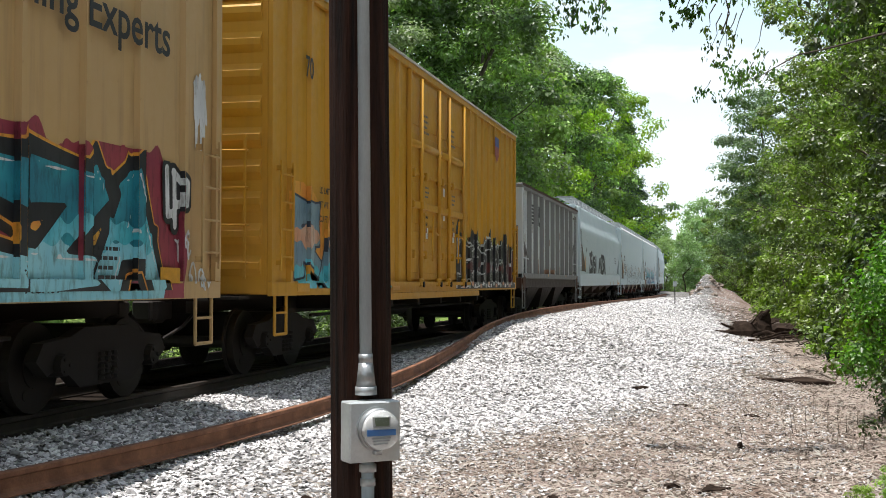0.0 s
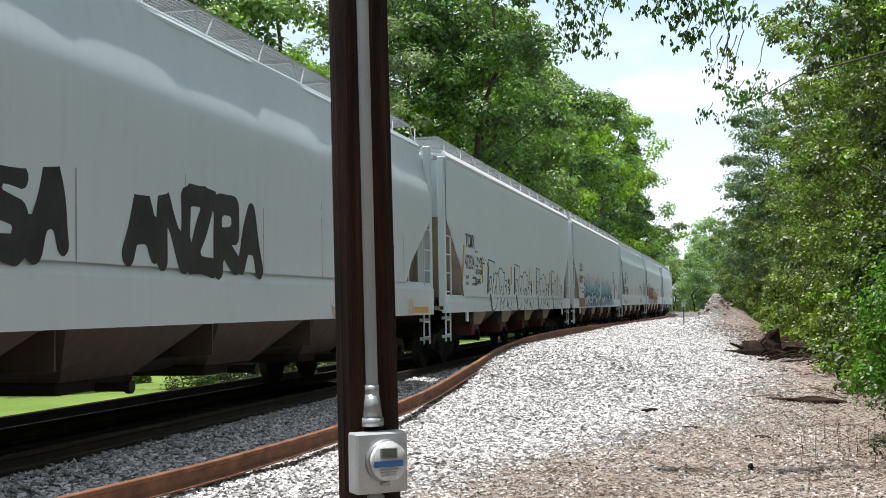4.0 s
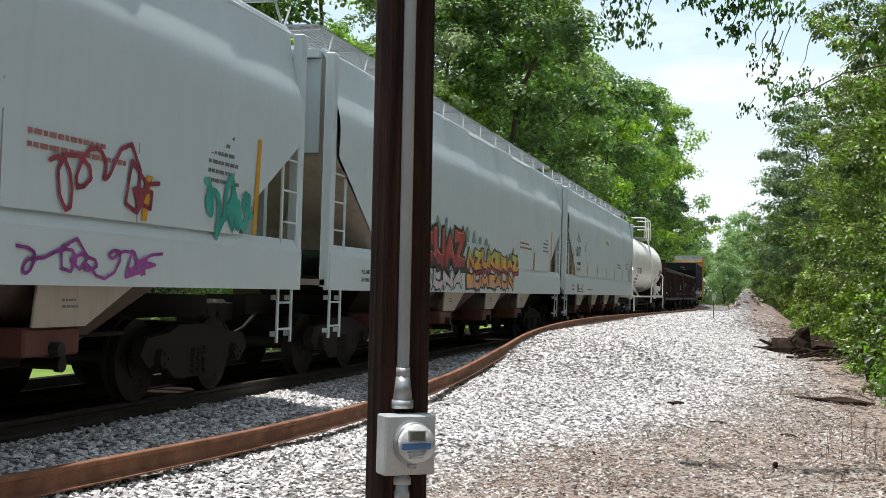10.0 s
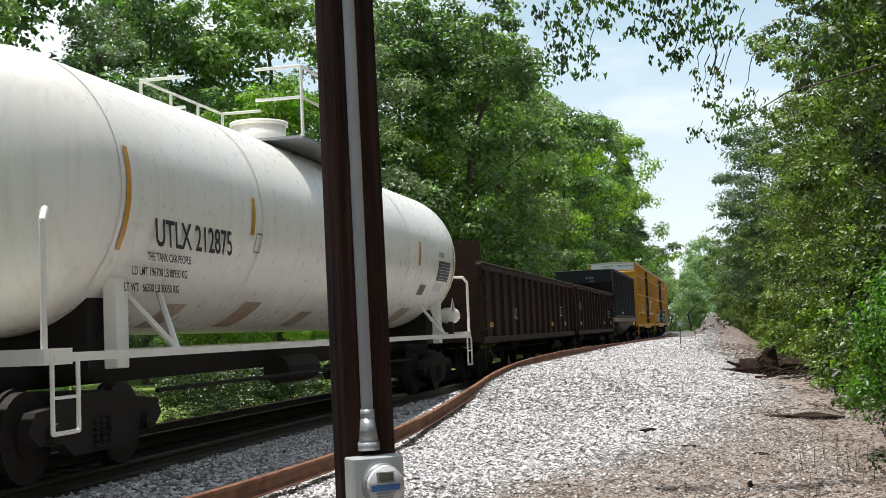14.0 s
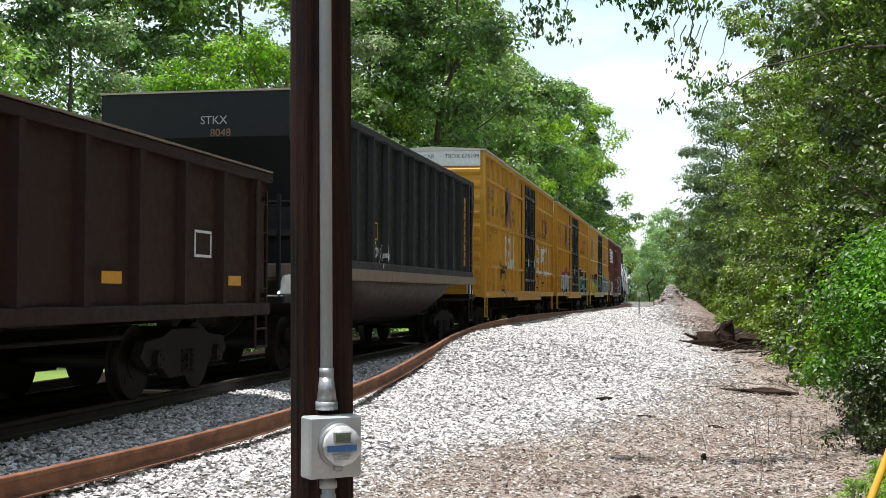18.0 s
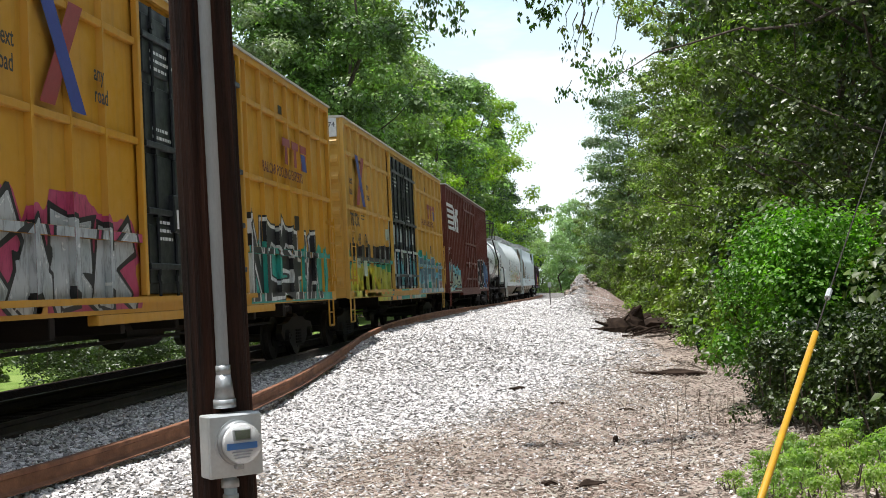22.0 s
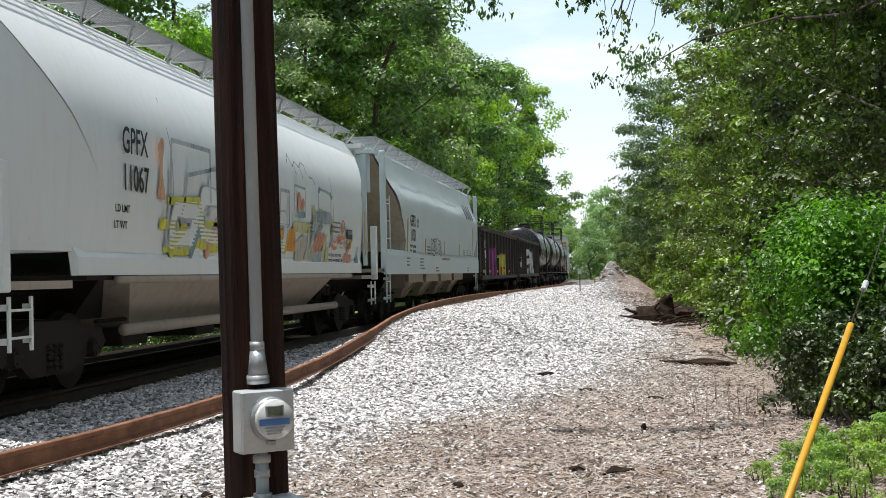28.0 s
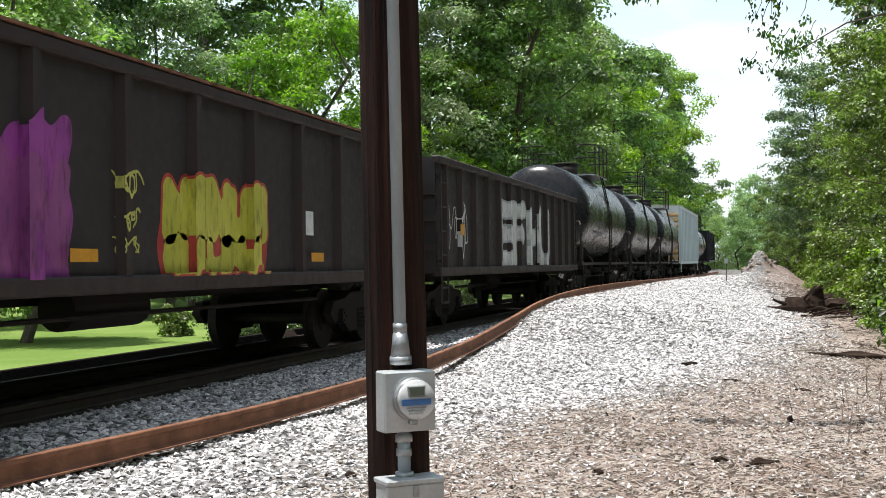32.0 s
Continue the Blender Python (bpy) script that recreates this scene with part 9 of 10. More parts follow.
            patch(car, a + 1.62, a + 2.0, 1.95, 2.36, S_DRAB, door, 38 + a, 0.0, 0.08, 0.0065)
            patch(car, a + 0.10, a + 0.6, 1.36, 1.56, S_SLATE, door, 39 + a, 0.0, 0.05, 0.0065)
            drawn(car, [[(0, 1), (0.4, 0.6), (0.35, 0)], [(0.5, 0.2), (1, 0.1)], [(0.6, 0.9), (0.75, 0.3)]], a + 1.2, 0.7, 1.5, 0.6, S_SKY, 0.016, door, 0.009)
            slab(car, "painted_beam", a + 0.1, a + 1.0, 2.32, 2.385, S_FROST, 1.546)
            slab(car, "painted_beam", a + 1.04, a + 2.1, 2.315, 2.38, S_PALE, 1.546)
            slab(car, "painted_beam", a + 0.1, a + 0.66, 1.615, 1.68, S_SLATE, 1.546)
            slab(car, "painted_beam", a + 0.8, a + 2.0, 1.275, 1.345, S_FROST, 1.503)
        # long uneven runs of colour along the sill
        for y, w, m in ((-5.4, 1.35, S_YELLOW), (-4.0, 0.5, S_LIME), (-3.48, 0.3, S_BLACK), (-3.15, 0.62, S_ORANGE), (-2.5, 0.22, S_GREEN), (-2.26, 0.6, S_PEACH), (-1.63, 1.5, S_GREEN), (-0.1, 0.5, S_PEACH), (0.43, 0.42, S_GREEN), (0.88, 1.3, S_PALE), (2.2, 1.2, S_GREEN)):
            slab(car, "painted_sill", y, y + w, 0.972, 1.07, m, 1.532)
        for y, w, m in ((-4.1, 0.75, S_LIME), (-3.32, 0.28, S_BLACK), (-3.0, 1.2, S_ORANGE), (-1.75, 1.4, S_GREEN), (-0.3, 0.6, S_PALE), (0.35, 1.7, S_PEACH)):
            slab(car, "painted_sill", y, y + w, 1.215, 1.262, m, 1.562)
        patch(car, 2.15, 8.5, 1.1, 2.15, S_SLATE, rel, 8, -0.2, 0.2)
        patch(car, 2.15, 7.4, 1.95, 2.55, S_GREEN, rel, 6, -0.5, 0.25, 0.002)
        for k in range(9):
            y = 2.2 + 0.68 * k
            patch(car, y, y + 0.4, 1.12, 1.5 + 0.3 * ((k * 7) % 4) / 3, (S_PEACH, S_SKY, S_FROST, S_MAUVE, S_GREEN)[k % 5], rel, 61 + k, 0.05, 0.1, 0.005)
        graffiti(car, "CRNPE", 2.3, 8.3, 1.25, 2.25, [(0.035, S_SKY), (0.0, S_SLATE)], rel, 0.11, 79, cell=0.04, wild=0.16, bands=[(1.0, 1.55, S_FROST)], block=True, shine=S_WHITE)

# oxide-brown box car
L = length("NSB")
car, rel = boxcar(L, 5.36, M_BROWN, "oxide-brown boxcar with a white emblem and pale blue graffiti", fan(-L / 2 + 0.6, L / 2 - 0.6, 28), doors=(-2.6, 2.2, 2), post_w=0.16, post_depth=0.06)
join("NSB", car)
for k in range(5):
    slab(car, "emblem_stripe", -8.5 + 0.08 * k, -6.45 + 0.1 * k, 4.42 - 0.22 * k, 4.55 - 0.22 * k, M_WHITE, 1.5)
for outline in ([(-6.42, 3.52), (-6.16, 3.52), (-6.10, 4.46), (-6.36, 4.46)], [(-6.10, 4.46), (-6.16, 4.10), (-5.72, 3.52), (-5.66, 3.90)], [(-5.70, 3.52), (-5.44, 3.52), (-5.38, 4.46), (-5.64, 4.46)],
                [(-5.32, 3.52), (-4.78, 3.52), (-4.72, 4.06), (-5.06, 4.12), (-5.04, 4.24), (-4.74, 4.24), (-4.70, 4.46), (-5.26, 4.46), (-5.30, 3.98), (-4.98, 3.90), (-5.0, 3.74), (-5.30, 3.74)]):
    part("emblem_block", extrude_yz(outline, 1.498, 1.502), M_WHITE, car, "slanted white emblem")
words(car, "NS", -8.35, 2.55, 0.4, 1.502, M_WHITE, 0.85)
words(car, "46 3 4", -8.3, 2.1, 0.4, 1.502, M_WHITE, 0.8)
patch(car, -8.5, -4.4, 1.1, 2.15, S_PALE, rel, 4, -0.5, 0.2)
graffiti(car, "ZERAN", -8.2, -4.6, 1.15, 2.15, [(0.03, S_BLACK), (0.0, S_PALE)], rel, 0.14, 82, cell=0.035, wild=0.2, bands=[(1.75, 2.6, S_SKY), (1.0, 1.3, S_SKY)], block=True, shade=(S_NAVY, 0.02), shine=S_WHITE)
drawn(car, [[(0, 0.1), (0.15, 0.9), (0.2, 0.4), (0.35, 0.8)], [(0.4, 0.1), (0.5, 0.7), (0.62, 0.2), (0.7, 0.9)], [(0.75, 0.2), (0.9, 0.5), (1, 0.1)], [(0.1, 0.1), (0.5, 0.25), (0.95, 0.15)]], -8.2, 3.6, 1.15, 1.0, S_NAVY, 0.028, rel, 0.014)
graffiti(car, "RUK", 3.0, 6.2, 1.2, 2.4, [(0.06, S_WHITE), (0, S_BLACK)], rel, 0.17, 83, wild=0.14)
graffiti(car, "NZA", 6.2, 8.5, 1.2, 2.4, [(0.03, S_GREY), (0, S_BLUE)], rel, 0.12, 84, wild=0.14)
slab(car, "reflector_plate", -8.4, -8.0, 1.16, 1.3, M_AMBER, 1.503)

# black and white tank car
L = length("TK2")
car = join("TK2", tank_car(L, 1.40, 2.68, "white tank car with a black middle band and black belly", M_WHITECAR, M_TANKB, [(-0.9, 1.1, M_TANKB, 0.012)], trim=M_STEEL))
words(car, "SODIUM", 2.7, 2.66, 0.27, 1.408, M_BLACK, 0.8)
words(car, "HYDROXIDE", 2.7, 2.40, 0.27, 1.395, M_BLACK, 0.8)
words(car, "SOLUTION", 2.7, 2.14, 0.27, 1.385, M_BLACK, 0.8)
words(car, "GATX 83822", -4.2, 2.5, 0.34, 1.41, M_BLACK, 0.8)
slab(car, "notice", 1.35, 2.25, 1.95, 2.2, S_YELLOW, 1.41)
slab(car, "data_panel", 3.7, 4.35, 2.75, 3.15, M_STENCIL, 1.36)
for y in (1.25, 3.55, 4.6):
    bm = loft([[(1.412 * math.cos(a), yy, 2.68 + 1.412 * math.sin(a)) for a in np.linspace(-0.25, 0.15, 6)] for yy in (y, y + 0.1)], closed=False, caps=False)
    part("reflective_strip", bm, M_AMBER, car, "amber reflective strip")

# round-sided covered hopper, then a ribbed one
L = length("P1")
skin = lambda q, z=2.2: 1.521 - 0.1 * max(0.0, 2.2 - z)
near = skin
car = join("P1", covered_hopper(L, "white round-sided covered hopper car with faded pastel graffiti", M_WHITECAR, 4.12, 1.3, rounded=True, panels=4, bulge=0.012, fence=False, cut=2.4))
words(car, "GPFX", -5.75, 2.62, 0.42, 1.516, M_BLACK, 0.72)
words(car, "11067", -5.75, 2.2, 0.42, 1.516, M_BLACK, 0.72)
words(car, "LD LMT", -5.9, 1.95, 0.12, 1.488, M_BLACK)
words(car, "LT WT", -5.9, 1.77, 0.12, 1.47, M_BLACK)
graffiti(car, "OCZEO", -4.4, 1.0, 1.62, 2.3, [(0.03, S_GREY), (0, M_WHITECAR)], skin, 0.10, 86, wild=0.18)
graffiti(car, "ZZ~ZN", -4.6, 1.0, 1.55, 1.95, [(0, S_YELLOW)], skin, 0.06, 87, wild=0.2)
graffiti(car, "~N~", -3.0, 0.8, 1.6, 2.1, [(0, S_PEACH)], skin, 0.09, 88, wild=0.2)
# pastel shapes at the far end: two outlined boxes, folded bars below them, red writing
S_FADED = spray("spray_faded_slate", (0.30, 0.36, 0.38), (0.42, 0.48, 0.50))
S_SALMON = spray("spray_salmon", (0.62, 0.22, 0.13), (0.66, 0.32, 0.20))
S_OLIVE = spray("spray_faded_lime", (0.50, 0.50, 0.20), (0.58, 0.58, 0.34))
S_BEIGE = spray("spray_beige", (0.50, 0.46, 0.38), (0.60, 0.57, 0.50))
drawn(car, [[(0, 0), (1, 0)]], 1.35, 1.0, 2.04, 0.1, S_OLIVE, 0.085, skin, 0.003, name="spray_field")
drawn(car, [[(0, 0), (0.5, 0.25), (1, 0.3)], [(0, 0.3), (0.5, 0.5), (0.9, 0.6)]], 1.6, 0.6, 1.5, 0.5, S_BEIGE, 0.15, skin, 0.003, name="spray_field")
drawn(car, [[(0, 0), (0, 1)]], 2.62, 0.1, 1.62, 0.75, S_OLIVE, 0.10, skin, 0.003, name="spray_field")
drawn(car, [[(0, 0), (0.5, 0.06), (1, 0)]], 2.85, 1.05, 2.26, 0.2, S_FADED, 0.085, skin, 0.0045, name="spray_field")
drawn(car, [[(0.1, 1), (0, 0.5), (0.1, 0)]], 2.62, 0.5, 1.62, 0.6, S_FADED, 0.09, skin, 0.0045, name="spray_field")
drawn(car, [[(0, 0), (0.1, 1)]], 4.0, 0.5, 2.0, 0.3, S_OLIVE, 0.05, skin, 0.0045, name="spray_field")
drawn(car, [[(0, 0), (0, 1)], [(0.45, 0), (0.45, 1)], [(0.9, 0), (0.9, 1)]], 2.75, 0.62, 1.40, 0.16, S_FADED, 0.13, skin, 0.003, name="spray_field")
drawn(car, [[(0, 0), (0, 1)], [(0.3, 0), (0.35, 1)]], 3.45, 0.8, 1.40, 0.25, S_OLIVE, 0.10, skin, 0.003, name="spray_field")
drawn(car, [[(0, 0), (0, 1)]], 2.50, 0.1, 1.38, 0.2, S_OLIVE, 0.055, skin, 0.0045, name="spray_field")
drawn(car, [[(0, 0), (0.02, 0.6), (0.2, 1)], [(0.72, 0), (0.74, 0.6), (1, 1)]], 2.36, 1.35, 1.34, 0.48, S_WHITE, 0.028, skin, 0.006)
drawn(car, [[(0, 0), (0.02, 1), (1, 0.96), (1, 0.02), (0, 0)]], 1.32, 0.70, 2.22, 0.52, S_FADED, 0.022, skin, 0.006)
drawn(car, [[(0, 0.1), (0.03, 1), (0.6, 0.97), (1, 0.85), (0.97, 0), (0.5, 0.02), (0, 0.1)]], 2.95, 0.95, 2.36, 0.42, S_FADED, 0.026, skin, 0.006)
drawn(car, [[(0, 0.9), (0.1, 1)], [(0.9, 0.9), (1, 0.75)]], 2.95, 0.98, 2.36, 0.42, S_SLATE, 0.05, skin, 0.0075)
drawn(car, [[(0, 0.2), (0, 1)], [(0.8, 0.55), (0.9, 0.6)]], 1.62, 0.3, 2.32, 0.24, S_SALMON, 0.085, skin, 0.006, name="spray_field")
drawn(car, [[(0, 0), (1, 0.3)]], 1.55, 0.4, 2.24, 0.1, S_SLATE, 0.05, skin, 0.0075)
drawn(car, [[(0, 0), (0.35, 0.75), (0.62, 1)], [(0.3, 0), (0.62, 0.6), (1, 0.95)], [(0.62, 0.05), (0.95, 0.6)]], 2.62, 0.75, 1.66, 0.30, S_SALMON, 0.06, skin, 0.006, name="spray_field")
drawn(car, [[(0.2, 0), (0.6, 1)]], 2.85, 0.4, 1.68, 0.26, S_WHITE, 0.013, skin, 0.0085)
drawn(car, [[(0, 0), (1, 1)]], 3.38, 0.24, 1.68, 0.28, S_YELLOW, 0.035, skin, 0.0075)
drawn(car, [[(0, 1), (0.4, 0.9), (0.5, 0.5), (0.1, 0.3), (0, 0)], [(0.2, 0.6), (0.6, 0.62)]], 2.85, 0.7, 1.92, 0.3, S_FADED, 0.022, skin, 0.006)
drawn(car, [[(0, 1), (-0.1, 0.4), (-0.5, 0)]], 4.1, 0.45, 1.74, 0.4, S_FADED, 0.03, skin, 0.006)
drawn(car, [[(0, 1), (0.08, 0.5), (-0.25, 0)]], 2.2, 0.6, 1.5, 0.5, M_STENCIL, 0.018, skin, 0.006)
for y0, y1, z0, z1, text in ((3.95, 5.72, 1.74, 1.97, "QEPETAO"), (4.92, 5.95, 1.42, 1.62, "DESIK")):
    graffiti(car, text, y0, y1, z0, z1, [(0, S_SALMON)], near, 0.022, 21, cell=0.018, wild=0.1)
drawn(car, [[(0.5, 0), (0.1, 0.3), (0.1, 0.7), (0.5, 1), (0.9, 0.7), (0.9, 0.3), (0.5, 0), (0.2, 0.35), (0.8, 0.4)]], 4.7, 0.34, 2.04, 0.24, S_SALMON, 0.024, skin)
slab(car, "placard", 5.20, 5.66, 1.93, 2.12, M_BLACK, 1.526)
for y in (5.25, 5.46):
    slab(car, "placard_field", y, y + 0.15, 2.02, 2.10, M_SEAM, 1.529)
drawn(car, [[(0, 0), (1, 1)]], 5.42, 0.32, 1.66, 0.26, M_AMBER, 0.04, skin, 0.009, name="reflective_strip")
for k in range(4):
    drawn(car, [[(0.45, 1), (0.5, 0.6), (0.1 + 0.25 * k, 0.02 * k)]], 6.05, 0.5, 1.38, 0.38, S_BLUE, 0.035, skin)
words(car, "OUTLET MUST BE IN UPWARD", 3.86, 1.57, 0.075, 1.468, M_BLACK)
words(car, "POSITION BEFORE SHIPPING CAR", 3.86, 1.47, 0.075, 1.458, M_BLACK)
lines_of_print(car, 3.95, 2.2, 3, 0.75, 0.05, 1.523, M_STENCIL, 6)
lines_of_print(car, 2.3, 2.12, 3, 0.35, 0.04, 1.523, M_STENCIL, 8)
drawn(car, [[(0, 0.6), (0.1, 1), (0.18, 0.5), (0.3, 0.75), (0.42, 0.55), (0.55, 0.8), (0.66, 0.7), (0.68, 0.3)], [(0.22, 0.6), (0.28, 0.2)], [(0.46, 0.6), (0.5, 0.1)], [(0.75, 0.3), (0.82, 0.2), (0.88, 0.25), (0.95, 0)]], 1.2, 1.75, 2.86, 0.42, M_STENCIL, 0.010, lambda q, z=0: 1.517 - 0.62 * max(0.0, (z - 2.35) / 1.77) ** 2.3, 0.004, 0.02)
patch(car, -4.75, -4.5, 2.15, 2.7, S_PEACH, skin, 4, 0.0, 0.2)
drawn(car, [[(0, 0), (0.05, 0.8), (0.3, 1), (0.34, 0.2)], [(0.5, 0.1), (0.55, 0.9), (0.75, 0.85), (0.8, 0.1)], [(0.88, 0.3), (0.9, 0.9), (1, 0.9), (1, 0.3), (0.88, 0.3)]], -4.0, 5.0, 1.75, 0.95, S_GREY, 0.028, skin)
for k, y in enumerate((-4.2, -3.5, -2.9, -1.9, -1.0, -0.2)):
    drawn(car, [[(0, 0), (0.5, 0.8), (1, 1)]], y, 0.35, 1.52, 0.3, (S_YELLOW, S_SLATE, S_PEACH, S_GREY, S_PEACH)[k % 5], 0.07, skin)
drawn(car, [[(0, 0), (0.02, 1), (0.28, 1), (0.28, 0.3), (0.1, 0.25), (0, 0)], [(0.36, 0), (0.36, 0.95), (0.52, 0.95), (0.52, 0.1)], [(0.6, 0.1), (0.62, 1), (0.85, 0.95), (0.82, 0.55), (0.62, 0.5)]], -4.4, 5.4, 1.6, 1.3, S_GREY, 0.03, skin)
drawn(car, [[(0, 0.5), (0.2, 0.55), (0.25, 0.1)], [(0.3, 0.0), (0.5, 0.3), (0.55, 0)], [(0.62, 0.4), (0.9, 0.5)]], -4.4, 5.4, 1.6, 1.1, S_YELLOW, 0.05, skin)
patch(car, 0.4, 1.5, 1.62, 1.95, S_ORANGE, near, 8, 0.1, 0.08)
yellow_marks(car, (-L / 2 + 0.2, L / 2 - 0.5), 1.65, 2.6, 0.0, 1.30)

L = length("P2")
car = join("P2", covered_hopper(L, "pale grey covered hopper car with black numbers and tan bays", M_GREYHOP2, 4.14, 1.45, panels=7, bulge=0.045, curve_from=2.85, top_half=1.16, cut=2.2, cut_z=3.1, fence=False, saw=True, bay_paint=car_paint("paint_tan_bay", (0.40, 0.335, 0.265), (0.16, 0.10, 0.065), 0.7, rusty=0.3, rough=0.6)))
words(car, "GPFX", -5.78, 2.46, 0.44, 1.512, M_BLACK, 0.78)
words(car, "11721", -5.78, 2.08, 0.44, 1.512, M_BLACK, 0.78)
words(car, "LD LMT 217500 LBS", -5.9, 1.90, 0.11, 1.508, M_BLACK)
words(car, "LT WT   68500 LBS", -5.9, 1.77, 0.11, 1.508, M_BLACK)
words(car, "DO NOT HAMMER ON SIDES OF CAR", -0.4, 1.62, 0.1, 1.510, M_REDSTENCIL)
for z0, z1 in ((2.46, 2.48), (2.68, 2.70)):
    slab(car, "plate_frame", -4.75, -4.5, z0, z1, M_STENCIL, 1.512)
for y in (-4.75, -4.515):
    slab(car, "plate_frame", y, y + 0.015, 2.484, 2.676, M_STENCIL, 1.512)
words(car, "PLATE", -4.73, 2.61, 0.05, 1.512, M_BLACK)
words(car, "C", -4.68, 2.50, 0.1, 1.512, M_BLACK)
graffiti(car, "CZUSTA", -2.4, -0.4, 1.8, 2.2, [(0.0, S_BLACK), (-0.03, M_GREYHOP2)], lambda q, z=0: 1.512, 0.07, 90, wild=0.15, cell=0.03)
upper = lambda q, z: 1.508 + 0.047 * min(1, max(0, (z - 2.3) / 0.9)) - 0.34 * float(np.interp((z - 2.85) / 1.29, (0, 0.10, 0.18, 0.28, 0.41, 0.55, 0.70, 0.85, 1.0), (0, 0.015, 0.06, 0.17, 0.38, 0.60, 0.76, 0.89, 1.0)))
for y in (5.55, 6.1, 6.62, 7.14):
    skin_shape(car, "emblem_block", [(y + 0.02, y + 0.38, 3.12), (y - 0.02, y + 0.42, 3.28), (y + 0.06, y + 0.30, 3.62)], M_STENCIL, upper, "dark grey painted emblem")
for z, n in ((1.36, 7), (1.27, 5)):
    lines_of_print(car, 5.6, z, 1, 0.5, 0.06, 1.512, M_STENCIL, n)
    lines_of_print(car, -1.6, z, 1, 0.7, 0.06, 1.512, M_STENCIL, n + 1)
for y in (4.6, 5.5, 6.3):
    lines_of_print(car, y, 1.98, 3, 0.5, 0.045, 1.512, M_STENCIL, int(y * 7))
lines_of_print(car, -4.4, 1.60, 4, 0.9, 0.05, 1.512, None, 3)
lines_of_print(car, -3.1, 1.95, 3, 0.7, 0.05, 1.51, None, 4)
lines_of_print(car, -6.4, 1.6, 3, 0.6, 0.05, 1.512, None, 5)
yellow_marks(car, (-6.35,), 1.78, 2.0, 0.2, 1.513, tall=(-6.35,))
yellow_marks(car, (-3.5, 0.15, 3.5, 7.2), 1.78, 2.2, 0.1, 1.513, tall=(7.2,))

# dark gondolas at the rear
L = length("CG")
car, rel = gondola(L, 3.02, "dark grey-brown gondola car with purple and lime graffiti", M_GON, M_GONRIB, 1.45, 1.0, first=0.95)
join("CG", car)
# rust-brown strip puts the sunlit tone of the top chord into colour
part("rust_cap", a_box(1.36, 1.51, -L / 2, L / 2, 3.022, 3.05), M_RUST, car)
slab(car, "number_board", -6.95, -5.95, 2.22, 2.52, M_WHITE, 1.404)
slab(car, "number_board", -6.95, -5.75, 1.80, 2.12, M_WHITE, 1.404)
words(car, "CIGX", -6.9, 2.25, 0.34, 1.41, M_BLACK, 0.85)
words(car, "807426", -6.93, 1.83, 0.36, 1.41, M_BLACK, 0.8)
patch(car, -4.6, -2.15, 1.08, 2.1, S_PURPLE, rel, 3, 0.25, 0.16)
graffiti(car, "UHN", -4.45, -2.3, 1.2, 2.05, [(0, spray("spray_magenta", (0.22, 0.05, 0.19), (0.32, 0.08, 0.26)))], rel, 0.13, 91, wild=0.15)
patch(car, -0.75, 1.85, 1.1, 1.75, S_RED, rel, 5, 0.1, 0.1, 0.003)
graffiti(car, "NUNUN", -0.55, 1.75, 1.5, 1.98, [(0.035, S_RED), (0, S_ACID)], rel, 0.135, 92, cell=0.035, wild=0.16, floor=1.08, shine=S_LIME)
graffiti(car, "OAUNA", -0.6, 1.7, 1.16, 1.42, [(0.03, S_RED), (0, S_ACID)], rel, 0.10, 94, cell=0.035, wild=0.2, floor=1.08)
tag(car, -1.55, -1.05, 1.75, 2.05, S_LIME, 23, rel, 0.016, 4)
tag(car, -1.5, -1.1, 1.5, 1.7, S_LIME, 29, rel, 0.016, 4)
tag(car, -1.55, -1.05, 1.3, 1.46, S_LIME, 33, rel, 0.014, 4)
tag(car, -6.7, -6.0, 1.05, 1.4, S_TEAL, 24, rel, 0.04, 5)
words(car, "LD LMT", -6.3, 1.62, 0.13, 1.405, M_WHITE)
words(car, "LT WT", -6.3, 1.46, 0.13, 1.405, M_WHITE)
words(car, "219900", -5.3, 1.62, 0.13, 1.405, M_WHITE)
words(car, "66100", -5.3, 1.46, 0.13, 1.405, M_WHITE)
for y in (-7.6, -5.45, -2.35, 3.0):
    slab(car, "reflector_plate", y, y + 0.42, 1.22, 1.33, M_AMBER, 1.494)
slab(car, "data_panel", 3.0, 3.3, 1.55, 1.85, M_WHITE, 1.404)

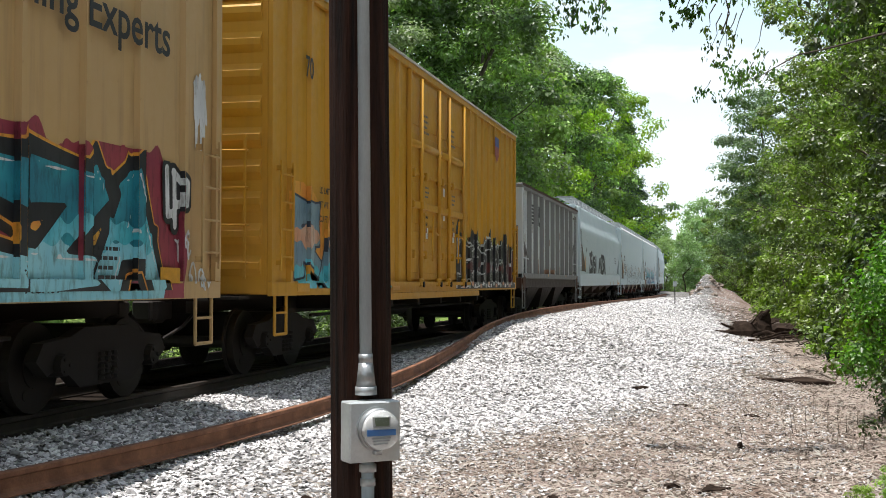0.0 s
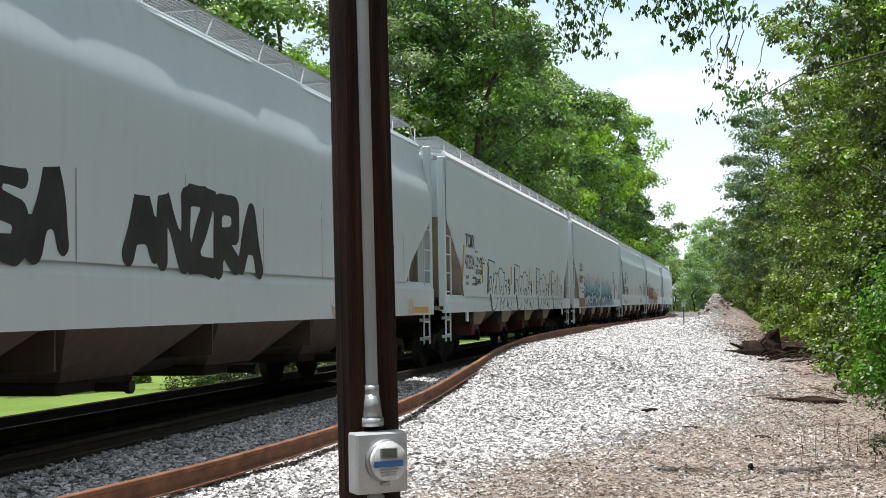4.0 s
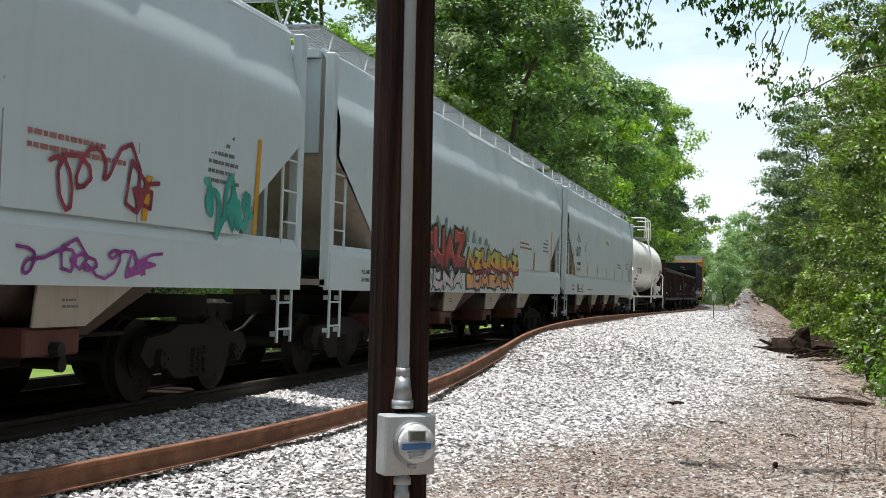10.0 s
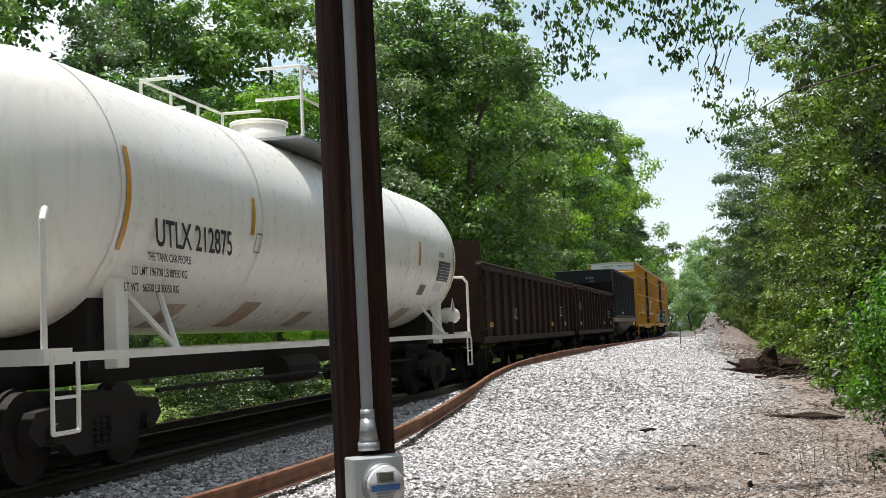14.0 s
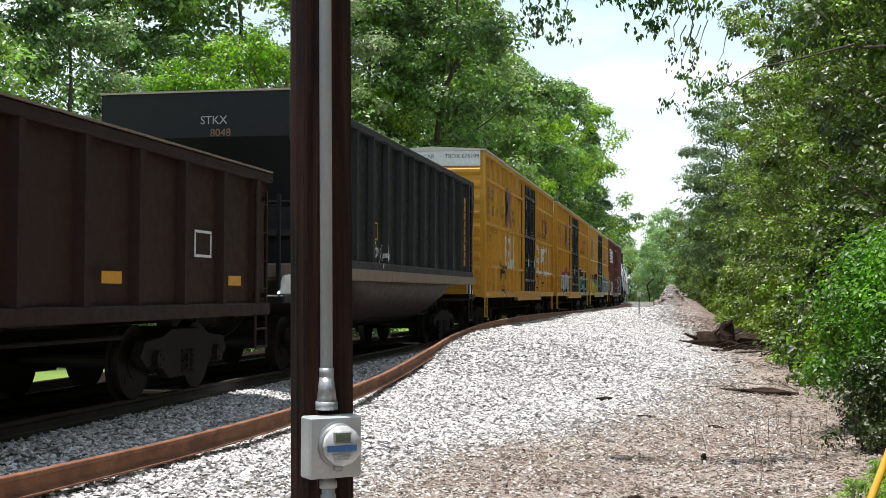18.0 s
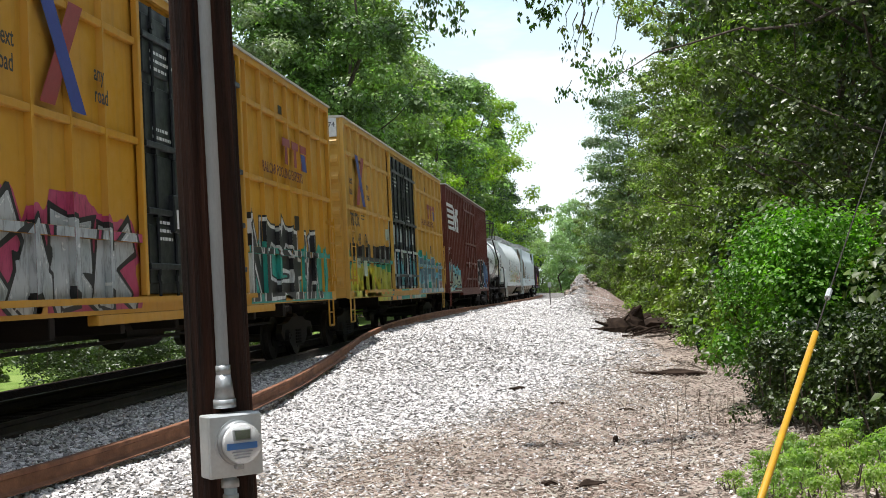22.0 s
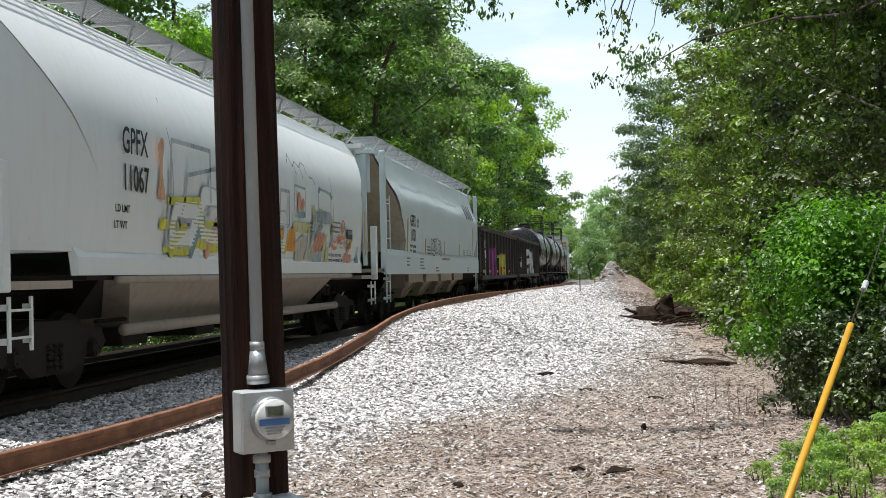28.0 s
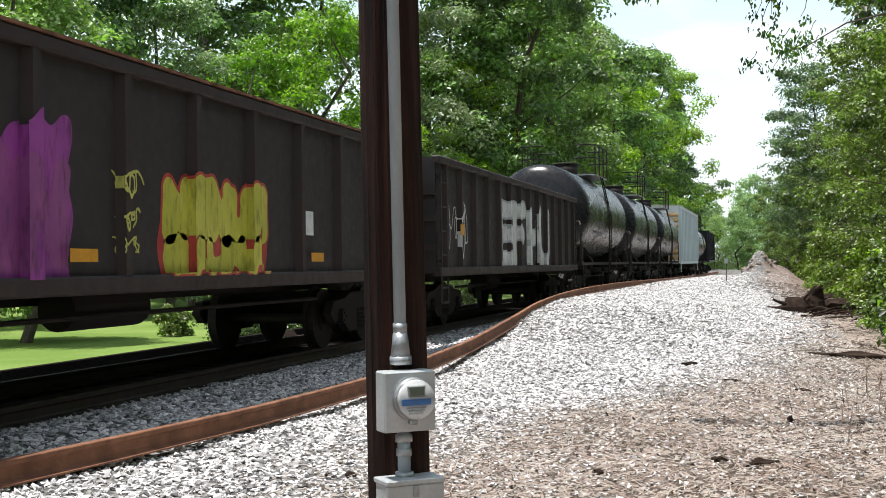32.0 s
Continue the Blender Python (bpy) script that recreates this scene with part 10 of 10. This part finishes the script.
L = length("G4")
car, rel = gondola(L, 3.05, "black-brown gondola car with large white letters sprayed on", M_GON, M_GONRIB, 1.1, 1.02)
join("G4", car)
graffiti(car, "EFHU", -2.6, 3.4, 1.25, 2.4, [(0.05, S_GREY), (0, S_WHITE)], rel, 0.16, 93, wild=0.04)
tag(car, -6.8, -5.4, 1.3, 2.3, S_WHITE, 26, rel, 0.02, 6)
slab(car, "reflector_plate", -6.2, -5.9, 1.7, 1.9, M_AMBER, 1.495)

# black tank cars, a white car, and the dark cars behind
for key in ("TA", "TB", "TC"):
    car = join(key, tank_car(length(key), 1.52, 2.75, "glossy black tank car with a railed platform", M_TANKB, trim=M_STEEL))
    lines_of_print(car, -3.0, 2.4, 2, 1.6, 0.2, 1.50, M_STENCIL, 4)
L = length("WB")
car, rel = boxcar(L, 4.75, M_GREYHOP2, "white boxcar near the rear of the train", fan(-L / 2 + 0.9, L / 2 - 0.9, 12), roof=M_ROOF, end_paint=M_TAN)
join("WB", car)
car = join("TD", tank_car(length("TD"), 1.4, 2.6, "dull black tank car at the rear of the train", M_TANKB, trim=M_STEEL))
L = length("HD")
car, rel = gondola(L, 3.9, "black open hopper car at the rear of the train", M_COAL, M_COAL, 1.1, 1.2, "open_hopper")
join("HD", car)


# ---- what moves ----
def motions():
    ts = np.arange(0, 32.01, 1.0)
    run_t, run_s = [t for t, s in RUN], [s for t, s in RUN]
    for ob, mid in movers:
        rows = []
        for t in ts:
            x, y, a = track_at(mid - float(np.interp(t, run_t, run_s)))
            rows.append((float(t), pose(x, y, 0, 0, 0, a)))
        walk(ob, rows)
    for d, group in wheels.items():
        rows = []
        for f in range(0, 32 * FPS + 1):
            t = f / FPS
            rows.append((t, Matrix.Translation((0, d, 0.42)) @ Matrix.Rotation(float(np.interp(t, run_t, run_s)) / 0.42, 4, "X")))
        walk(group[0], rows)
        keys = group[0].animation_data
        for w in group[1:]:
            w.rotation_mode = "QUATERNION"
            own = w.animation_data_create()
            own.action = keys.action
            own.action_slot = keys.action_slot


motions()
